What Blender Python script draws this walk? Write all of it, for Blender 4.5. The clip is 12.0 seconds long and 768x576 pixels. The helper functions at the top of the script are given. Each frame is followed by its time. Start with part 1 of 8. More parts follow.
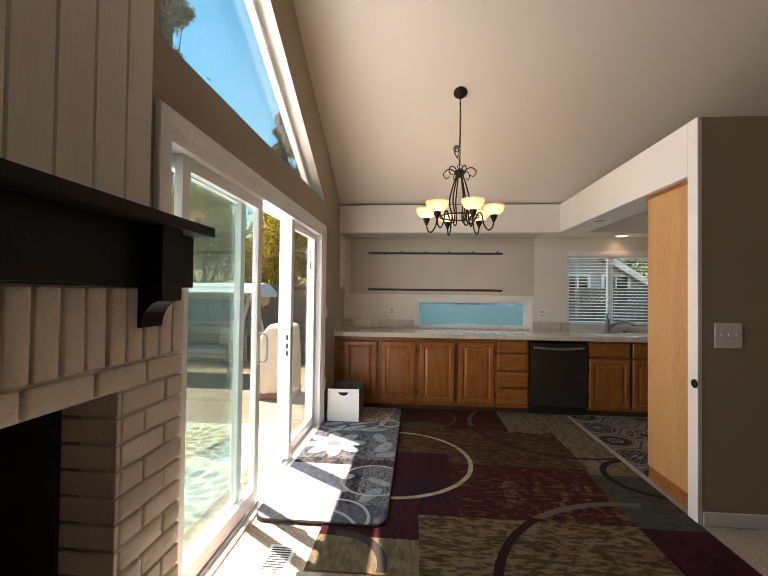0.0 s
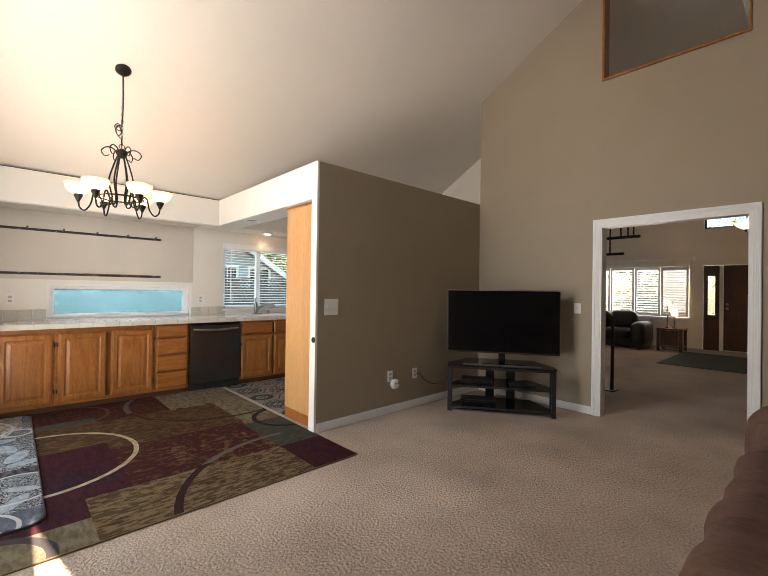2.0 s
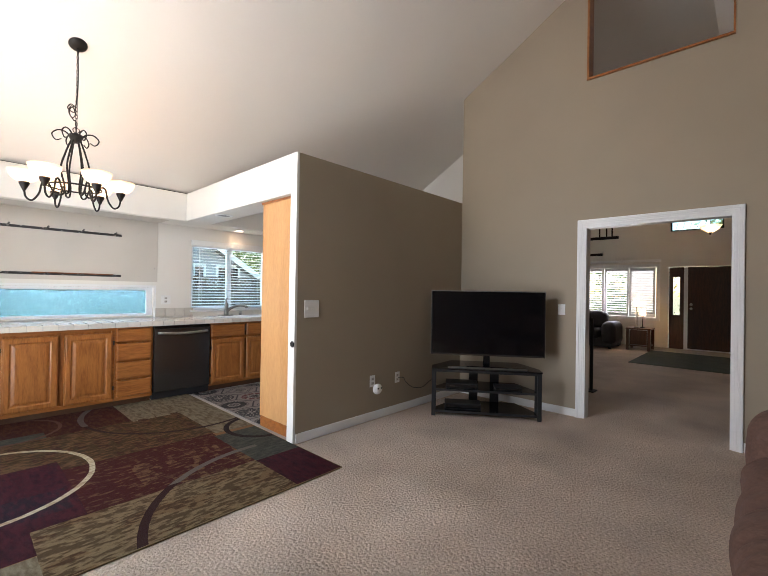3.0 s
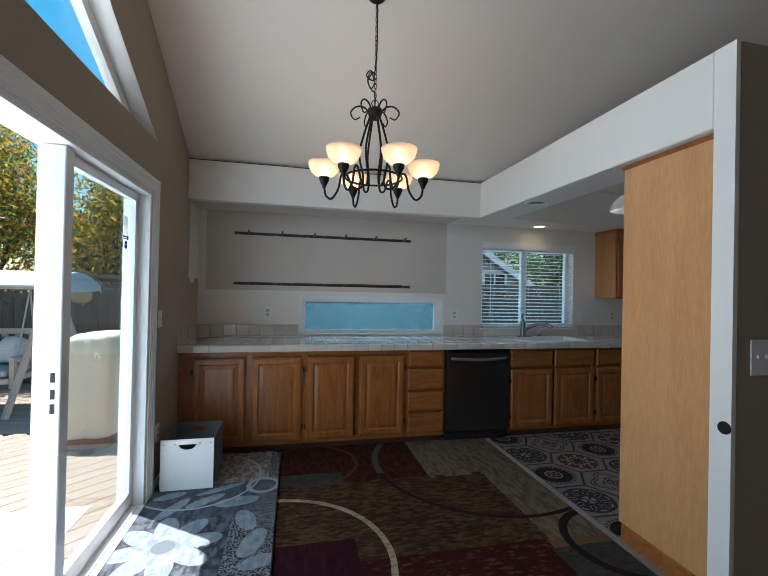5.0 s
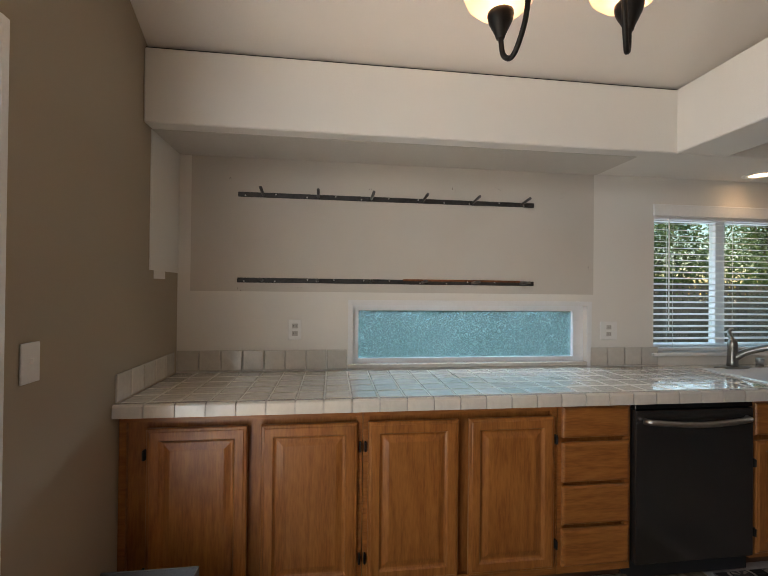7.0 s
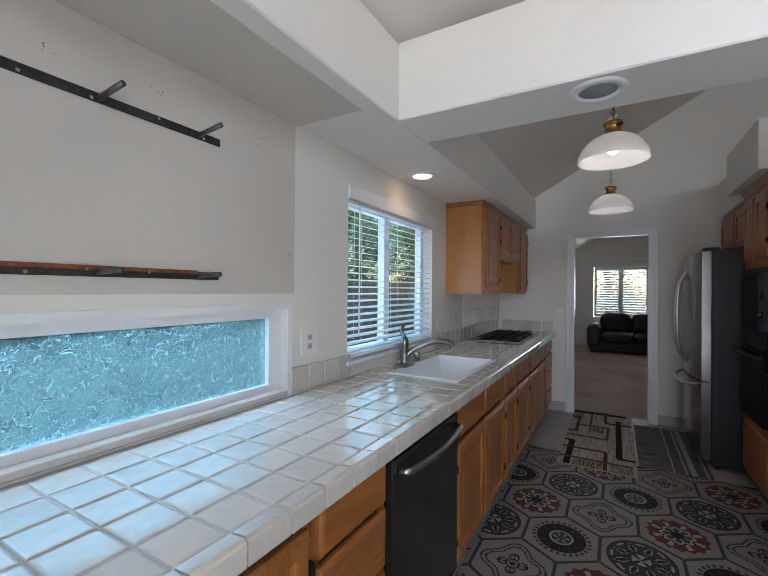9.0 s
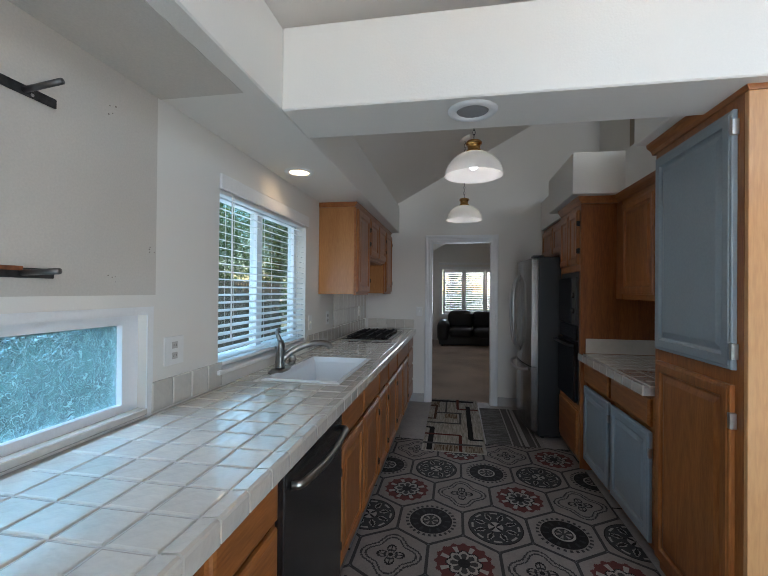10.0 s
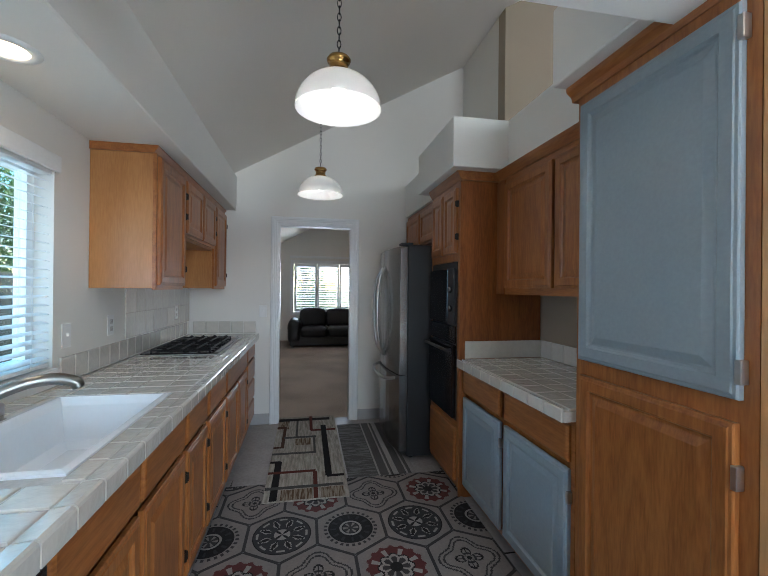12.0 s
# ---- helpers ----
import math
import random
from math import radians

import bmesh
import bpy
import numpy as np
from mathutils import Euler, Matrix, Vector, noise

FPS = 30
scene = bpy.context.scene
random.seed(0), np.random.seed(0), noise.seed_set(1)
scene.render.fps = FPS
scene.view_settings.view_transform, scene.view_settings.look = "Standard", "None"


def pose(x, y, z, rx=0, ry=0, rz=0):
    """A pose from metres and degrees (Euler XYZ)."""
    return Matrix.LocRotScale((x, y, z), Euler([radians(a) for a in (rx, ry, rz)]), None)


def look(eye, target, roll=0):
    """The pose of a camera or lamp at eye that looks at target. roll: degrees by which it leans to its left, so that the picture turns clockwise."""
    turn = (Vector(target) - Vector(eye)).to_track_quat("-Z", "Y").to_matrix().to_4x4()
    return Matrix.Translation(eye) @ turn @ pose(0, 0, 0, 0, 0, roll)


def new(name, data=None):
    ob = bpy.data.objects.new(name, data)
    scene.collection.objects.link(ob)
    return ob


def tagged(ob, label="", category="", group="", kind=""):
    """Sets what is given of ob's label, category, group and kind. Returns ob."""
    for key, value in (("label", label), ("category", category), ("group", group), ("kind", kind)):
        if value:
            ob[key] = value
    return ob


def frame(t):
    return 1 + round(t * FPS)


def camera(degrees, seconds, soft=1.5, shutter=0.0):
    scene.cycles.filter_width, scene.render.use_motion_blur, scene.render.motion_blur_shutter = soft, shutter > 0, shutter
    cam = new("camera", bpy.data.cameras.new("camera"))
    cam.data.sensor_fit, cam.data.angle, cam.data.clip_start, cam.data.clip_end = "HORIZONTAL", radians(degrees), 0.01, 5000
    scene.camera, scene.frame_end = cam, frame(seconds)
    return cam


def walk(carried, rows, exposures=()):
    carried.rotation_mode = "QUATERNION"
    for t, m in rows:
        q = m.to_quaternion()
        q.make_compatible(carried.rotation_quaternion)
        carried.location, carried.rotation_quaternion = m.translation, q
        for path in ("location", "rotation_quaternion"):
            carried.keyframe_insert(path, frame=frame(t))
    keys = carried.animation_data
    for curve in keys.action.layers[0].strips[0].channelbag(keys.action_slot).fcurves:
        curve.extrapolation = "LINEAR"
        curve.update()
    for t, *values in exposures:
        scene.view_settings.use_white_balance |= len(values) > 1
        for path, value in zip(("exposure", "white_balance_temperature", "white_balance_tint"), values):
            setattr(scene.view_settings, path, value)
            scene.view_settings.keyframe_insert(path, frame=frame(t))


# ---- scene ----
cam = camera(87.3, 12.0, soft=0.85)
METRES, EYE, TILT, LEAN, TURN = 6.57, 1.388, 0.0, 0.0, 4.7
ROWS = [
    (0.0, 0.0, 0.0, 0.0, -0.01, 1.0, -0.73),
    (0.5, -0.0145, -0.042, -0.003, -12.74, 1.11, -0.43),
    (1.0, -0.0323, -0.0696, -0.0006, -26.23, 1.01, -0.33),
    (1.5, -0.0484, -0.0765, -0.0063, -38.02, 0.66, -0.57),
    (2.0, -0.0566, -0.0733, -0.0092, -47.5, 0.38, -0.84),
    (2.5, -0.0555, -0.064, -0.0092, -54.15, 0.38, -0.91),
    (4.5, 0.0084, 0.1248, 0.0032, -26.39, 0.4, -1.21),
    (5.0, 0.0028, 0.1985, 0.0049, -17.32, 0.39, -1.2),
    (5.5, 0.0035, 0.2681, 0.0041, -11.22, 0.43, -1.09),
    (6.0, 0.0054, 0.3392, 0.0065, -8.2, 0.52, -0.8),
    (6.5, 0.0104, 0.4073, 0.004, -7.72, 0.47, -0.63),
    (8.5, 0.0673, 0.6115, 0.003, -51.59, 0.22, -0.44),
    (9.0, 0.0747, 0.6383, 0.0049, -64.82, 0.26, -0.46),
    (9.5, 0.0754, 0.653, 0.0053, -75.81, 0.28, -0.5),
    (10.0, 0.0766, 0.6573, 0.0057, -84.67, 0.37, -0.54),
    (10.5, 0.0913, 0.6605, 0.0054, -91.46, 0.39, -0.63),
    (11.0, 0.1352, 0.6614, 0.0059, -95.88, 0.27, -0.79),
    (11.5, 0.1799, 0.656, 0.0037, -98.5, 0.15, -0.77),
    (12.0, 0.2148, 0.6478, 0.0024, -105.5, 0.1, -0.6),
]
EXPOSURES = [
    (0.0, 1.57, 7950, 24), (0.5, 1.70, 8250, 23), (1.0, 2.05, 8100, 22), (1.5, 2.38, 7850, 21), (2.0, 2.56, 7550, 21), (2.5, 2.80, 6800, 21), (2.7, 2.80, 6800, 21), (4.3, 1.65, 5400, 10), (4.5, 1.55, 5400, 10), (5.0, 1.20, 5800, 12), (5.5, 1.16, 6450, 18), (6.0, 1.20, 7050, 21), (6.5, 1.58, 7450, 21), (6.7, 1.61, 7450, 21),
    (8.3, 1.91, 6450, 20), (9.0, 2.00, 6050, 18), (10.0, 1.92, 5950, 14), (11.0, 2.15, 5750, 10), (11.5, 2.40, 5500, 10), (12.0, 2.65, 5750, 11),
]
walk(cam, [(t, pose(0, 0, EYE, TILT, LEAN, TURN) @ pose(METRES * x, METRES * y, METRES * z, 90 + pitch, roll, yaw)) for t, x, y, z, yaw, pitch, roll in ROWS], EXPOSURES)

# ---- world and sun ----
SUN = Vector((-0.65, 0.47, 2.0)).normalized()
world = bpy.data.worlds.new("sky")
scene.world = world
world.use_nodes = True
wn = world.node_tree
sky = wn.nodes.new("ShaderNodeTexSky")
sky.sky_type = "NISHITA"
sky.sun_disc = False
sky.ozone_density, sky.dust_density, sky.air_density = 1.2, 0.0, 1.3
sky.sun_elevation = math.asin(SUN.z)
sky.sun_rotation = math.atan2(SUN.x, SUN.y)
wn.nodes["Background"].inputs["Strength"].default_value = 0.075
deep = wn.nodes.new("ShaderNodeHueSaturation")
deep.inputs["Hue"].default_value, deep.inputs["Saturation"].default_value = 0.475, 1.45
wn.links.new(sky.outputs[0], deep.inputs["Color"])
wn.links.new(deep.outputs[0], wn.nodes["Background"].inputs["Color"])
sun_data = bpy.data.lights.new("sun", "SUN")
sun_data.energy, sun_data.angle, sun_data.color = 5.0, radians(0.53), (1.0, 0.95, 0.87)
sun = new("sun", sun_data)
sun.matrix_world = look(SUN * 30, (0, 0, 0))


def window_light(name, x, y, z, target, w, h, power):
    """Sky light that comes in through an opening."""
    d = bpy.data.lights.new(name, "AREA")
    d.shape, d.size, d.size_y, d.energy, d.color = "RECTANGLE", w, h, power, (0.86, 0.93, 1.0)
    ob = new(name, d)
    ob.matrix_world = look((x, y, z), target)
    return ob


window_light("slider_light", -1.35, 2.85, 1.05, (1, 2.85, 1.15), 2.4, 1.9, 15.5)
window_light("clerestory_light", -1.30, 2.5, 2.85, (1, 2.4, 2.75), 1.7, 0.7, 11)
sink_light = window_light("sink_window_light", 2.58, 5.80, 1.5, (2.58, 4.0, 1.3), 1.1, 0.85, 1.3)
sink_light.data.color = (0.55, 0.78, 1.0)
window_light("front_window_light", 12.2, 3.2, 1.4, (8, 3.2, 1.0), 3.0, 1.2, 19)
low = window_light("low_window_light", 0.75, 5.95, 1.52, (0.75, 5.45, 1.05), 1.8, 0.45, 10.5)
low.data.color = (0.46, 0.73, 1.0)


def bulb(name, x, y, z, power, color=(1.0, 0.72, 0.42), radius=0.03):
    d = bpy.data.lights.new(name, "POINT")
    d.energy, d.color, d.shadow_soft_size = power * 0.65, color, radius
    ob = new(name, d)
    ob.location = (x, y, z)
    return ob


# ---- materials ----
def material(name, color, rough=0.6, metal=0.0, var=0.06, scale=3.0, fine=60.0, bump=0.0, bump_scale=200.0, stretch=(1, 1, 1), spec=0.5, rough_var=0.0, coat=0.0):
    """A surface with variation at two scales and fine relief."""
    m = bpy.data.materials.new(name)
    m.use_nodes = True
    nt = m.node_tree
    b = nt.nodes["Principled BSDF"]
    b.inputs["Metallic"].default_value = metal
    b.inputs["Roughness"].default_value = rough
    b.inputs["Specular IOR Level"].default_value = spec
    b.inputs["Coat Weight"].default_value = coat
    tc = nt.nodes.new("ShaderNodeTexCoord")
    mp = nt.nodes.new("ShaderNodeMapping")
    mp.inputs["Scale"].default_value = stretch
    nt.links.new(tc.outputs["Object"], mp.inputs[0])
    n1 = nt.nodes.new("ShaderNodeTexNoise")
    n1.inputs["Scale"].default_value, n1.inputs["Detail"].default_value = scale, 4
    n2 = nt.nodes.new("ShaderNodeTexNoise")
    n2.inputs["Scale"].default_value, n2.inputs["Detail"].default_value = fine, 3
    nt.links.new(mp.outputs[0], n1.inputs["Vector"])
    nt.links.new(mp.outputs[0], n2.inputs["Vector"])
    add = nt.nodes.new("ShaderNodeMath")
    add.operation = "ADD"
    nt.links.new(n1.outputs["Fac"], add.inputs[0])
    nt.links.new(n2.outputs["Fac"], add.inputs[1])
    mr = nt.nodes.new("ShaderNodeMapRange")
    mr.inputs["From Min"].default_value, mr.inputs["From Max"].default_value = 0.6, 1.4
    mr.inputs["To Min"].default_value, mr.inputs["To Max"].default_value = 1 - 2 * var, 1 + 2 * var
    nt.links.new(add.outputs[0], mr.inputs["Value"])
    mix = nt.nodes.new("ShaderNodeVectorMath")
    mix.operation = "SCALE"
    mix.inputs[0].default_value = color[:3]
    nt.links.new(mr.outputs[0], mix.inputs["Scale"])
    nt.links.new(mix.outputs[0], b.inputs["Base Color"])
    if rough_var:
        rr = nt.nodes.new("ShaderNodeMapRange")
        rr.inputs["From Min"].default_value, rr.inputs["From Max"].default_value = 0.3, 0.7
        rr.inputs["To Min"].default_value, rr.inputs["To Max"].default_value = rough - rough_var, rough + rough_var
        nt.links.new(n1.outputs["Fac"], rr.inputs["Value"])
        nt.links.new(rr.outputs[0], b.inputs["Roughness"])
    if bump:
        n3 = nt.nodes.new("ShaderNodeTexNoise")
        n3.inputs["Scale"].default_value, n3.inputs["Detail"].default_value = bump_scale, 3
        nt.links.new(mp.outputs[0], n3.inputs["Vector"])
        bp = nt.nodes.new("ShaderNodeBump")
        bp.inputs["Strength"].default_value, bp.inputs["Distance"].default_value = min(1.0, bump), 0.01 if bump_scale > 65 else 0.02
        nt.links.new(n3.outputs["Fac"], bp.inputs["Height"])
        nt.links.new(bp.outputs[0], b.inputs["Normal"])
    return m


def wood(name, dark, light, rough=0.35, axis="Z", rings=9.0, coat=0.2):
    """Oak: long streaks and cathedral rings along one axis, with open pores."""
    m = bpy.data.materials.new(name)
    m.use_nodes = True
    nt = m.node_tree
    b = nt.nodes["Principled BSDF"]
    b.inputs["Roughness"].default_value, b.inputs["Coat Weight"].default_value, b.inputs["Coat Roughness"].default_value = rough, coat, 0.25
    tc = nt.nodes.new("ShaderNodeTexCoord")
    oi = nt.nodes.new("ShaderNodeObjectInfo")
    off = nt.nodes.new("ShaderNodeVectorMath")
    off.operation = "MULTIPLY_ADD"
    off.inputs[1].default_value = (1, 1, 1)
    cmb = nt.nodes.new("ShaderNodeCombineXYZ")
    mul = nt.nodes.new("ShaderNodeMath")
    mul.operation, mul.inputs[1].default_value = "MULTIPLY", 9.0
    nt.links.new(oi.outputs["Random"], mul.inputs[0])
    for k in range(3):
        nt.links.new(mul.outputs[0], cmb.inputs[k])
    nt.links.new(tc.outputs["Object"], off.inputs[0])
    nt.links.new(cmb.outputs[0], off.inputs[2])
    mp = nt.nodes.new("ShaderNodeMapping")
    mp.inputs["Scale"].default_value = {"X": (0.12, 1, 1), "Y": (1, 0.12, 1), "Z": (1, 1, 0.12)}[axis]
    nt.links.new(off.outputs[0], mp.inputs[0])
    n1 = nt.nodes.new("ShaderNodeTexNoise")
    n1.inputs["Scale"].default_value, n1.inputs["Detail"].default_value = 5.0, 2
    nt.links.new(mp.outputs[0], n1.inputs["Vector"])
    wv = nt.nodes.new("ShaderNodeMath")
    wv.operation, wv.inputs[1].default_value = "MULTIPLY", rings * 6
    nt.links.new(n1.outputs["Fac"], wv.inputs[0])
    sn = nt.nodes.new("ShaderNodeMath")
    sn.operation = "SINE"
    nt.links.new(wv.outputs[0], sn.inputs[0])
    n2 = nt.nodes.new("ShaderNodeTexNoise")
    n2.inputs["Scale"].default_value, n2.inputs["Detail"].default_value = 130.0, 3
    nt.links.new(mp.outputs[0], n2.inputs["Vector"])
    ad = nt.nodes.new("ShaderNodeMath")
    ad.operation, ad.inputs[1].default_value = "MULTIPLY_ADD", 0.115
    nt.links.new(sn.outputs[0], ad.inputs[0])
    nt.links.new(n2.outputs["Fac"], ad.inputs[2])
    cr = nt.nodes.new("ShaderNodeValToRGB")
    cr.color_ramp.elements[0].position, cr.color_ramp.elements[0].color = 0.22, (*dark, 1)
    cr.color_ramp.elements[1].position, cr.color_ramp.elements[1].color = 0.72, (*light, 1)
    nt.links.new(ad.outputs[0], cr.inputs[0])
    nt.links.new(cr.outputs[0], b.inputs["Base Color"])
    bp = nt.nodes.new("ShaderNodeBump")
    bp.inputs["Strength"].default_value, bp.inputs["Distance"].default_value = 0.12, 0.002
    nt.links.new(ad.outputs[0], bp.inputs["Height"])
    nt.links.new(bp.outputs[0], b.inputs["Normal"])
    return m


def glass(name, tint=(0.93, 0.97, 0.96), rough=0.0):
    """Thin window glass: clear, with a mirror's gloss by Fresnel."""
    m = bpy.data.materials.new(name)
    m.use_nodes = True
    nt = m.node_tree
    out = nt.nodes["Material Output"]
    nt.nodes.remove(nt.nodes["Principled BSDF"])
    tr = nt.nodes.new("ShaderNodeBsdfTransparent")
    tr.inputs[0].default_value = (*tint, 1)
    gl = nt.nodes.new("ShaderNodeBsdfGlossy")
    gl.inputs["Roughness"].default_value = rough
    lw_ = nt.nodes.new("ShaderNodeLayerWeight")
    lw_.inputs["Blend"].default_value = 0.5
    pw = nt.nodes.new("ShaderNodeMath")
    pw.operation, pw.inputs[1].default_value = "POWER", 5.0
    nt.links.new(lw_.outputs["Facing"], pw.inputs[0])
    fr = nt.nodes.new("ShaderNodeMath")
    fr.operation, fr.inputs[1].default_value, fr.inputs[2].default_value = "MULTIPLY_ADD", 0.90, 0.03
    nt.links.new(pw.outputs[0], fr.inputs[0])
    mx = nt.nodes.new("ShaderNodeMixShader")
    nt.links.new(fr.outputs[0], mx.inputs[0])
    nt.links.new(tr.outputs[0], mx.inputs[1])
    nt.links.new(gl.outputs[0], mx.inputs[2])
    nt.links.new(mx.outputs[0], out.inputs[0])
    return m


def emitter(name, color, strength):
    m = bpy.data.materials.new(name)
    m.use_nodes = True
    b = m.node_tree.nodes["Principled BSDF"]
    b.inputs["Base Color"].default_value = (*color, 1)
    b.inputs["Emission Color"].default_value = (*color, 1)
    b.inputs["Emission Strength"].default_value = strength
    return m


TAUPE = material("taupe_paint", (0.36, 0.295, 0.215), 0.7, var=0.03, scale=1.5, fine=300, bump=0.06, bump_scale=160)
CREAM = material("cream_paint", (0.80, 0.77, 0.71), 0.65, var=0.02, scale=1.2, fine=300, bump=0.10, bump_scale=120)
WHITE_WALL = material("white_wall_paint", (0.79, 0.76, 0.70), 0.65, var=0.02, scale=1.2, fine=300, bump=0.08, bump_scale=150)
CEILING = material("ceiling_paint", (0.80, 0.75, 0.68), 0.85, var=0.02, scale=1.0, fine=250, bump=0.12, bump_scale=110)
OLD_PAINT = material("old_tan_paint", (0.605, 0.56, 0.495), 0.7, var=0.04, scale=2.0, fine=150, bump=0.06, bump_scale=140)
TRIM = material("white_trim_paint", (0.82, 0.82, 0.81), 0.35, var=0.02, scale=4, fine=120, bump=0.03, bump_scale=90)
VINYL = material("white_vinyl", (0.84, 0.85, 0.86), 0.3, var=0.015, scale=4, fine=100)
BRICK_PAINT = material("painted_brick", (0.72, 0.66, 0.58), 0.6, var=0.06, scale=6, fine=70, bump=0.35, bump_scale=70)
BOARD_PAINT = material("painted_boards", (0.72, 0.67, 0.59), 0.55, var=0.03, scale=2, fine=90, bump=0.05, bump_scale=60, stretch=(1, 1, 0.15))
MANTEL = material("black_mantel_paint", (0.006, 0.0055, 0.0055), 0.6, spec=0.25, var=0.2, scale=5, fine=60, bump=0.08, bump_scale=60)
SOOT = material("soot_firebox", (0.028, 0.027, 0.027), 0.95, var=0.3, scale=4, fine=40, bump=0.3, bump_scale=50)
OAK = wood("honey_oak", (0.235, 0.074, 0.016), (0.385, 0.140, 0.034))
OAK_X = wood("honey_oak_across", (0.235, 0.074, 0.016), (0.385, 0.140, 0.034), axis="X")
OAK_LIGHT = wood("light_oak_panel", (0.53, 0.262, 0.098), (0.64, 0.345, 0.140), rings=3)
# darker copy of the oak: shade on carcasses and hood recess, put into the colour
OAK_SHADED = wood("shaded_oak_panel", (0.19, 0.056, 0.013), (0.32, 0.105, 0.025), rings=5)
OAK_MID = wood("mid_oak_panel", (0.38, 0.158, 0.046), (0.47, 0.215, 0.068), rings=3)
KICK = material("toe_kick_vinyl", (0.10, 0.045, 0.022), 0.6, var=0.1)
BLUE = material("blue_grey_door_paint", (0.275, 0.325, 0.35), 0.4, var=0.04, scale=3, fine=80, bump=0.05, bump_scale=90)
TILE = material("cream_glazed_tile", (0.64, 0.595, 0.525), 0.10, var=0.03, scale=7, fine=40, bump=0.22, bump_scale=18, coat=1.0, spec=0.6)
GROUT = material("grout", (0.50, 0.47, 0.43), 0.9, var=0.08, scale=10, fine=90)
CARPET = material("beige_carpet", (0.53, 0.425, 0.345), 0.95, var=0.22, scale=1.3, fine=70, bump=1.0, bump_scale=60, spec=0.1)
SUB_FLOOR = material("kitchen_vinyl_floor", (0.33, 0.30, 0.28), 0.45, var=0.12, scale=6, fine=40)
IRON = material("dark_bronze_iron", (0.018, 0.016, 0.014), 0.5, metal=0.6, var=0.15, scale=12, fine=80)
STEEL = material("black_stainless", (0.135, 0.128, 0.122), 0.27, metal=0.9, var=0.03, scale=2, fine=120, stretch=(1, 1, 0.05))
BRIGHT_STEEL = material("brushed_steel", (0.52, 0.51, 0.49), 0.3, metal=1.0, var=0.04, scale=3, fine=100)
BLACK_GLOSS = material("black_gloss", (0.006, 0.006, 0.007), 0.12, var=0.05)
BLACK_SATIN = material("black_satin", (0.015, 0.015, 0.016), 0.45, var=0.1, scale=8, fine=60)
PLATE = material("ivory_plastic", (0.82, 0.81, 0.78), 0.4, var=0.02)
WHITE_PLASTIC = material("white_plastic", (0.84, 0.84, 0.82), 0.35, var=0.02)
SLOT = material("dark_slot", (0.02, 0.02, 0.02), 0.6, var=0.05)
CLEAR = glass("window_glass")
TINTED = glass("green_tinted_glass", (0.84, 0.91, 0.89))

# ---- mesh helpers ----
ORIGIN = {}


def thing(name, x, y, z, label, category, group="", kind=""):
    """An Empty at a thing's base, which parents its parts."""
    ob = new(name)
    ob.empty_display_size = 0.1
    ob.location = (x, y, z)
    ORIGIN[ob.name] = Vector((x, y, z))
    return tagged(ob, label, category, group, kind)


def mesh_of(bm, name, mat_, smooth=False, origin=None):
    if origin is not None:
        bmesh.ops.translate(bm, verts=bm.verts, vec=-origin)
    bmesh.ops.recalc_face_normals(bm, faces=bm.faces)
    me = bpy.data.meshes.new(name)
    bm.to_mesh(me)
    bm.free()
    if mat_ is not None:
        me.materials.append(mat_)
    if smooth:
        me.shade_smooth()
    return me


def part(name, bm, mat_, parent, label="", smooth=False):
    """One mesh under a thing or under a part; the bmesh is in world metres."""
    o = ORIGIN[parent.name]
    ob = new(name, mesh_of(bm, name, mat_, smooth, o))
    ob.parent = parent
    ORIGIN[ob.name] = o
    if label:
        ob["label"] = label
    return ob


def structure(name, bm, mat_, label="", category="", smooth=False, kind="structure"):
    ob = new(name, mesh_of(bm, name, mat_, smooth))
    ORIGIN[ob.name] = Vector((0, 0, 0))
    return tagged(ob, label, category, "", kind)


def solo(name, bm, mat_, label, category, group="", smooth=False, base=(0, 0, 0)):
    """A thing made of one mesh."""
    o = Vector(base)
    ob = new(name, mesh_of(bm, name, mat_, smooth, o))
    ob.location = o
    ORIGIN[ob.name] = o
    return tagged(ob, label, category, group)


def box(bm, x0, x1, y0, y1, z0, z1, bevel=0.0, seg=1, m=None):
    r = bmesh.ops.create_cube(bm, size=1.0)
    vs = r["verts"]
    bmesh.ops.scale(bm, vec=(abs(x1 - x0), abs(y1 - y0), abs(z1 - z0)), verts=vs)
    bmesh.ops.translate(bm, vec=((x0 + x1) / 2, (y0 + y1) / 2, (z0 + z1) / 2), verts=vs)
    if m is not None:
        bmesh.ops.transform(bm, matrix=m, verts=vs)
    if bevel:
        es = list({e for v in vs for e in v.link_edges})
        bmesh.ops.bevel(bm, geom=es, offset=bevel, segments=seg, affect="EDGES", profile=0.6)
    return bm


def block(x0, x1, y0, y1, z0, z1, bevel=0.0, seg=1, m=None):
    return box(bmesh.new(), x0, x1, y0, y1, z0, z1, bevel, seg, m)


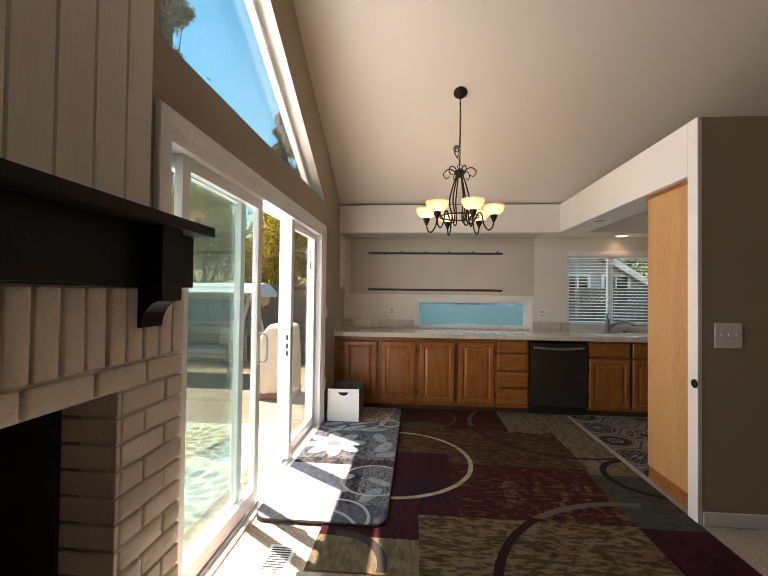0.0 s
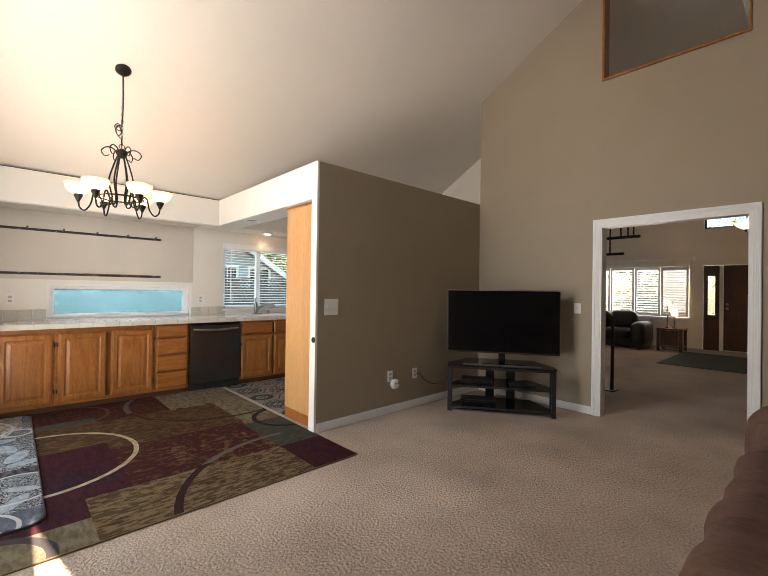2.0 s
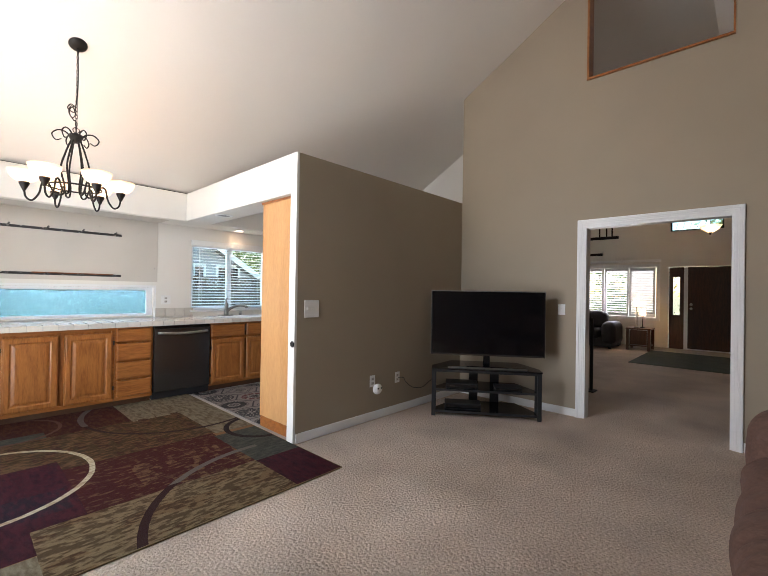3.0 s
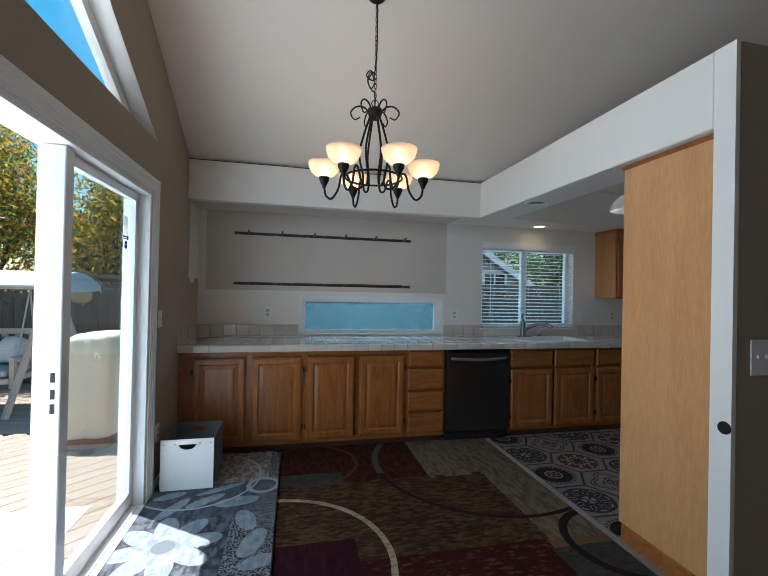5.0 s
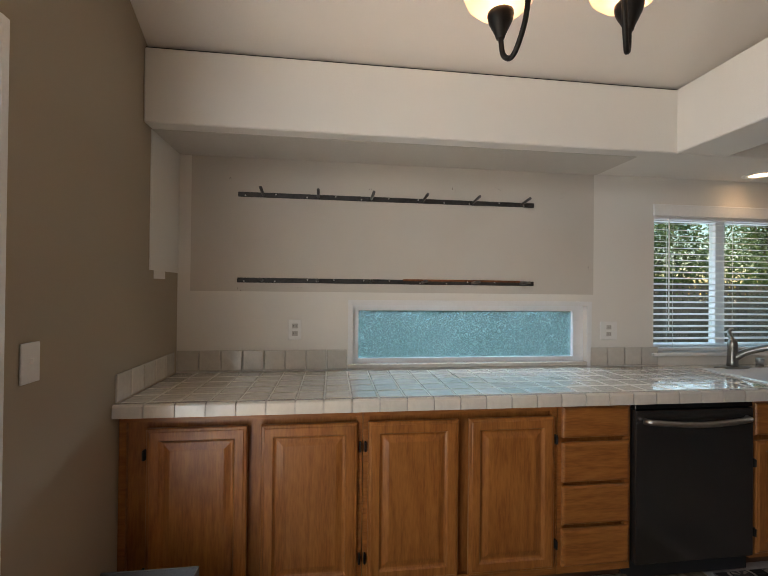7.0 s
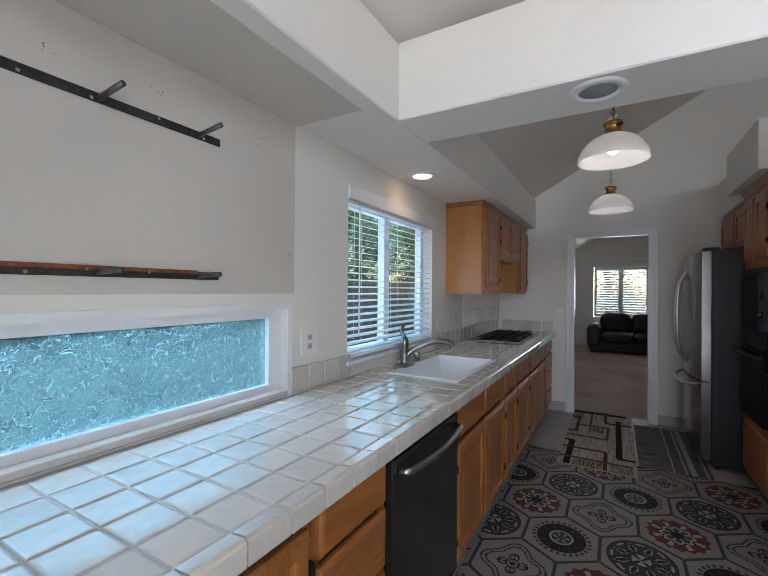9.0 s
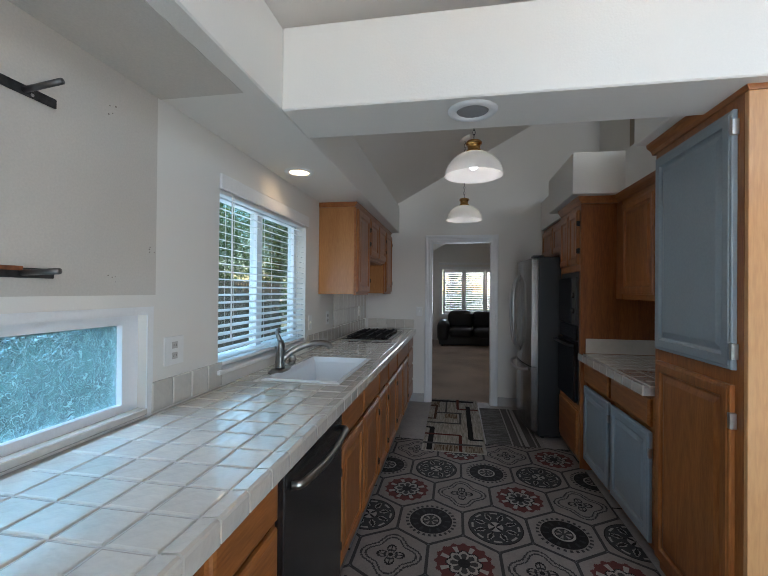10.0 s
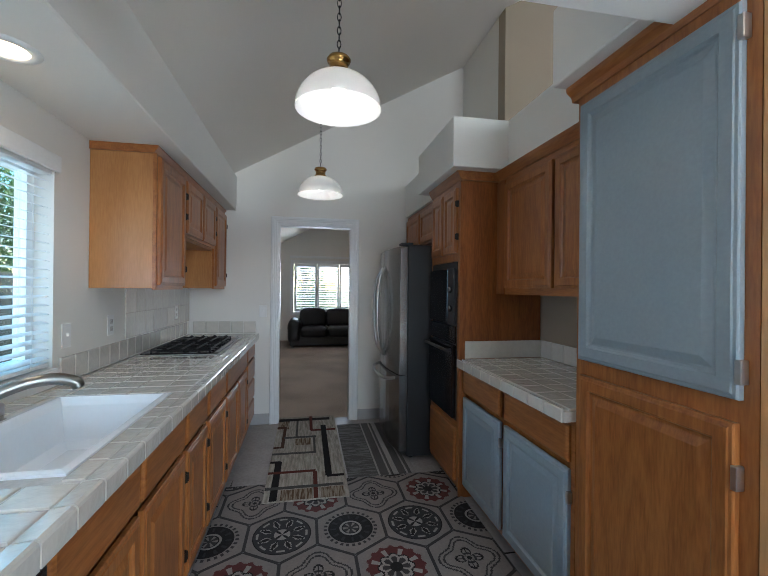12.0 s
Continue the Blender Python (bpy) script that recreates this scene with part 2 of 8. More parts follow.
def prism(bm, poly, axis, a, b):
    """A polygon drawn in the two other axes, drawn out along axis from a to b."""
    def put(p, c):
        return {"x": (c, p[0], p[1]), "y": (p[0], c, p[1]), "z": (p[0], p[1], c)}[axis]
    lo = [bm.verts.new(put(p, a)) for p in poly]
    hi = [bm.verts.new(put(p, b)) for p in poly]
    bm.faces.new(lo[::-1])
    bm.faces.new(hi)
    n = len(poly)
    for i in range(n):
        bm.faces.new((lo[i], lo[(i + 1) % n], hi[(i + 1) % n], hi[i]))
    return bm


def wall_grid(bm, axis, a, b, u0, u1, z0, z1, holes):
    """A wall of thickness a..b across axis, with rectangular openings (u0, u1, z0, z1) right through it."""
    us = sorted({u0, u1, *[h[0] for h in holes], *[h[1] for h in holes]})
    zs = sorted({z0, z1, *[h[2] for h in holes], *[h[3] for h in holes]})
    def solid(i, j):
        if not (0 <= i < len(us) - 1 and 0 <= j < len(zs) - 1):
            return False
        u, z = (us[i] + us[i + 1]) / 2, (zs[j] + zs[j + 1]) / 2
        return not any(h[0] < u < h[1] and h[2] < z < h[3] for h in holes)
    cache = {}
    def v(c, u, z):
        k = (c, u, z)
        if k not in cache:
            cache[k] = bm.verts.new((c, u, z) if axis == "x" else (u, c, z))
        return cache[k]
    for i in range(len(us) - 1):
        for j in range(len(zs) - 1):
            if not solid(i, j):
                continue
            p, q, r, s = us[i], us[i + 1], zs[j], zs[j + 1]
            for c in (a, b):
                bm.faces.new((v(c, p, r), v(c, q, r), v(c, q, s), v(c, p, s)))
            if not solid(i - 1, j):
                bm.faces.new((v(a, p, r), v(a, p, s), v(b, p, s), v(b, p, r)))
            if not solid(i + 1, j):
                bm.faces.new((v(a, q, r), v(a, q, s), v(b, q, s), v(b, q, r)))
            if not solid(i, j - 1):
                bm.faces.new((v(a, p, r), v(a, q, r), v(b, q, r), v(b, p, r)))
            if not solid(i, j + 1):
                bm.faces.new((v(a, p, s), v(a, q, s), v(b, q, s), v(b, p, s)))
    return bm


def lathe(bm, profile, cx, cy, cz, n=32, m=None):
    """Rings of (radius, height) turned about the upright through (cx, cy)."""
    rings = []
    for r, h in profile:
        if r < 1e-5:
            rings.append([bm.verts.new((0, 0, h))])
        else:
            rings.append([bm.verts.new((r * math.cos(2 * math.pi * k / n), r * math.sin(2 * math.pi * k / n), h)) for k in range(n)])
    made = [v for r in rings for v in r]
    for A, B in zip(rings, rings[1:]):
        for k in range(n):
            a0, a1, b0, b1 = A[k % len(A)], A[(k + 1) % len(A)], B[k % len(B)], B[(k + 1) % len(B)]
            f = [a0, a1, b1, b0]
            f = [q for i, q in enumerate(f) if q not in f[:i]]
            if len(f) > 2:
                bm.faces.new(f)
    if m is not None:
        bmesh.ops.transform(bm, matrix=m, verts=made)
    bmesh.ops.translate(bm, vec=(cx, cy, cz), verts=made)
    return bm


def tube(bm, pts, r, n=8, closed=False, taper=None):
    """A round bar along points."""
    pts = [Vector(p) for p in pts]
    k = len(pts)
    rings = []
    up = Vector((0.31, 0.17, 0.93))
    for i, p in enumerate(pts):
        if closed:
            d = pts[(i + 1) % k] - pts[i - 1]
        else:
            d = pts[min(i + 1, k - 1)] - pts[max(i - 1, 0)]
        d.normalize()
        s = up.cross(d)
        if s.length < 0.05:
            s = Vector((1, 0, 0)).cross(d)
        s.normalize()
        t = d.cross(s)
        up = t if t.dot(up) > 0 else -t
        t = d.cross(s)
        rr = r if taper is None else r + (taper - r) * i / (k - 1)
        rings.append([bm.verts.new(p + rr * (math.cos(2 * math.pi * j / n) * s + math.sin(2 * math.pi * j / n) * t)) for j in range(n)])
    pairs = list(zip(rings, rings[1:])) + ([(rings[-1], rings[0])] if closed else [])
    for A, B in pairs:
        for j in range(n):
            bm.faces.new((A[j], A[(j + 1) % n], B[(j + 1) % n], B[j]))
    if not closed:
        bm.faces.new(rings[0][::-1])
        bm.faces.new(rings[-1])
    return bm


def spline(ctrl, n=8):
    """Catmull-Rom through control points."""
    P = [Vector(c) for c in ctrl]
    P = [2 * P[0] - P[1], *P, 2 * P[-1] - P[-2]]
    out = []
    for i in range(1, len(P) - 2):
        for k in range(n):
            t = k / n
            a, b, c, d = P[i - 1], P[i], P[i + 1], P[i + 2]
            out.append(0.5 * (2 * b + (c - a) * t + (2 * a - 5 * b + 4 * c - d) * t * t + (3 * b - a - 3 * c + d) * t ** 3))
    out.append(P[-2])
    return out


# ---- the plan ----
XW, XO = -1.00, -1.16          # slider wall, inner and outer face
XT = 4.37                      # television wall
XE = 5.35                      # end wall of the kitchen
XF = 12.10                     # front wall of the house
YB = 5.51                      # back wall of the kitchen
YL0, YL1 = 2.65, 2.735          # low wall between living room and kitchen
YS = -3.6                      # wall behind the living room
Y0C, Z0C, SLOPE = 5.07, 2.572, 0.555
RIDGE = 0.2


def roof_z(y):
    """Height of the vaulted ceiling."""
    return Z0C + SLOPE * (Y0C - y) if y > RIDGE else Z0C + SLOPE * (Y0C - RIDGE) - 0.45 * (RIDGE - y)


# floors
structure("floor_carpet", block(XO, XF + 0.2, YS, YL0 + 0.06, -0.12, 0.0), CARPET, "beige cut-pile carpet with trodden marks", "carpet")
structure("floor_dining", block(XO, 1.76, YL0 + 0.06, YB, -0.12, -0.001), CARPET, "beige cut-pile carpet under the dining rug", "carpet")
structure("floor_kitchen", block(1.76, XE + 0.1, YL0 + 0.06, YB, -0.12, -0.001), SUB_FLOOR, "grey marbled vinyl kitchen floor", "floor")
structure("floor_front_room", block(XE + 0.1, XF + 0.2, YL0 + 0.06, YB + 0.2, -0.12, -0.002), CARPET, "beige carpet of the front room", "carpet")

# vaulted ceiling
bm = bmesh.new()
prism(bm, [(YB + 0.5, roof_z(YB + 0.5)), (YB + 0.5, roof_z(YB + 0.5) + 0.14), (RIDGE, roof_z(RIDGE) + 0.14), (RIDGE, roof_z(RIDGE))], "x", XO - 0.22, XF + 0.6)
prism(bm, [(RIDGE, roof_z(RIDGE)), (RIDGE, roof_z(RIDGE) + 0.14), (YS - 0.4, roof_z(YS - 0.4) + 0.14), (YS - 0.4, roof_z(YS - 0.4))], "x", XO - 0.22, XF + 0.6)
structure("ceiling", bm, CEILING, "warm white vaulted ceiling with light texture", "ceiling")

# slider wall with door opening and sloping clerestory
DY0, DY1, DZ = 1.52, 4.19, 2.04
CY0, CY1, CZ0 = 1.46, 4.29, 2.38


def clere_top(y):
    return CZ0 + 0.575 * (CY1 - y)


bm = bmesh.new()
wall_grid(bm, "x", XO, XW, YS, YB + 0.15, -0.12, CZ0, [(DY0, DY1, -0.12, DZ), (0.12, 1.135, -0.12, 1.09)])
prism(bm, [(CY1, CZ0), (YB + 0.15, CZ0), (YB + 0.15, roof_z(YB + 0.15)), (CY1, roof_z(CY1))], "x", XO, XW)
prism(bm, [(CY0, clere_top(CY0)), (CY1, CZ0), (CY1, roof_z(CY1)), (CY0, roof_z(CY0))], "x", XO, XW)
prism(bm, [(RIDGE, CZ0), (CY0, CZ0), (CY0, roof_z(CY0)), (RIDGE, roof_z(RIDGE))], "x", XO, XW)
prism(bm, [(YS, CZ0), (RIDGE, CZ0), (RIDGE, roof_z(RIDGE)), (YS, roof_z(YS))], "x", XO, XW)
structure("wall_west", bm, TAUPE, "taupe painted wall round the sliding door", "wall")

# back wall with low obscure window and sink window
LW = (0.0, 1.51, 0.965, 1.325)
KW = (1.985, 3.17, 1.02, 1.96)
bm = bmesh.new()
wall_grid(bm, "y", YB, YB + 0.15, XW, XF + 0.2, -0.12, 2.30, [LW, KW])
structure("wall_north", bm, WHITE_WALL, "off-white painted kitchen wall", "wall")

# low wall, its white end and the beam that runs on from it
structure("wall_low", block(1.76, XE, YL0, YL1, -0.12, 2.525), TAUPE, "taupe half-height partition wall with open top", "wall")
bm = bmesh.new()
box(bm, 1.735, 1.759, YL0 - 0.002, YL1 + 0.005, 0.0, 2.527)
structure("trim_wall_end", bm, CREAM, "white painted end of the partition wall", "trim")
bm = bmesh.new()
box(bm, 1.735, 2.055, YL1 + 0.006, Y0C, 2.18, 2.53, 0.006)
structure("beam_east", bm, CREAM, "cream plaster soffit beam with a speaker", "beam")
bm = bmesh.new()
box(bm, XW, XE, Y0C, YB, 2.18, 2.53, 0.006)
structure("soffit_north", bm, CREAM, "cream plaster soffit along the kitchen wall", "soffit")
# black strip laid on the soffit in place of the shadow under the ceiling
bm = bmesh.new()
box(bm, XW + 0.002, 2.3, Y0C + 0.012, Y0C + 0.06, 2.531, 2.538)
structure("soffit_gap_shade", bm, SLOT, "thin black strip standing in for the shadow between soffit and ceiling", "trim")

# soffits above the cabinets of the partition
bm = bmesh.new()
box(bm, 2.056, 2.52, YL1, 3.40, 2.215, 2.527, 0.006)
structure("soffit_pantry", bm, CREAM, "cream plaster soffit above the pantry", "soffit")
bm = bmesh.new()
box(bm, 2.52, 3.524, YL1, 3.06, 2.20, 2.527, 0.004)
structure("soffit_uppers", bm, CREAM, "cream plaster soffit above the wall cabinets", "soffit")
bm = bmesh.new()
box(bm, 3.525, 4.36, YL1, 3.44, 2.20, 2.527, 0.004)
structure("soffit_oven", bm, CREAM, "white plaster soffit box above the oven", "soffit")
bm = bmesh.new()
box(bm, 4.361, XE, YL1, 3.31, 2.176, 2.527, 0.004)
structure("soffit_fridge", bm, CREAM, "cream plaster soffit above the refrigerator cabinet", "soffit")

# television wall with doorway and a high opening up to the ceiling
TD0, TD1, TDZ = -0.106, 1.105, 2.06
NZ = 3.64
bm = bmesh.new()
wall_grid(bm, "x", XT, XT + 0.13, YS, YL0, -0.12, NZ, [(TD0, TD1, -0.12, TDZ)])
prism(bm, [(TD1, NZ), (YL0, NZ), (YL0, roof_z(YL0)), (TD1, roof_z(TD1))], "x", XT, XT + 0.13)
prism(bm, [(YS, NZ), (TD0, NZ), (TD0, roof_z(TD0)), (YS, roof_z(YS))], "x", XT, XT + 0.13)
structure("wall_east", bm, TAUPE, "tall taupe painted wall with doorway and high opening", "wall")
bm = bmesh.new()
prism(bm, [(XT + 0.13, NZ - 1.2), (XE + 0.13, NZ - 1.2), (XE + 0.13, roof_z(YL0)), (XT + 0.13, roof_z(YL0))], "y", YL0 - 0.13, YL0)
structure("wall_return", bm, WHITE_WALL, "cream painted return wall beside the kitchen vault", "wall")

# end wall of the kitchen with doorway
KD0, KD1, KDZ = 3.895, 4.648, 2.06
bm = bmesh.new()
wall_grid(bm, "x", XE, XE + 0.12, YL1, YB, -0.12, 2.3, [(KD0, KD1, -0.12, KDZ)])
prism(bm, [(YL0, 2.3), (YB, 2.3), (YB, roof_z(YB)), (YL0, roof_z(YL0))], "x", XE, XE + 0.12)
structure("wall_kitchen_end", bm, WHITE_WALL, "off-white kitchen end wall with doorway", "wall")

# walls that close the place
structure("wall_south", prism(bmesh.new(), [(XO, -0.12), (XF + 0.2, -0.12), (XF + 0.2, roof_z(YS)), (XO, roof_z(YS))], "y", YS - 0.15, YS), TAUPE, "taupe painted wall of the living room", "wall")
FW = (1.68, 4.72, 0.76, 2.06)
bm = bmesh.new()
wall_grid(bm, "x", XF, XF + 0.15, YS, 1.6, -0.12, 3.3, [(0.10, 1.42, -0.12, 2.06), (0.35, 1.40, 2.95, 3.22)])
wall_grid(bm, "x", XF, XF + 0.15, 1.6, YB + 0.15, -0.12, 2.2, [FW])
prism(bm, [(1.6, 2.2), (YB + 0.15, 2.2), (YB + 0.15, roof_z(YB + 0.15)), (1.6, roof_z(1.6))], "x", XF, XF + 0.15)
prism(bm, [(RIDGE, 3.3), (1.6, 3.3), (1.6, roof_z(1.6)), (RIDGE, roof_z(RIDGE))], "x", XF, XF + 0.15)
prism(bm, [(YS, 3.3), (RIDGE, 3.3), (RIDGE, roof_z(RIDGE)), (YS, roof_z(YS))], "x", XF, XF + 0.15)
structure("wall_front", bm, CREAM, "cream front wall with shuttered windows", "wall")

# ---- cabinets ----
def panel_face(bm, u0, u1, z0, z1, yf, out, rings):
    """A door or drawer front: rings of (inset, depth) stepped from its edge to its middle."""
    loops = []
    for ins, d in rings:
        y = yf + out * d
        loops.append([bm.verts.new(c) for c in ((u0 + ins, y, z0 + ins), (u1 - ins, y, z0 + ins), (u1 - ins, y, z1 - ins), (u0 + ins, y, z1 - ins))])
    for A, B in zip(loops, loops[1:]):
        for k in range(4):
            bm.faces.new((A[k], A[(k + 1) % 4], B[(k + 1) % 4], B[k]))
    bm.faces.new(loops[-1])
    bm.faces.new(loops[0][::-1])
    return bm


DOOR = [(0, 0), (0, 0.015), (0.004, 0.019), (0.012, 0.020), (0.016, 0.023), (0.050, 0.023), (0.055, 0.016), (0.062, 0.012), (0.068, 0.012), (0.090, 0.019), (0.094, 0.020)]
DRAWER = [(0, 0), (0, 0.012), (0.005, 0.018), (0.014, 0.021)]


def hinge(parent, u, z, yf, out):
    bm = block(u - 0.005, u + 0.005, yf + out * 0.001, yf + out * 0.020, z - 0.022, z + 0.022, 0.002)
    tube(bm, [(u, yf + out * 0.023, z - 0.018), (u, yf + out * 0.023, z + 0.018)], 0.004)
    part("hinge", bm, IRON, parent, "dark bronze hinge")


def door(parent, u0, u1, z0, z1, yf, out, mat_, hinge_at=None, label=""):
    d = part("door", panel_face(bmesh.new(), u0, u1, z0, z1, yf, out, DOOR), mat_, parent, label)
    if hinge_at is not None:
        for z in (z0 + 0.11, z1 - 0.11):
            hinge(d, hinge_at, z, yf, out)
    return d


def drawer(parent, u0, u1, z0, z1, yf, out, mat_=None):
    part("drawer_front", panel_face(bmesh.new(), u0, u1, z0, z1, yf, out, DRAWER), mat_ or OAK_X, parent)


YF = 4.89      # face frames of the north run
def base_cabinet(x0, x1, label, yf=YF, out=-1, back=None, z1=0.882, ctop=None):
    """A carcass with a face frame and a toe kick."""
    back = YB - 0.003 if back is None else back
    c = thing("base_cabinet", (x0 + x1) / 2, (yf + back) / 2, 0.0, label, "cabinet", "base cabinets")
    g = 0.0015
    part("carcass", block(x0 + g, x1 - g, yf - out * 0.02, back, 0.085, ctop or z1, 0.0), OAK, c)
    bm = bmesh.new()
    lo, hi = sorted((yf, yf - out * 0.0195))
    wall_grid(bm, "y", lo, hi, x0 + g, x1 - g, 0.075, z1, [(x0 + 0.03, x1 - 0.03, 0.11, 0.85)])
    part("face_frame", bm, OAK_X, c)
    k0, k1 = sorted((yf - out * 0.07, back))
    part("toe_kick", block(x0 + g, x1 - g, k0, k1, 0.0, 0.084), KICK, c)
    return c


OAK_LABEL = "honey oak base cabinet with raised panel doors"
c = base_cabinet(-0.998, 0.018, OAK_LABEL)
door(c, -0.883, -0.478, 0.114, 0.827, YF, -1, OAK, -0.893)
door(c, -0.421, -0.006, 0.114, 0.827, YF, -1, OAK, 0.006)
c = base_cabinet(0.018, 0.945, OAK_LABEL)
door(c, 0.042, 0.456, 0.114, 0.827, YF, -1, OAK, 0.030)
door(c, 0.506, 0.922, 0.114, 0.827, YF, -1, OAK, 0.933)
c = base_cabinet(0.945, 1.325, "honey oak drawer bank with four slab drawers")
for a, b in ((0.115, 0.290), (0.312, 0.492), (0.512, 0.700), (0.722, 0.868)):
    drawer(c, 0.965, 1.308, a, b, YF, -1)
c = base_cabinet(1.987, 2.96, "honey oak sink cabinet with false drawer fronts", ctop=0.70)
for a, b in ((2.005, 2.462), (2.490, 2.945)):
    drawer(c, a, b, 0.700, 0.862, YF, -1)
    door(c, a, b, 0.105, 0.672, YF, -1, OAK, a - 0.008 if a < 2.3 else b + 0.008)
for x0, x1 in ((2.96, 3.36), (3.36, 3.86)):
    c = base_cabinet(x0, x1, "honey oak base cabinet with one drawer and one door")
    drawer(c, x0 + 0.022, x1 - 0.022, 0.700, 0.862, YF, -1)
    door(c, x0 + 0.022, x1 - 0.022, 0.105, 0.672, YF, -1, OAK, x0 + 0.012)
c = base_cabinet(3.86, 4.80, "honey oak cooktop cabinet with two doors")
drawer(c, 3.88, 4.78, 0.700, 0.862, YF, -1)
door(c, 3.88, 4.315, 0.105, 0.672, YF, -1, OAK, 3.872)
door(c, 4.345, 4.78, 0.105, 0.672, YF, -1, OAK, 4.788)
c = base_cabinet(4.80, 5.345, "narrow honey oak bank of four drawers")
for a, b in ((0.115, 0.290), (0.312, 0.492), (0.512, 0.700), (0.722, 0.868)):
    drawer(c, 4.822, 5.30, a, b, YF, -1)

# dishwasher
d = thing("dishwasher", 1.656, 5.2, 0.0, "black stainless dishwasher with a curved bar handle", "dishwasher")
part("body", block(1.330, 1.982, 4.90, 5.46, 0.02, 0.878), BLACK_SATIN, d)
part("kick_plate", block(1.335, 1.977, 4.94, 4.96, 0.0, 0.10), BLACK_SATIN, d)
part("front_panel", block(1.334, 1.978, 4.862, 4.899, 0.105, 0.845, 0.006, 2), STEEL, d, "black stainless front panel")
part("control_strip", block(1.334, 1.978, 4.868, 4.899, 0.848, 0.876, 0.003), BLACK_GLOSS, d)
bm = bmesh.new()
pts = [(1.375, 4.858, 0.795), (1.385, 4.832, 0.797)] + [(1.40 + 0.51 * k / 10, 4.826 - 0.012 * math.sin(math.pi * k / 10), 0.797 - 0.012 * math.sin(math.pi * k / 10)) for k in range(11)] + [(1.925, 4.832, 0.797), (1.937, 4.858, 0.795)]
tube(bm, pts, 0.014, 10)
part("handle", bm, BRIGHT_STEEL, d, "brushed steel bar handle", True)

# ---- worktop with single tiles ----
ZT, YE, TS = 0.937, 4.828, 0.1205
SINK = (2.17, 2.97, 4.935, 5.40)
wt = thing("worktop", 2.1, 5.2, 0.882, "cream glazed tile worktop with grey grout", "worktop")
bm = bmesh.new()
wall_grid(bm, "y", 0.883, ZT - 0.004, XW + 0.002, XE - 0.002, YE + 0.008, YB - 0.002, [(SINK[0] + 0.012, SINK[1] - 0.012, SINK[2] + 0.012, SINK[3] - 0.012)])
for v in bm.verts:
    v.co = (v.co.x, v.co.z, v.co.y)
part("substrate", bm, GROUT, wt, "grey grouted bed")


def tile_mesh(name, w, h, d, mat_, pillow=0.004):
    """A glazed tile, softly rounded at its rim; its top is at z 0 and it spans w by h about its middle."""
    bm = bmesh.new()
    loops = []
    for ins, z in ((0.0, -d), (0.0, -pillow), (pillow * 0.5, -pillow * 0.3), (pillow * 1.6, 0.0)):
        a, b = w / 2 - ins, h / 2 - ins
        loops.append([bm.verts.new(c) for c in ((-a, -b, z), (a, -b, z), (a, b, z), (-a, b, z))])
    for A, B in zip(loops, loops[1:]):
        for k in range(4):
            bm.faces.new((A[k], A[(k + 1) % 4], B[(k + 1) % 4], B[k]))
    bm.faces.new(loops[-1])
    return mesh_of(bm, name, mat_)


def tile_material():
    """Each tile takes its own shade, from the object's random number."""
    m = TILE.copy()
    m.name = "cream_glazed_tile_single"
    nt = m.node_tree
    b = nt.nodes["Principled BSDF"]
    src = b.inputs["Base Color"].links[0].from_socket
    oi = nt.nodes.new("ShaderNodeObjectInfo")
    mr = nt.nodes.new("ShaderNodeMapRange")
    mr.inputs["To Min"].default_value, mr.inputs["To Max"].default_value = 0.93, 1.06
    nt.links.new(oi.outputs["Random"], mr.inputs["Value"])
    sc = nt.nodes.new("ShaderNodeVectorMath")
    sc.operation = "SCALE"
    nt.links.new(src, sc.inputs[0])
    nt.links.new(mr.outputs[0], sc.inputs["Scale"])
    nt.links.new(sc.outputs[0], b.inputs["Base Color"])
    return m


TILE_ONE = tile_material()
tile_full = tile_mesh("tile", TS - 0.006, TS - 0.006, 0.010, TILE_ONE)


def lay(mesh, parent, x, y, z, rot=(0, 0, 0)):
    """One tile of its own on shared mesh data."""
    ob = new("tile", mesh)
    ob.parent = parent
    ob.matrix_basis = Matrix.Translation(Vector((x, y, z)) - ORIGIN[parent.name]) @ Euler([radians(a) for a in rot]).to_matrix().to_4x4()
    return ob


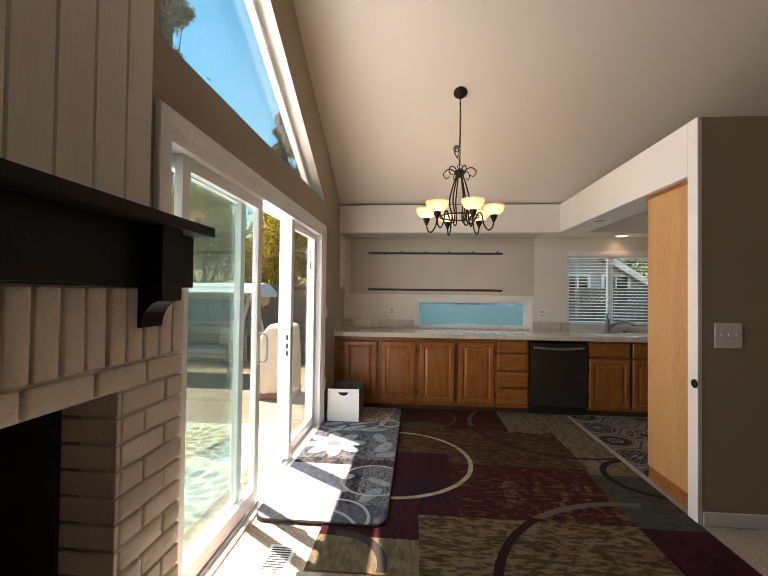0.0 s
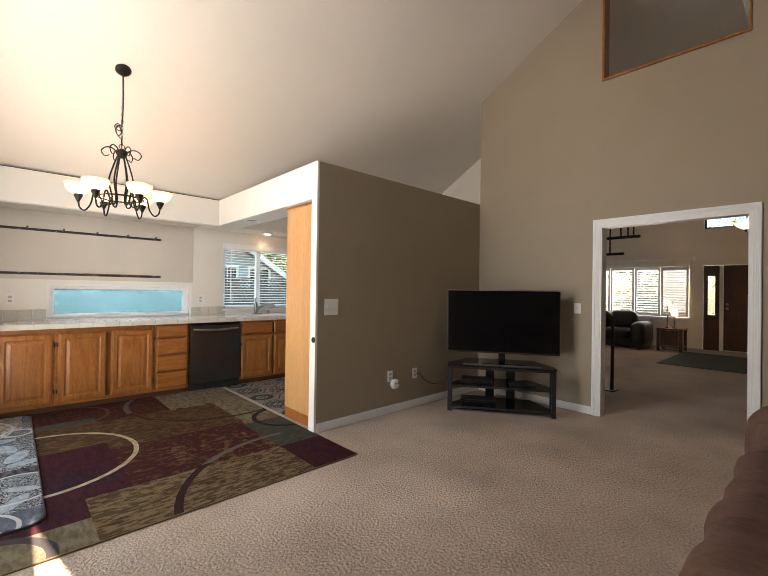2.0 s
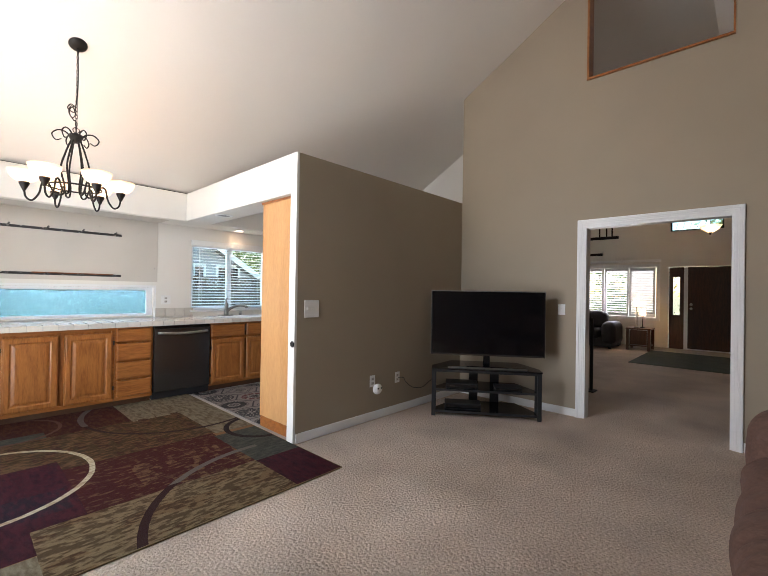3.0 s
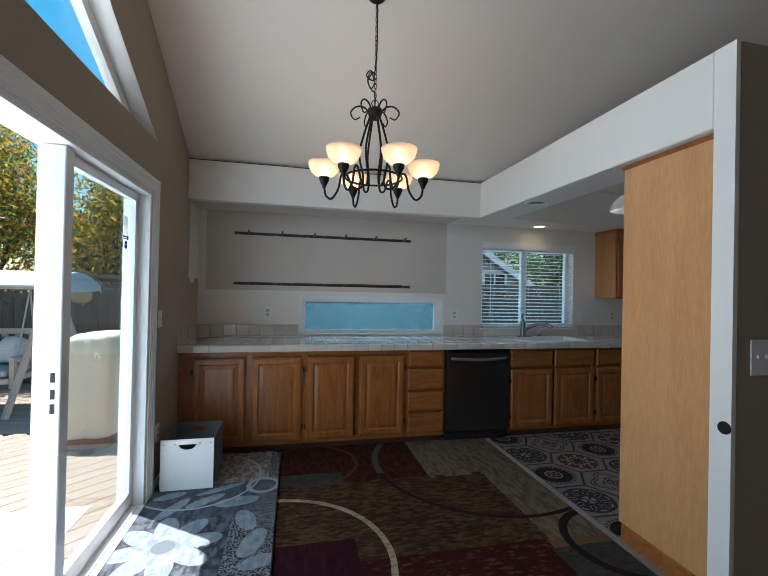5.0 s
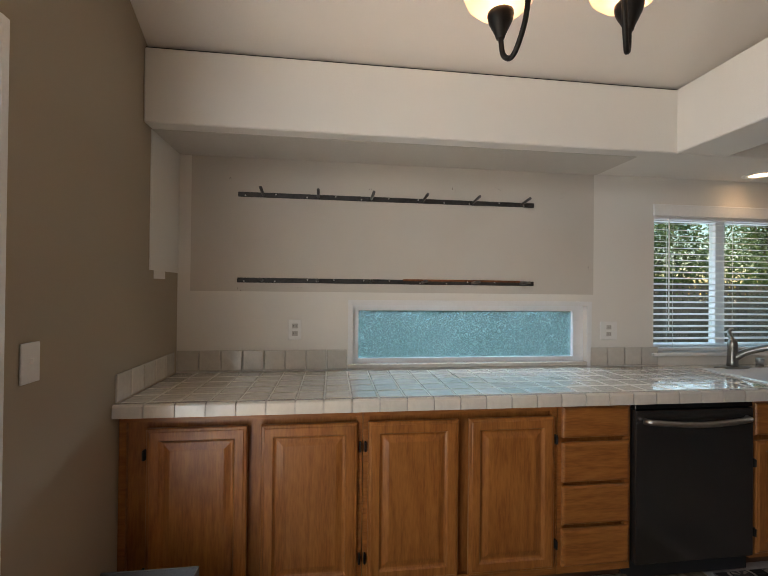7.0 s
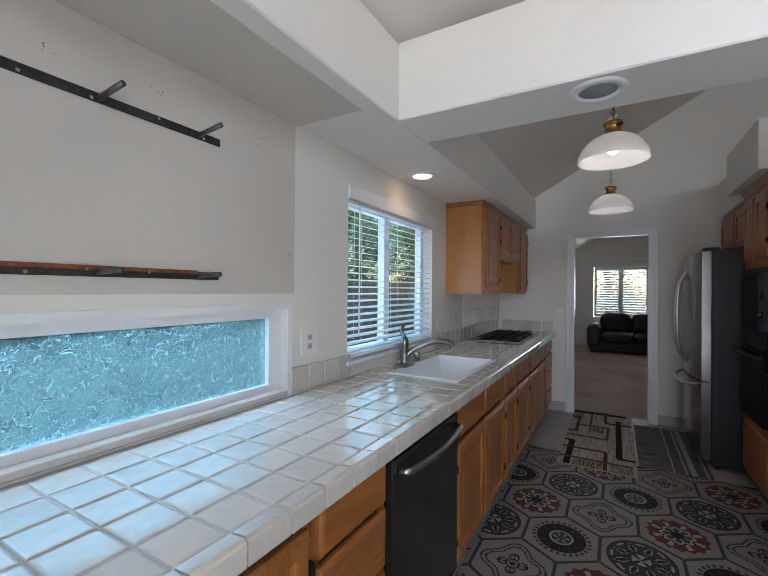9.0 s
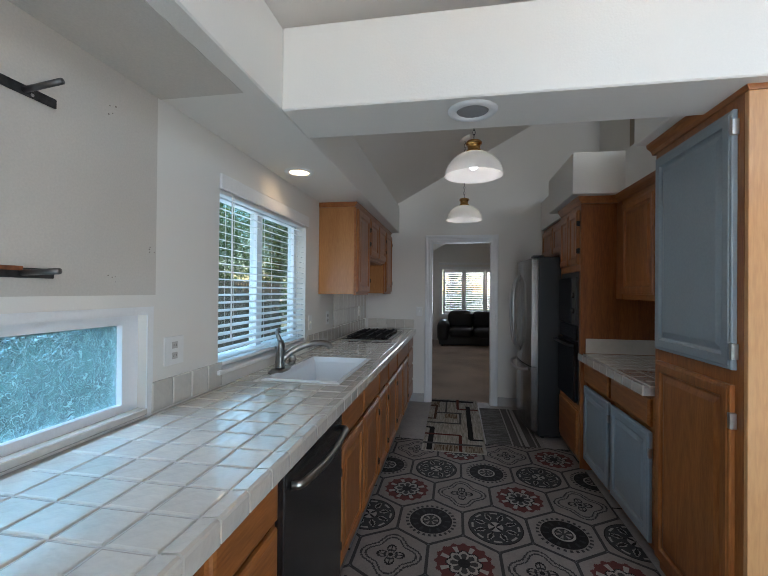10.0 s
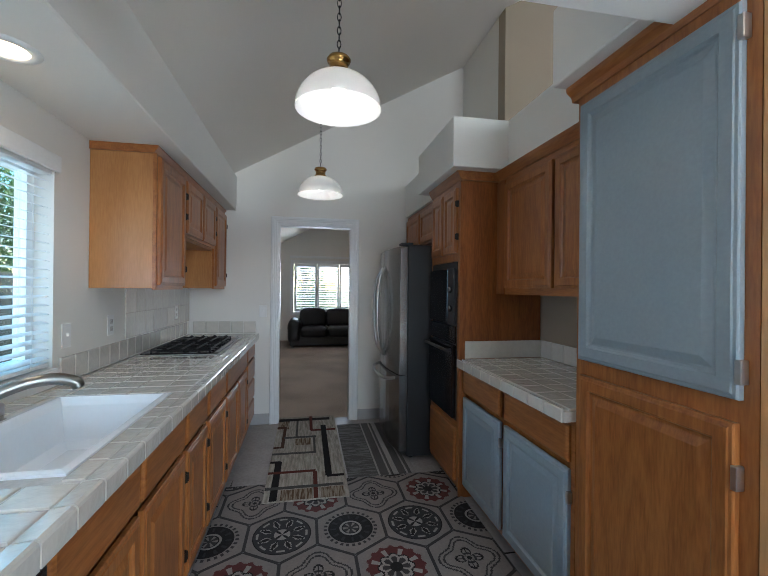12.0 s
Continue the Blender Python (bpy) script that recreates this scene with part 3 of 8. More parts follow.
edge_bm = bmesh.new()
prism(edge_bm, [(0.0, -0.052), (0.0, -0.006), (0.003, 0.0), (0.010, 0.004), (0.020, 0.003), (0.048, 0.0), (0.048, -0.009), (0.012, -0.009), (0.012, -0.052)], "x", -(TS - 0.006) / 2, (TS - 0.006) / 2)
edge_tile = mesh_of(edge_bm, "edge_tile", TILE_ONE)
rest = bmesh.new()
rng = random.Random(4)
ROW0 = YE + 0.051
n_cols = int((XE - XW) / TS)
for i in range(n_cols + 1):
    xc = XW + 0.002 + TS * (i + 0.5)
    if xc + TS / 2 > XE:
        continue
    lay(edge_tile, wt, xc, YE, ZT, (rng.uniform(-0.3, 0.3), 0, 0))
    for j in range(5):
        yc = ROW0 + TS * (j + 0.5)
        if SINK[0] - 0.05 < xc < SINK[1] + 0.05 and SINK[2] - 0.005 < yc < SINK[3] + 0.03:
            continue
        if yc + TS / 2 > YB + 0.004:
            continue
        if xc < 3.9:
            lay(tile_full, wt, xc, yc, ZT + rng.uniform(-0.0006, 0.0006), (rng.uniform(-0.25, 0.25), rng.uniform(-0.25, 0.25), 0))
        else:
            box(rest, xc - TS / 2 + 0.003, xc + TS / 2 - 0.003, yc - TS / 2 + 0.003, yc + TS / 2 - 0.003, ZT - 0.009, ZT, 0.002)
tagged(part("far_tiles", rest, TILE, wt), kind="stuff")
# cut tiles in front of, beside and behind the sink
for i in range(7):
    x0 = SINK[0] - 0.02 + i * 0.12
    part("cut_tile", block(x0, x0 + 0.114, ROW0 + 0.001, SINK[2] - 0.002, ZT - 0.009, ZT, 0.002), TILE, wt)
    part("cut_tile", block(x0, x0 + 0.114, SINK[3] + 0.012, YB - 0.003, ZT - 0.009, ZT, 0.002), TILE, wt)

# backsplash
bs = thing("backsplash", 0.0, YB - 0.01, ZT, "cream tile backsplash row along the wall", "backsplash")
bt = tile_mesh("tile", TS - 0.004, TS - 0.004, 0.009, TILE_ONE)
for i in range(n_cols + 1):
    xc = XW + 0.002 + TS * (i + 0.5)
    if xc + TS / 2 > XE or (LW[0] - 0.07 < xc < LW[1] + 0.06) or KW[0] - 0.03 < xc < KW[1] + 0.03:
        continue
    lay(bt, bs, xc, YB - 0.0105, ZT + 0.063, (90, 0, 0))
for k in range(5):
    lay(bt, bs, XW + 0.0105, YE + 0.09 + TS * k, ZT + 0.063, (90, 0, 90))
    lay(bt, bs, XE - 0.0105, YE + 0.10 + TS * k, ZT + 0.063, (90, 0, -90))

# tiled wall behind the cooktop, up to the wall cabinets
hb_ = thing("cooktop_backsplash", 4.6, YB - 0.01, 1.06, "cream tile wall behind the cooktop with pale joints", "backsplash")
part("bed", block(3.915, XE - 0.012, YB - 0.006, YB - 0.002, 1.0635, 1.389), TILE, hb_, "pale joints")
n_w = 9
w_ = (XE - 0.012 - 3.915) / n_w
wide_tile = tile_mesh("tile", w_ - 0.002, 0.1605, 0.007, TILE_ONE, 0.002)
for i in range(n_w):
    for j in range(2):
        lay(wide_tile, hb_, 3.915 + (i + 0.5) * w_, YB - 0.0095, 1.1445 + j * 0.1625, (90, 0, 0))

# sink: a white bowl
s = thing("kitchen_sink", 2.57, 5.17, 0.75, "white enamel drop-in single bowl sink", "sink")
ENAMEL = material("white_enamel", (0.83, 0.84, 0.85), 0.08, var=0.01)


def basin(bm, x0, x1, y0, y1, z0, z1, rim):
    loops = []
    for ins, z in ((-rim, z1 - 0.008), (-rim, z1), (-0.004, z1 + 0.003), (0.0, z1), (0.012, z1 - 0.03), (0.03, z0 + 0.03), (0.06, z0)):
        loops.append([bm.verts.new(c) for c in ((x0 + ins, y0 + ins, z), (x1 - ins, y0 + ins, z), (x1 - ins, y1 - ins, z), (x0 + ins, y1 - ins, z))])
    for A, B in zip(loops, loops[1:]):
        for k in range(4):
            bm.faces.new((A[k], A[(k + 1) % 4], B[(k + 1) % 4], B[k]))
    bm.faces.new(loops[-1])


bm = bmesh.new()
basin(bm, 2.205, 2.935, 4.962, 5.35, 0.745, ZT + 0.003, 0.026)
part("bowl", bm, ENAMEL, s)
bm = bmesh.new()
lathe(bm, [(0.0, 0.0), (0.04, 0.0), (0.045, 0.004), (0.03, 0.005), (0, 0.002)], 2.72, 5.16, 0.747, 20)
part("drain", bm, BRIGHT_STEEL, s, "steel strainer")
# tap
PEWTER = material("pewter_tap", (0.30, 0.29, 0.275), 0.28, metal=1.0, var=0.05)
f = thing("kitchen_tap", 2.44, 5.39, ZT, "brushed steel pull-out tap with lever handle", "tap")
bm = bmesh.new()
lathe(bm, [(0, 0), (0.06, 0), (0.06, 0.006), (0.045, 0.012), (0, 0.013)], 0, 0, 0, 24, Matrix.Diagonal((2.1, 0.8, 1, 1)))
bmesh.ops.translate(bm, vec=(2.44, 5.385, ZT), verts=bm.verts)
part("deck_plate", bm, PEWTER, f, smooth=True)
bm = bmesh.new()
lathe(bm, [(0, 0), (0.032, 0), (0.030, 0.02), (0.026, 0.12), (0.028, 0.128), (0.027, 0.15), (0.020, 0.172), (0, 0.178)], 2.44, 5.385, ZT + 0.01, 20)
part("column", bm, PEWTER, f, smooth=True)
bm = bmesh.new()
tube(bm, spline([(2.445, 5.375, 1.0), (2.475, 5.33, 1.045), (2.53, 5.25, 1.085), (2.58, 5.18, 1.092), (2.61, 5.135, 1.075), (2.615, 5.125, 1.055)], 6), 0.021, 12, taper=0.019)
part("spout", bm, PEWTER, f, smooth=True)
bm = bmesh.new()
tube(bm, spline([(2.44, 5.385, 1.115), (2.435, 5.40, 1.15), (2.44, 5.405, 1.175), (2.455, 5.395, 1.19)], 5), 0.014, 10, taper=0.009)
part("lever", bm, PEWTER, f, smooth=True)

# cooktop
k = thing("cooktop", 4.42, 5.2, ZT, "black gas cooktop with steel trim and cast grates", "cooktop")
part("trim", block(3.99, 4.87, 4.94, 5.46, ZT + 0.001, ZT + 0.008, 0.002), BRIGHT_STEEL, k)
part("glass_top", block(4.0, 4.86, 4.955, 5.45, ZT + 0.008, ZT + 0.014, 0.002), BLACK_GLOSS, k)
for gx in (4.06, 4.47):
    bm = bmesh.new()
    for q in range(5):
        y = 5.02 + q * 0.095
        tube(bm, [(gx, y, ZT + 0.032), (gx + 0.34, y, ZT + 0.032)], 0.006, 6)
    for q in range(4):
        tube(bm, [(gx + q * 0.113, 5.02, ZT + 0.026), (gx + q * 0.113, 5.40, ZT + 0.026)], 0.006, 6)
    for q in (0, 3):
        for y in (5.02, 5.40):
            tube(bm, [(gx + q * 0.113, y, ZT + 0.014), (gx + q * 0.113, y, ZT + 0.03)], 0.006, 6)
    part("grate", bm, BLACK_SATIN, k)
for q in range(4):
    bm = bmesh.new()
    lathe(bm, [(0, 0), (0.019, 0), (0.017, 0.02), (0.006, 0.022), (0.006, 0.028), (0, 0.028)], 4.835, 5.06 + q * 0.095, ZT + 0.014, 14)
    part("knob", bm, BLACK_SATIN, k, smooth=True)

ag = thing("sink_air_gap", 2.66, 5.40, ZT, "small chrome air gap cap beside the tap", "air gap")
bm = bmesh.new()
lathe(bm, [(0, 0), (0.028, 0), (0.028, 0.004), (0.021, 0.006), (0.021, 0.018), (0, 0.018)], 2.66, 5.40, ZT + 0.0005, 20)
part("base", bm, PEWTER, ag, smooth=True)
bm = bmesh.new()
lathe(bm, [(0, 0.019), (0.0225, 0.019), (0.0225, 0.052), (0.018, 0.058), (0, 0.06)], 2.66, 5.40, ZT + 0.0005, 20)
part("cap", bm, BRIGHT_STEEL, ag, smooth=True)

# ---- wall cabinets of the north run ----
YU = 5.195
u = thing("wall_cabinet", 4.4, 5.35, 1.39, "honey oak wall cabinets with an open hood bay", "cabinet")
for x0, x1, z0 in ((3.47, 3.965, 1.392), (3.966, 4.87, 1.74), (4.871, XE - 0.003, 1.392)):
    part("carcass", block(x0, x1, YU + 0.001, YB - 0.003, z0, 2.15), OAK_MID, u)
part("crown", prism(bmesh.new(), [(YU - 0.028, 2.178), (YU - 0.028, 2.168), (YU - 0.004, 2.135), (YB - 0.004, 2.135), (YB - 0.004, 2.178)], "x", 3.458, XE - 0.003), OAK_X, u)
bm = bmesh.new()
wall_grid(bm, "y", YU - 0.018, YU, 3.468, XE - 0.004, 1.39, 2.135, [(3.966, 4.87, 1.385, 1.745)])
part("face_frame", bm, OAK_X, u)
part("hood_back", block(3.968, 4.868, YB - 0.014, YB - 0.004, 1.40, 1.739), OAK_SHADED, u)
part("hood_shelf", block(3.968, 4.868, YU + 0.002, YB - 0.016, 1.725, 1.739), OAK_SHADED, u)
door(u, 3.485, 3.95, 1.41, 2.12, YU - 0.018, -1, OAK, 3.958)
door(u, 3.985, 4.40, 1.765, 2.12, YU - 0.018, -1, OAK, 3.977)
door(u, 4.43, 4.85, 1.765, 2.12, YU - 0.018, -1, OAK, 4.858)
door(u, 4.89, 5.32, 1.41, 2.12, YU - 0.018, -1, OAK, 5.33)

# ---- partition side: pantry, counter, wall cabinets, oven, fridge ----
YP = 3.308
p = thing("pantry_cabinet", 2.16, 3.05, 0.0, "tall oak pantry with a blue-grey upper door", "cabinet")
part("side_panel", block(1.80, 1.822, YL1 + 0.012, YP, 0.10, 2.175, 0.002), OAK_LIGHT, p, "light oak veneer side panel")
part("plinth", block(1.795, 2.47, YL1 + 0.012, YP - 0.02, 0.0, 0.10, 0.003), OAK_X, p, "oak plinth board")
part("carcass", block(1.823, 2.478, YL1 + 0.012, YP - 0.02, 0.101, 2.175), OAK_SHADED, p)
bm = bmesh.new()
wall_grid(bm, "y", YP - 0.019, YP, 1.823, 2.478, 0.06, 2.175, [(1.885, 2.43, 0.11, 1.06), (1.885, 2.43, 1.16, 2.09)])
part("face_frame", bm, OAK, p)
part("crown", prism(bmesh.new(), [(YP + 0.035, 2.214), (YP + 0.032, 2.196), (YP + 0.012, 2.18), (YP + 0.006, 2.160), (YL1 + 0.012, 2.160), (YL1 + 0.012, 2.214)], "x", 1.79, 2.512), OAK_X, p)
d = door(p, 1.858, 2.448, 1.140, 2.118, YP, 1, BLUE, None, "blue-grey painted upper door")
for z in (1.21, 2.05):
    part("hinge", block(1.845, 1.862, YP + 0.001, YP + 0.026, z - 0.03, z + 0.03, 0.002), BRIGHT_STEEL, d, "bare steel hinge")
d = door(p, 1.866, 2.44, 0.09, 1.082, YP, 1, OAK, None)
for z in (0.25, 0.95):
    part("hinge", block(1.853, 1.870, YP + 0.001, YP + 0.026, z - 0.03, z + 0.03, 0.002), BRIGHT_STEEL, d, "bare steel hinge")

c = base_cabinet(2.48, 3.628, "oak base cabinet with two blue-grey doors", YP, 1, YL1 + 0.003)
for a, b in ((2.505, 3.04), (3.085, 3.605)):
    drawer(c, a, b, 0.715, 0.862, YP, 1)
    d = door(c, a, b, 0.10, 0.685, YP, 1, BLUE, None, "blue-grey painted door")
    part("hinge", block(a - 0.011, a + 0.004, YP + 0.001, YP + 0.024, 0.55, 0.60, 0.002), BRIGHT_STEEL, d, "bare steel hinge")
w2 = thing("worktop", 3.05, 3.05, 0.882, "short cream tile worktop between pantry and oven", "worktop")
part("slab", block(2.482, 3.627, YL1 + 0.003, YP + 0.05, 0.883, 0.925), GROUT, w2)
for i in range(9):
    x0 = 2.486 + i * 0.1265
    for j in range(5):
        part("tile", block(x0, x0 + 0.1225, YL1 + 0.006 + j * 0.1185, YL1 + 0.1205 + j * 0.1185, 0.926, 0.936, 0.002), TILE, w2)
    part("edge_tile", block(x0, x0 + 0.1225, YP + 0.046, YP + 0.060, 0.880, 0.937, 0.004), TILE, w2)
    part("splash_tile", block(x0, x0 + 0.1225, YL1 + 0.001, YL1 + 0.010, 0.938, 1.055, 0.002), TILE, w2)
part("splash_return", block(3.616, 3.627, YL1 + 0.011, YP, 0.938, 1.055, 0.002), TILE, w2)

YV = 3.075
u = thing("wall_cabinet", 3.05, 2.93, 1.375, "honey oak wall cabinet with raised panel doors", "cabinet")
part("carcass", block(2.482, 3.627, YL1 + 0.003, YV - 0.02, 1.395, 2.175), OAK_SHADED, u)
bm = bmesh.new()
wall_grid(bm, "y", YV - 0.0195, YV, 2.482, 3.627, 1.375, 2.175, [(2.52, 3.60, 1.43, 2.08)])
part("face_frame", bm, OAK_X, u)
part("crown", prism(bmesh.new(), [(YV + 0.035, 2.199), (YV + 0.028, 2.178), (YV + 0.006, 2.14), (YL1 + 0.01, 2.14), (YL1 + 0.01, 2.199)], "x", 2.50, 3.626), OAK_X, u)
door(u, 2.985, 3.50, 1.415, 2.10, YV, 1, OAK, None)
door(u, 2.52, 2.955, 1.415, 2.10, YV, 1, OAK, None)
part("filler", block(3.52, 3.628, YV + 0.001, YV + 0.006, 1.376, 2.13), OAK_SHADED, u)

o = thing("oven_cabinet", 4.0, 3.05, 0.0, "tall oak cabinet around a black wall oven", "cabinet")
YO = 3.345
part("side_panel", block(3.630, 3.650, YL1 + 0.012, YO - 0.001, 0.0, 2.175), OAK_SHADED, o)
part("carcass", block(3.651, 4.25, YL1 + 0.012, YO - 0.03, 0.085, 2.175), OAK_SHADED, o)
bm = bmesh.new()
wall_grid(bm, "y", YO - 0.02, YO, 3.6305, 4.25, 0.06, 2.175, [(3.67, 4.215, 0.50, 1.60)])
part("face_frame", bm, OAK, o)
drawer(o, 3.67, 4.215, 0.10, 0.46, YO, 1)
door(o, 3.672, 3.930, 1.655, 2.10, YO, 1, OAK, 3.664)
door(o, 3.955, 4.213, 1.655, 2.10, YO, 1, OAK, None)
part("crown", prism(bmesh.new(), [(YO + 0.035, 2.199), (YO + 0.028, 2.178), (YO + 0.006, 2.14), (YL1 + 0.012, 2.14), (YL1 + 0.012, 2.199)], "x", 3.60, 4.25), OAK_X, o)
w = thing("wall_oven", 4.02, 3.3, 0.51, "black built-in microwave over wall oven", "oven")
part("body", block(3.672, 4.208, YO - 0.028, YO + 0.004, 0.505, 1.595), BLACK_SATIN, w)
part("oven_door", block(3.676, 4.204, YO + 0.005, YO + 0.035, 0.52, 1.02, 0.006), BLACK_GLOSS, w)
part("control_panel", block(3.676, 4.204, YO + 0.005, YO + 0.022, 1.03, 1.15, 0.004), BLACK_GLOSS, w)
part("microwave_door", block(3.80, 4.204, YO + 0.005, YO + 0.030, 1.16, 1.55, 0.006), BLACK_GLOSS, w)
part("keypad", block(3.676, 3.797, YO + 0.005, YO + 0.026, 1.16, 1.55, 0.004), BLACK_SATIN, w)
for z in (1.27, 1.40):
    bm = bmesh.new()
    lathe(bm, [(0, 0), (0.022, 0), (0.020, 0.018), (0, 0.019)], 0, 0, 0, 16, Matrix.Rotation(radians(-90), 4, "X"))
    bmesh.ops.translate(bm, vec=(3.735, YO + 0.026, z), verts=bm.verts)
    part("knob", bm, STEEL, w, smooth=True)
bm = bmesh.new()
tube(bm, [(3.70, YO + 0.03, 0.985), (3.705, YO + 0.07, 0.985), (4.175, YO + 0.07, 0.985), (4.18, YO + 0.03, 0.985)], 0.012, 8)
part("handle", bm, BLACK_SATIN, w, smooth=True)

r = thing("refrigerator", 4.86, 3.2, 0.0, "stainless french door refrigerator with dark grey sides", "refrigerator")
FX0, FX1, FY, FZ = 4.262, 5.172, 3.545, 1.765
part("body", block(FX0, FX1, YL1 + 0.03, FY, 0.03, FZ, 0.006), material("dark_grey_side", (0.022, 0.022, 0.023), 0.42, var=0.04, spec=0.35), r, "dark grey cabinet")
FRIDGE = material("stainless_front", (0.27, 0.255, 0.24), 0.20, metal=1.0, var=0.03, scale=2, fine=90, stretch=(1, 1, 0.05))


def bowed(x0, x1, y0, z0, z1, bow=0.05):
    bm = bmesh.new()
    xm, hw = (FX0 + FX1) / 2, (FX1 - FX0) / 2
    front = [(x0 + (x1 - x0) * k / 8) for k in range(9)]
    poly = [(x, y0 + 0.06 + bow * (1 - ((x - xm) / hw) ** 2)) for x in front]
    poly = [(x0, y0), *poly, (x1, y0)]
    return prism(bm, poly, "z", z0, z1)


part("fridge_door", bowed(FX0 + 0.004, 4.714, FY + 0.004, 0.70, FZ - 0.015), FRIDGE, r)
part("fridge_door", bowed(4.720, FX1 - 0.004, FY + 0.004, 0.70, FZ - 0.015), FRIDGE, r)
part("freezer_drawer", bowed(FX0 + 0.004, FX1 - 0.004, FY + 0.004, 0.07, 0.69), FRIDGE, r)
for x, sg in ((4.672, -1), (4.762, 1)):
    bm = bmesh.new()
    tube(bm, spline([(x, FY + 0.11, 0.80), (x + sg * 0.03, FY + 0.17, 0.92), (x + sg * 0.045, FY + 0.19, 1.2), (x + sg * 0.03, FY + 0.17, 1.48), (x, FY + 0.11, 1.60)], 6), 0.014, 10)
    part("handle", bm, BRIGHT_STEEL, r, "curved steel handle", True)
bm = bmesh.new()
tube(bm, spline([(4.35, FY + 0.08, 0.66), (4.43, FY + 0.15, 0.645), (4.717, FY + 0.18, 0.64), (5.0, FY + 0.15, 0.645), (5.08, FY + 0.08, 0.66)], 6), 0.014, 10)
part("handle", bm, BRIGHT_STEEL, r, "curved steel handle", True)
for x in (4.34, 5.09):
    part("hinge_cover", block(x - 0.05, x + 0.05, FY - 0.05, FY + 0.05, FZ + 0.001, FZ + 0.02, 0.004), BLACK_SATIN, r)
for x in (4.33, 5.10):
    for y in (2.87, FY - 0.05):
        bm = bmesh.new()
        lathe(bm, [(0, 0), (0.02, 0), (0.02, 0.029), (0, 0.029)], x, y, 0.0, 12)
        part("foot", bm, BLACK_SATIN, r)
# cabinet above the refrigerator
u = thing("wall_cabinet", 4.87, 2.95, 1.80, "honey oak wall cabinet above the refrigerator", "cabinet")
part("carcass", block(4.262, XE - 0.004, YL1 + 0.003, 3.28, 1.82, 2.175), OAK_SHADED, u)
door(u, 4.29, 4.79, 1.84, 2.13, 3.281, 1, OAK, None)
door(u, 4.82, 5.33, 1.84, 2.13, 3.281, 1, OAK, None)

# ---- sliding door ----
sd = thing("door_1", -1.08, 2.85, 0.0, "white vinyl three-panel sliding glass door, open", "sliding door", kind="structure")
bm = bmesh.new()
X0, X1 = -1.155, -1.0005
box(bm, X0, X1, DY0 + 0.003, DY0 + 0.032, 0.0, DZ - 0.003)
box(bm, X0, X1, DY1 - 0.032, DY1 - 0.003, 0.0, DZ - 0.003)
box(bm, X0, X1, DY0 + 0.033, DY1 - 0.033, DZ - 0.035, DZ - 0.003)
part("frame", bm, VINYL, sd)
bm = bmesh.new()
box(bm, X0 - 0.03, X1 + 0.015, DY0 + 0.033, DY1 - 0.033, 0.0, 0.018, 0.003)
box(bm, -1.082, -1.076, DY0 + 0.033, DY1 - 0.033, 0.018, 0.032)
box(bm, -1.030, -1.024, DY0 + 0.033, DY1 - 0.033, 0.018, 0.028)
part("threshold", bm, VINYL, sd, "white vinyl threshold with tracks")


def glass_panel(y0, y1, x, mat_, z0=0.034, z1=DZ - 0.037, stile=0.062):
    bm = bmesh.new()
    wall_grid(bm, "x", x - 0.019, x + 0.019, y0, y1, z0, z1, [(y0 + stile, y1 - stile, z0 + 0.085, z1 - stile)])
    bmesh.ops.bevel(bm, geom=[e for e in bm.edges if e.calc_face_angle(0) > 1], offset=0.004, segments=1, affect="EDGES")
    pn = part("sliding_panel", bm, VINYL, sd)
    g = part("glass", block(x - 0.004, x + 0.004, y0 + stile - 0.006, y1 - stile + 0.006, z0 + 0.079, z1 - stile + 0.006), mat_, pn, "clear window glass")
    g.visible_shadow = False
    return pn


def insect_mesh():
    """Fine grey fibre mesh: half open, half dull thread."""
    m = bpy.data.materials.new("insect_mesh")
    m.use_nodes = True
    nt = m.node_tree
    b = nt.nodes["Principled BSDF"]
    b.inputs["Base Color"].default_value = (0.42, 0.47, 0.47, 1)
    b.inputs["Roughness"].default_value = 0.8
    tr = nt.nodes.new("ShaderNodeBsdfTransparent")
    mx = nt.nodes.new("ShaderNodeMixShader")
    mx.inputs[0].default_value = 0.22
    nt.links.new(tr.outputs[0], mx.inputs[1])
    nt.links.new(b.outputs[0], mx.inputs[2])
    nt.links.new(mx.outputs[0], nt.nodes["Material Output"].inputs[0])
    return m


glass_panel(DY0 + 0.035, 2.46, -1.105, TINTED)
screen_ob = part("insect_screen", block(-1.140, -1.1385, DY0 + 0.10, 2.42, 0.12, DZ - 0.10), insect_mesh(), sd, "grey insect screen mesh")
screen_ob.visible_shadow = False
pan = glass_panel(1.69, 2.61, -1.055, TINTED)
glass_panel(3.305, DY1 - 0.035, -1.085, CLEAR, stile=0.05)
bm = bmesh.new()
box(bm, -1.135, -1.030, 3.235, 3.303, 0.034, DZ - 0.037, 0.004)
jm = part("meeting_post", bm, VINYL, sd)
for z in (0.90, 0.96, 1.03):
    part("strike_slot", block(-1.066, -1.050, 3.2325, 3.2348, z - 0.02, z + 0.02), SLOT, jm)
bm = bmesh.new()
tube(bm, spline([(-1.035, 2.575, 0.93), (-0.985, 2.575, 0.95), (-0.978, 2.575, 1.03), (-0.985, 2.575, 1.11), (-1.035, 2.575, 1.13)], 5), 0.009, 8)
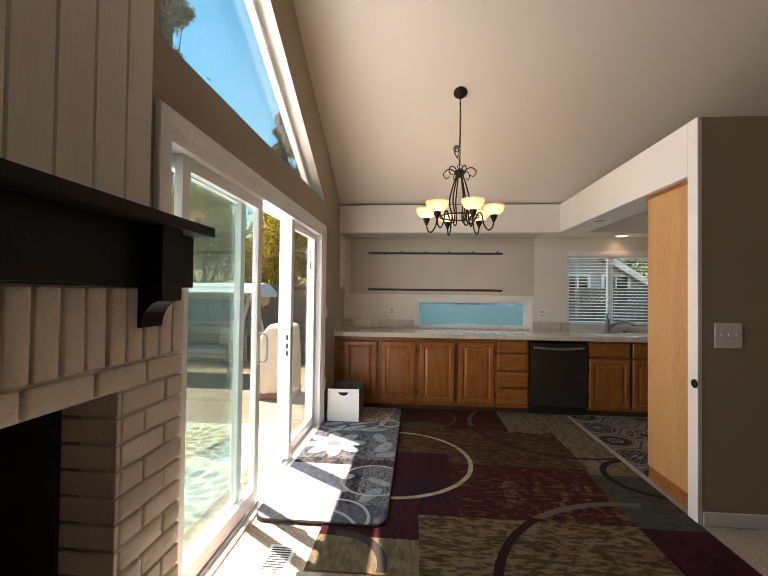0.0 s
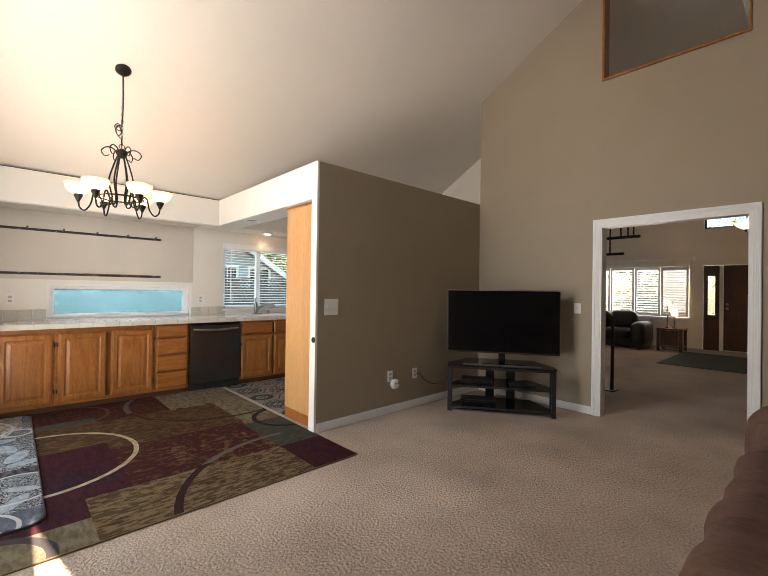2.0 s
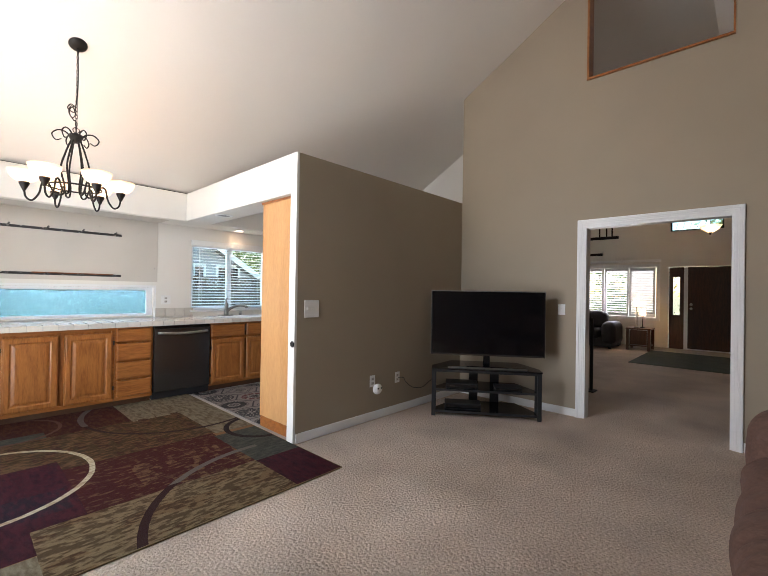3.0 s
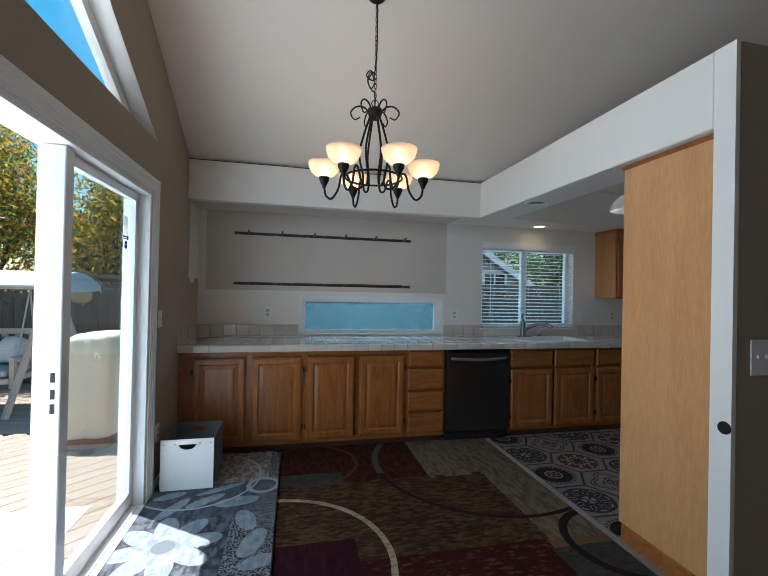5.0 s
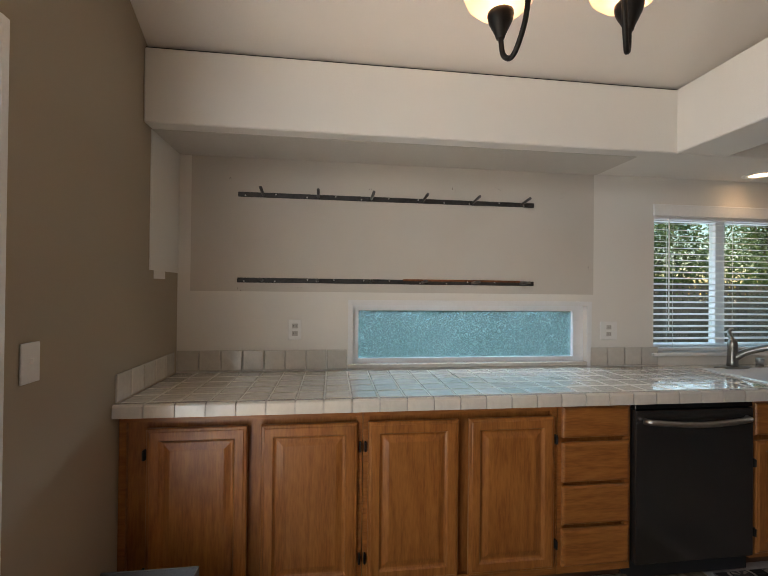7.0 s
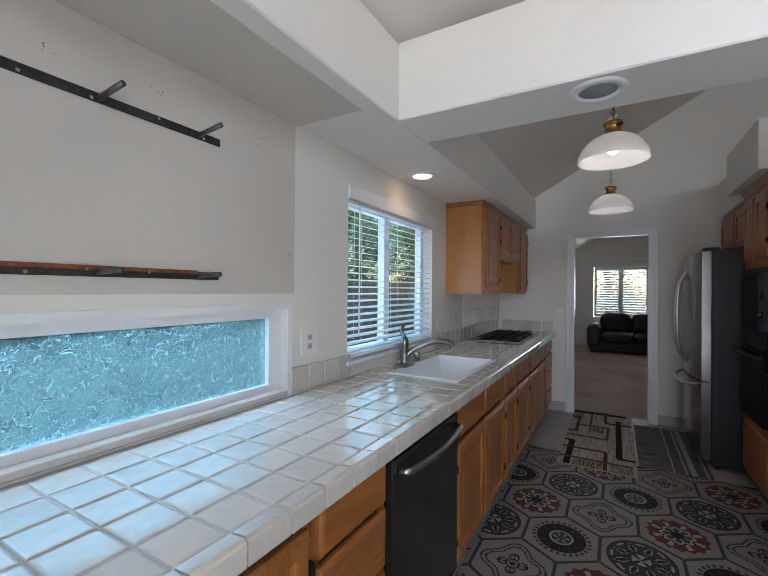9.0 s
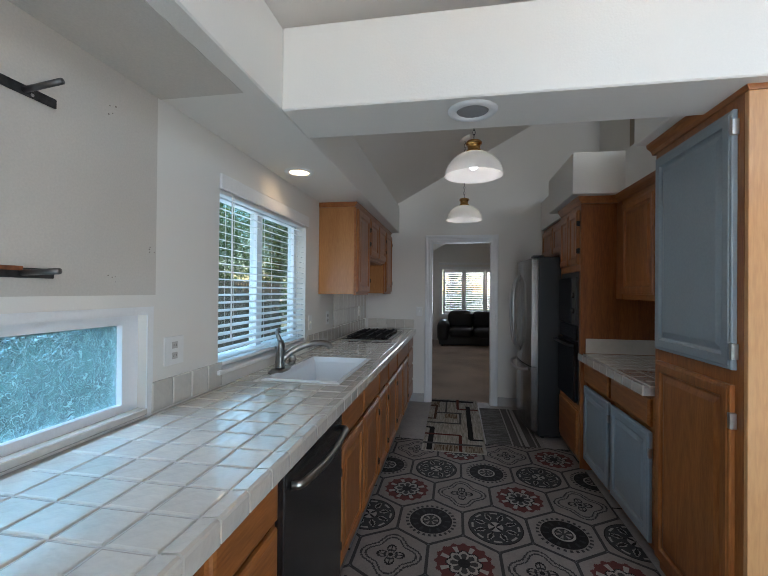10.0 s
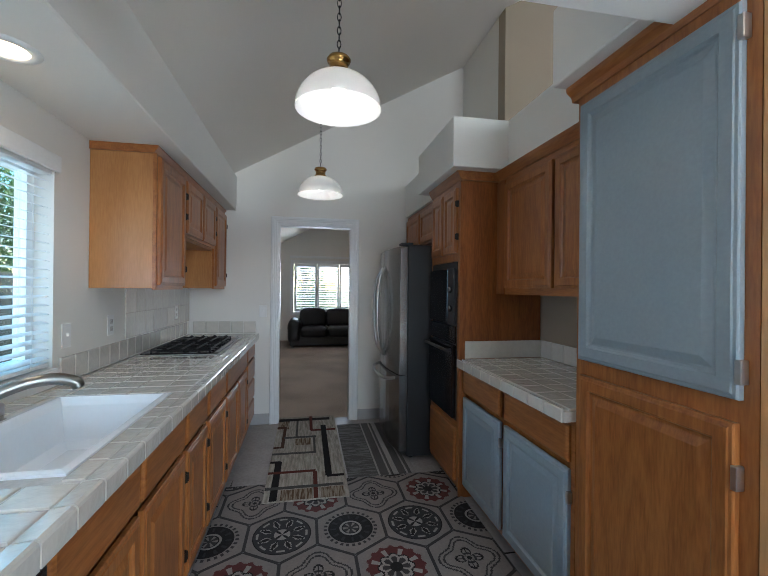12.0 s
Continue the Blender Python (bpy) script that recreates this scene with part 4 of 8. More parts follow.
box(bm, -1.036, -1.030, 2.555, 2.595, 0.91, 1.15, 0.002)
part("handle", bm, VINYL, pan, "white pull handle", True)
def sticker_paper(name, color):
    """Thin printed film that lets daylight through."""
    m = material(name, color, 0.5, var=0.03)
    nt = m.node_tree
    tr = nt.nodes.new("ShaderNodeBsdfTranslucent")
    tr.inputs[0].default_value = (*color, 1)
    mx = nt.nodes.new("ShaderNodeMixShader")
    mx.inputs[0].default_value = 0.6
    nt.links.new(nt.nodes["Principled BSDF"].outputs[0], mx.inputs[1])
    nt.links.new(tr.outputs[0], mx.inputs[2])
    nt.links.new(mx.outputs[0], nt.nodes["Material Output"].inputs[0])
    return m


FILM_WHITE, FILM_NAVY = sticker_paper("white_film", (0.80, 0.82, 0.82)), sticker_paper("navy_film", (0.05, 0.08, 0.16))
def film_shape(cy, cz_, w, h, r, m_, x=-1.0800):
    """A flat film with rounded corners stuck on the pane."""
    bm = bmesh.new()
    pts = []
    for sy, sz, a0 in ((1, -1, -90), (1, 1, 0), (-1, 1, 90), (-1, -1, 180)):
        for k in range(5):
            a = radians(a0 + 90 * k / 4)
            pts.append((cy + sy * (w / 2 - r) + r * math.cos(a), cz_ + sz * (h / 2 - r) + r * math.sin(a)))
    prism(bm, pts, "x", x, x + 0.0009)
    part("sticker", bm, m_, jm, "small pane sticker")


film_shape(3.995, 1.783, 0.062, 0.105, 0.015, FILM_WHITE)
film_shape(3.992, 1.708, 0.088, 0.034, 0.004, FILM_WHITE)
film_shape(3.978, 1.712, 0.050, 0.007, 0.002, FILM_NAVY, -1.0790)
film_shape(3.978, 1.699, 0.050, 0.005, 0.002, FILM_NAVY, -1.0790)
film_shape(4.022, 1.708, 0.024, 0.028, 0.0115, FILM_NAVY, -1.0790)
film_shape(4.002, 1.664, 0.042, 0.048, 0.02, FILM_NAVY)
film_shape(4.002, 1.664, 0.034, 0.010, 0.003, FILM_WHITE, -1.0790)

# casing: stepped moulding
def casing_profile(bm, sign, y0, y1, z1, x, w=0.085, z0=0.0):
    """Stepped casing with mitred corners, round three sides of an opening in a wall across x."""
    steps = ((0.0, 0.001), (0.0, 0.009), (0.18, 0.010), (0.21, 0.014), (0.42, 0.014), (0.46, 0.018), (0.62, 0.018), (0.67, 0.023), (0.94, 0.023), (1.0, 0.018), (1.0, 0.001))
    rows = []
    for o, d in steps:
        o *= w
        xs = x + sign * d
        rows.append([bm.verts.new(c) for c in ((xs, y0 - o, z0), (xs, y0 - o, z1 + o), (xs, y1 + o, z1 + o), (xs, y1 + o, z0))])
    for A, B in zip(rows, rows[1:] + rows[:1]):
        for k in range(3):
            bm.faces.new((A[k], A[k + 1], B[k + 1], B[k]))
    bm.faces.new([r[0] for r in rows])
    bm.faces.new([r[3] for r in rows][::-1])
    return bm


structure("trim_slider", casing_profile(bmesh.new(), 1, DY0 + 0.004, DY1 - 0.004, DZ - 0.004, XW), TRIM, "white moulded casing of the sliding door", "trim")
structure("trim_tv_doorway", casing_profile(bmesh.new(), -1, TD0, TD1, TDZ, XT, w=0.075), TRIM, "white door casing", "trim")
bm = bmesh.new()
for y0, y1 in ((TD0 - 0.0, TD0 + 0.014), (TD1 - 0.014, TD1)):
    box(bm, XT - 0.004, XT + 0.134, y0 + 0.0005, y1 - 0.0005, 0.0, TDZ - 0.015)
box(bm, XT - 0.004, XT + 0.134, TD0 + 0.0005, TD1 - 0.0005, TDZ - 0.0145, TDZ - 0.0005)
structure("trim_tv_jamb", bm, TRIM, "white door jamb", "trim")
structure("trim_kitchen_doorway", casing_profile(bmesh.new(), -1, KD0, KD1, KDZ, XE, w=0.078), TRIM, "white door casing", "trim")
bm = bmesh.new()
for y0, y1 in ((KD0, KD0 + 0.014), (KD1 - 0.014, KD1)):
    box(bm, XE - 0.004, XE + 0.124, y0 + 0.0005, y1 - 0.0005, 0.0, KDZ - 0.015)
box(bm, XE - 0.004, XE + 0.124, KD0 + 0.0005, KD1 - 0.0005, KDZ - 0.0145, KDZ - 0.0005)
structure("trim_kitchen_jamb", bm, TRIM, "white door jamb", "trim")
bm = bmesh.new()
box(bm, XT - 0.028, XT + 0.15, TD0, TD1, NZ + 0.001, NZ + 0.020, 0.003)
box(bm, XT - 0.020, XT + 0.132, TD1 - 0.022, TD1 - 0.001, NZ + 0.021, roof_z(TD1) - 0.01)
box(bm, XT - 0.010, XT + 0.132, TD0 + 0.001, TD0 + 0.015, NZ + 0.021, roof_z(TD0) - 0.15)
structure("trim_high_opening", bm, OAK_X, "oak sill and jamb trim of the high opening", "trim")

# baseboards
bm = bmesh.new()
box(bm, 1.762, XT - 0.013, YL0 - 0.012, YL0 - 0.001, 0.0, 0.085, 0.004)
box(bm, XT - 0.012, XT - 0.001, TD1 + 0.078, YL0 - 0.001, 0.0, 0.085, 0.004)
box(bm, XT - 0.012, XT - 0.001, YS, TD0 - 0.078, 0.0, 0.085, 0.004)
box(bm, XW + 0.001, XW + 0.012, DY1 + 0.085, 4.94, 0.0, 0.085, 0.004)
structure("baseboard", bm, TRIM, "low white baseboard", "baseboard")
bm = bmesh.new()
box(bm, XE - 0.010, XE - 0.001, KD1 + 0.08, 4.96, 0.0, 0.11, 0.003)
box(bm, XE - 0.010, XE - 0.001, YL1 + 0.02, KD0 - 0.08, 0.0, 0.11, 0.003)
structure("baseboard_kitchen", bm, material("grey_vinyl_base", (0.42, 0.40, 0.38), 0.5, var=0.04), "grey vinyl cove base", "baseboard")

# clerestory window: white reveal, frame and glass
cw = thing("window_1", -1.1, 2.9, CZ0, "sloping white clerestory window above the door", "window", kind="structure")
bm = bmesh.new()
prism(bm, [(CY0 + 0.001, clere_top(CY0) - 0.002), (CY0 + 0.001, clere_top(CY0) - 0.010), (CY1 - 0.03, clere_top(CY1 - 0.03) - 0.010), (CY1 - 0.005, CZ0 + 0.001)], "x", -1.10, XW - 0.002)
part("reveal", bm, TRIM, cw, "white painted reveal")
bm = bmesh.new()
prism(bm, [(CY0 + 0.001, clere_top(CY0) - 0.011), (CY0 + 0.001, clere_top(CY0) - 0.085), (CY1 - 0.16, clere_top(CY1 - 0.16) - 0.085), (CY1 - 0.02, clere_top(CY1 - 0.02) - 0.011)], "x", -1.15, -1.10)
box(bm, -1.15, -1.10, CY0 + 0.01, CY1 - 0.17, CZ0 + 0.001, CZ0 + 0.030)
box(bm, -1.15, -1.10, CY0 + 0.001, CY0 + 0.035, CZ0 + 0.031, clere_top(CY0) - 0.12)
part("window_frame", bm, VINYL, cw)
bm = bmesh.new()
prism(bm, [(CY0 + 0.02, CZ0 + 0.02), (CY1 - 0.2, CZ0 + 0.02), (CY0 + 0.02, clere_top(CY0) - 0.1)], "x", -1.130, -1.124)
g = part("pane", bm, CLEAR, cw)
g.visible_shadow = False

# low obscure window
lw = thing("window_2", 0.75, YB + 0.06, LW[2], "low wide window with white frame and obscure glass", "window", kind="structure")
bm = bmesh.new()
wall_grid(bm, "y", YB + 0.035, YB + 0.085, LW[0] + 0.001, LW[1] - 0.001, LW[2] + 0.001, LW[3] - 0.001, [(LW[0] + 0.035, LW[1] - 0.075, LW[2] + 0.032, LW[3] - 0.035)])
part("window_frame", bm, VINYL, lw)
part("window_sill", block(LW[0] - 0.03, LW[1] + 0.0, YB - 0.012, YB + 0.034, LW[2] - 0.022, LW[2] + 0.004, 0.004), TILE, lw, "tiled sill")


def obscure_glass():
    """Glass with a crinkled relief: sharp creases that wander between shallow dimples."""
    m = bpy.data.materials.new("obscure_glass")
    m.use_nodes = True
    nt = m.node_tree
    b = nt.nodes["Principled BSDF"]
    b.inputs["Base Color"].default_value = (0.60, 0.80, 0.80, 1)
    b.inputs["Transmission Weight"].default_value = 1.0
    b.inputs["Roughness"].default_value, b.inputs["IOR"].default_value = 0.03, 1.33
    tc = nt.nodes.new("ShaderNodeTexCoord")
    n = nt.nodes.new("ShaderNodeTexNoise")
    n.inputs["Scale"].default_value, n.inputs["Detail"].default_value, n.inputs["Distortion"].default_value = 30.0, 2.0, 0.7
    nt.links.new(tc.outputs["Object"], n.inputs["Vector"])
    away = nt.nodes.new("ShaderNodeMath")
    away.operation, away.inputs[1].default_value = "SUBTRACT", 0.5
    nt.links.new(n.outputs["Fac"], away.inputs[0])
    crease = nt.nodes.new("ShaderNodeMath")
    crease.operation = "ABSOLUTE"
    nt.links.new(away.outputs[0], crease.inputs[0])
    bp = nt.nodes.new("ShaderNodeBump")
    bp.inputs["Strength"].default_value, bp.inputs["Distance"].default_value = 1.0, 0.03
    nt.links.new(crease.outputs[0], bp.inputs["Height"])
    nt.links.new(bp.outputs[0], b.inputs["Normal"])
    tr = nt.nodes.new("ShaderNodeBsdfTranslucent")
    # glints and dark rims of the creases, painted into the translucent colour
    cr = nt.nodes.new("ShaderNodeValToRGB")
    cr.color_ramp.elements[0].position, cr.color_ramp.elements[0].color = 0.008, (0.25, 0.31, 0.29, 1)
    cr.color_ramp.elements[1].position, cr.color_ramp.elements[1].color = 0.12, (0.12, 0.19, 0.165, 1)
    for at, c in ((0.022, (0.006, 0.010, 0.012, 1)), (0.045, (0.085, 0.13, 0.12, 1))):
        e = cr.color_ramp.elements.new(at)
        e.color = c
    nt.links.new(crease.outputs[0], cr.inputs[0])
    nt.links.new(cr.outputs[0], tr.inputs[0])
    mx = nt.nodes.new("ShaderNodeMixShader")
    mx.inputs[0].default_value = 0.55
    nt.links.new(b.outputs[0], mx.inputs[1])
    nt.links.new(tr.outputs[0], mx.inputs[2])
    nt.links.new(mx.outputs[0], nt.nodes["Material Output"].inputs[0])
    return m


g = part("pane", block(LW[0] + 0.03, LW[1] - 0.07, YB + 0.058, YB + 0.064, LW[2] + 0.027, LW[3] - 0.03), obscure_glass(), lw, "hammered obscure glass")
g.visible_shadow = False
bm = bmesh.new()
wall_grid(bm, "y", YB - 0.006, YB - 0.0005, LW[0] - 0.03, LW[1] + 0.03, LW[2] + 0.005, LW[3] + 0.03, [(LW[0], LW[1], LW[2] - 0.1, LW[3])])
structure("trim_low_window", bm, TRIM, "thin white bead round the low window", "trim")

# sink window and its blind
kw = thing("window_3", 2.58, YB + 0.08, KW[2], "white sliding window above the sink", "window", kind="structure")
bm = bmesh.new()
wall_grid(bm, "y", YB + 0.08, YB + 0.13, KW[0] + 0.001, KW[1] - 0.001, KW[2] + 0.001, KW[3] - 0.001, [(KW[0] + 0.05, 2.53, KW[2] + 0.05, KW[3] - 0.05), (2.60, KW[1] - 0.05, KW[2] + 0.05, KW[3] - 0.05)])
part("window_frame", bm, VINYL, kw)
for a, b in ((KW[0] + 0.045, 2.535), (2.595, KW[1] - 0.045)):
    g = part("pane", block(a, b, YB + 0.10, YB + 0.105, KW[2] + 0.045, KW[3] - 0.045), CLEAR, kw)
    g.visible_shadow = False
part("window_sill", block(KW[0] - 0.02, KW[1] + 0.02, YB - 0.025, YB + 0.079, KW[2] - 0.022, KW[2] + 0.0005, 0.004), TRIM, kw)
vb = thing("venetian_blind", 2.58, YB + 0.03, KW[2], "white venetian blind with open slats", "blind")
part("valance", block(KW[0] - 0.015, KW[1] + 0.015, YB - 0.022, YB - 0.006, KW[3] - 0.035, KW[3] + 0.042, 0.003), WHITE_PLASTIC, vb)
part("head_rail", block(KW[0] + 0.006, KW[1] - 0.006, YB + 0.005, YB + 0.055, KW[3] - 0.05, KW[3] - 0.003, 0.003), WHITE_PLASTIC, vb)
slat_bm = bmesh.new()
prism(slat_bm, [(-0.024, -0.0008), (-0.012, 0.0012), (0.0, 0.002), (0.012, 0.0012), (0.024, -0.0008), (0.012, 0.0004), (0.0, 0.0012), (-0.012, 0.0004)], "x", -(KW[1] - KW[0]) / 2 + 0.008, (KW[1] - KW[0]) / 2 - 0.008)
slat_mesh = mesh_of(slat_bm, "slat", WHITE_PLASTIC)
for k in range(21):
    ob = new("slat", slat_mesh)
    ob.parent = vb
    ob.matrix_basis = Matrix.Translation((2.5775 - 2.58, 0.0, 0.052 + k * 0.0405)) @ Euler((radians(12), 0, 0)).to_matrix().to_4x4()
part("bottom_rail", block(KW[0] + 0.008, KW[1] - 0.008, YB + 0.006, YB + 0.054, KW[2] + 0.012, KW[2] + 0.030, 0.003), WHITE_PLASTIC, vb)
for x in (2.13, 2.58, 3.03):
    bm = bmesh.new()
    tube(bm, [(x, YB + 0.004, KW[2] + 0.02), (x, YB + 0.004, KW[3] - 0.04)], 0.0012, 5)
    tube(bm, [(x, YB + 0.056, KW[2] + 0.02), (x, YB + 0.056, KW[3] - 0.04)], 0.0012, 5)
    part("ladder_cord", bm, WHITE_PLASTIC, vb)
bm = bmesh.new()
tube(bm, [(2.09, YB - 0.008, 1.16), (2.09, YB - 0.008, KW[3] - 0.05)], 0.004, 6)
part("tilt_wand", bm, WHITE_PLASTIC, vb)

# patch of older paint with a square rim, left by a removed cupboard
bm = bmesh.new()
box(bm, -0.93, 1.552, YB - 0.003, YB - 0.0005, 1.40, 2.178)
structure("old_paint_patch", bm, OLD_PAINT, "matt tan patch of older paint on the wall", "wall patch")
bm = bmesh.new()
box(bm, XW + 0.0005, XW + 0.004, 5.15, YB - 0.004, 1.50, 2.178)
box(bm, XW + 0.0005, XW + 0.0035, 5.20, 5.33, 1.46, 1.4995)
structure("white_paint_edge", bm, WHITE_WALL, "off-white paint returning on to the taupe wall", "wall patch")
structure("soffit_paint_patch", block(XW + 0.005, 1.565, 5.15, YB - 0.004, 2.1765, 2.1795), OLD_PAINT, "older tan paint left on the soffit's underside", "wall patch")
rng = random.Random(11)
for (x, z) in ((0.10, 2.02), (0.62, 2.03), (-0.72, 2.05), (1.33, 2.03), (1.34, 1.45), (1.53, 1.58), (-0.32, 1.43), (-0.66, 1.42), (0.9, 2.06)):
    bm = bmesh.new()
    for _ in range(4):
        ux, uz, s = rng.uniform(-0.02, 0.02), rng.uniform(-0.02, 0.02), rng.uniform(0.002, 0.005)
        box(bm, x + ux, x + ux + s, YB - 0.005, YB - 0.0031, z + uz, z + uz + s)
    tagged(structure("plaster_mark", bm, material("plaster_scar", (0.25, 0.22, 0.19), 0.9), "small nail holes and scars in the paint", "wall patch"), kind="structure")

# two steel rails with pegs, where floating shelves hung
RAIL = material("raw_steel_rail", (0.065, 0.063, 0.062), 0.5, metal=0.7, var=0.25, scale=9, fine=60, bump=0.1)
PEG = material("dull_steel_peg", (0.16, 0.155, 0.15), 0.4, metal=0.9, var=0.1)
RUST = material("rusty_edge", (0.22, 0.075, 0.025), 0.8, var=0.3, scale=14, fine=60)
rng = random.Random(3)
for z, rusty in ((1.962, False), (1.465, True)):
    rl = thing("shelf_rail", 0.235, YB - 0.01, z, "dark steel shelf rail with bare pegs, shelf removed", "shelf bracket", "shelf rails")
    part("bar", block(-0.672, 1.140, YB - 0.010, YB - 0.0032, z - 0.014, z + 0.014, 0.002), RAIL, rl)
    if rusty:
        part("rust_strip", block(0.30, 1.05, YB - 0.012, YB - 0.0102, z + 0.006, z + 0.018), RUST, rl, "rusty torn edge")
    for k in range(6):
        x = -0.53 + k * 0.316
        bm = bmesh.new()
        tube(bm, [(x, YB - 0.010, z), (x + 0.004, YB - 0.125, z + (0.016 if not rusty else 0.004))], 0.0085, 12)
        part("peg", bm, PEG, rl, "steel peg", True)
    for k in range(11):
        x = -0.62 + k * 0.168 + rng.uniform(-0.02, 0.02)
        bm = bmesh.new()
        lathe(bm, [(0, 0), (0.005, 0), (0.004, 0.002), (0, 0.0025)], 0, 0, 0, 10, Matrix.Rotation(radians(90), 4, "X"))
        bmesh.ops.translate(bm, vec=(x, YB - 0.0101, z + rng.choice((-0.006, 0.006))), verts=bm.verts)
        part("screw", bm, BRIGHT_STEEL, rl)

# ---- outlets and switches ----
RECEPTACLE = material("grey_receptacle", (0.50, 0.47, 0.43), 0.4, var=0.04)


def plate(name, x, y, z, facing, w=0.075, h=0.118, kind="outlet", label="ivory duplex outlet on the wall"):
    """A cover plate; facing is the outward side: -y, +x or -x."""
    t = thing(name, x, y, z, label, kind)
    m = {"-y": Matrix.Identity(4), "+x": Matrix.Rotation(radians(90), 4, "Z"), "-x": Matrix.Rotation(radians(-90), 4, "Z")}[facing]
    def put(bm):
        bmesh.ops.transform(bm, matrix=Matrix.Translation((x, y, z)) @ m, verts=bm.verts)
        return bm
    part("cover_plate", put(block(-w / 2, w / 2, -0.007, -0.001, -h / 2, h / 2, 0.002)), PLATE, t)
    if kind == "outlet":
        for dz in (-0.022, 0.022):
            r = part("receptacle", put(block(-0.017, 0.017, -0.0095, -0.0072, dz - 0.014, dz + 0.014, 0.001)), RECEPTACLE, t)
            for dx in (-0.007, 0.007):
                part("slot", put(block(dx - 0.0013, dx + 0.0013, -0.0102, -0.0097, dz - 0.004, dz + 0.005)), SLOT, r)
    else:
        n = max(1, round(w / 0.06) - 0)
        for k in range(n if w > 0.1 else 1):
            dx = (k - (n - 1) / 2) * 0.045 if w > 0.1 else 0.0
            part("toggle", put(block(dx - 0.005, dx + 0.005, -0.016, -0.0072, -0.004, 0.012, 0.001)), PLATE, t)
    return t


plate("wall_outlet", -0.341, YB, 1.177, "-y")
plate("wall_outlet", 1.66, YB, 1.167, "-y", 0.118, 0.118, "outlet", "ivory combined switch and outlet plate")
plate("wall_switch", 3.27, YB, 1.16, "-y", kind="switch", label="ivory switch beside the sink window")
plate("wall_outlet", 3.72, YB, 1.17, "-y")
plate("wall_outlet", 4.91, YB - 0.009, 1.176, "-y")
plate("wall_switch", XW, 4.385, 1.19, "+x", kind="switch", label="ivory rocker switch beside the sliding door")
plate("wall_outlet", XW, 4.385, 0.40, "+x", label="ivory outlet low beside the sliding door")
plate("wall_switch", 1.912, YL0, 1.165, "-y", 0.16, 0.155, "switch", "ivory oversize double switch plate")
plate("wall_outlet", 2.70, YL0, 0.40, "-y")
plate("wall_outlet", 3.09, YL0, 0.385, "-y")
plate("wall_switch", XT, 1.34, 1.16, "-x", kind="switch", label="ivory switch beside the doorway")
plate("wall_switch", XE, 4.80, 1.16, "-x", kind="switch", label="ivory switch beside the kitchen door")
pl = thing("plug_in_unit", 2.735, YL0 - 0.04, 0.32, "white rounded plug-in freshener in the outlet", "plug-in device")
bm = bmesh.new()
bmesh.ops.create_uvsphere(bm, u_segments=20, v_segments=12, radius=0.06)
bmesh.ops.scale(bm, vec=(1, 0.6, 0.9), verts=bm.verts)
bmesh.ops.translate(bm, vec=(2.735, YL0 - 0.045, 0.32), verts=bm.verts)
part("shell", bm, WHITE_PLASTIC, pl, smooth=True)
for dx in (-0.022, 0.022):
    part("button", block(2.735 + dx - 0.009, 2.735 + dx + 0.009, YL0 - 0.084, YL0 - 0.074, 0.325, 0.340, 0.002), BLACK_SATIN, pl)
# knob hole of the missing pocket door pull, on the wall's white end
bm = bmesh.new()
lathe(bm, [(0, 0), (0.028, 0), (0.026, 0.006), (0.018, 0.004), (0, 0.002)], 0, 0, 0, 20, Matrix.Rotation(radians(-90), 4, "Y"))
bmesh.ops.translate(bm, vec=(1.7345, 2.675, 0.86), verts=bm.verts)
solo("door_bumper", bm, IRON, "round dark bronze catch on the white wall end", "door catch", smooth=True)

# ---- fireplace ----
fp = thing("fireplace", -0.93, 0.62, 0.0, "white painted brick fireplace with black mantel", "fireplace")
FX = -0.870
J = 0.012
bm = bmesh.new()
wall_grid(bm, "x", XW + 0.001, FX - 0.017, -0.22, 1.448, 0.0, 1.404, [(0.12, 1.135, 0.0, 1.09)])
part("mortar", bm, BRICK_PAINT, fp)


def brick_mesh(dx, dy, dz, seed):
    """A worn brick: a block whose rim is rounded and whose face is a little uneven."""
    r = random.Random(seed)
    bm = bmesh.new()
    box(bm, -dx / 2, dx / 2, -dy / 2, dy / 2, -dz / 2, dz / 2, 0.006, 2)
    for v in bm.verts:
        v.co += Vector((r.uniform(-1, 1), r.uniform(-1, 1), r.uniform(-1, 1))) * 0.0016
    return mesh_of(bm, "brick", BRICK_PAINT, True)


kinds = {}
def brick(y0, y1, z0, z1, depth=0.05):
    key = (round(y1 - y0, 3), round(z1 - z0, 3), depth, random.randint(0, 2))
    if key not in kinds:
        kinds[key] = brick_mesh(depth, y1 - y0 - J, z1 - z0 - J, len(kinds))
    ob = new("brick", kinds[key])
    ob.parent = fp
    ob.location = Vector((FX - depth / 2 + random.uniform(-0.0025, 0.0025), (y0 + y1) / 2, (z0 + z1) / 2)) - ORIGIN[fp.name]
    ob.rotation_euler = (random.uniform(-0.008, 0.008), random.uniform(-0.012, 0.012), random.uniform(-0.012, 0.012))


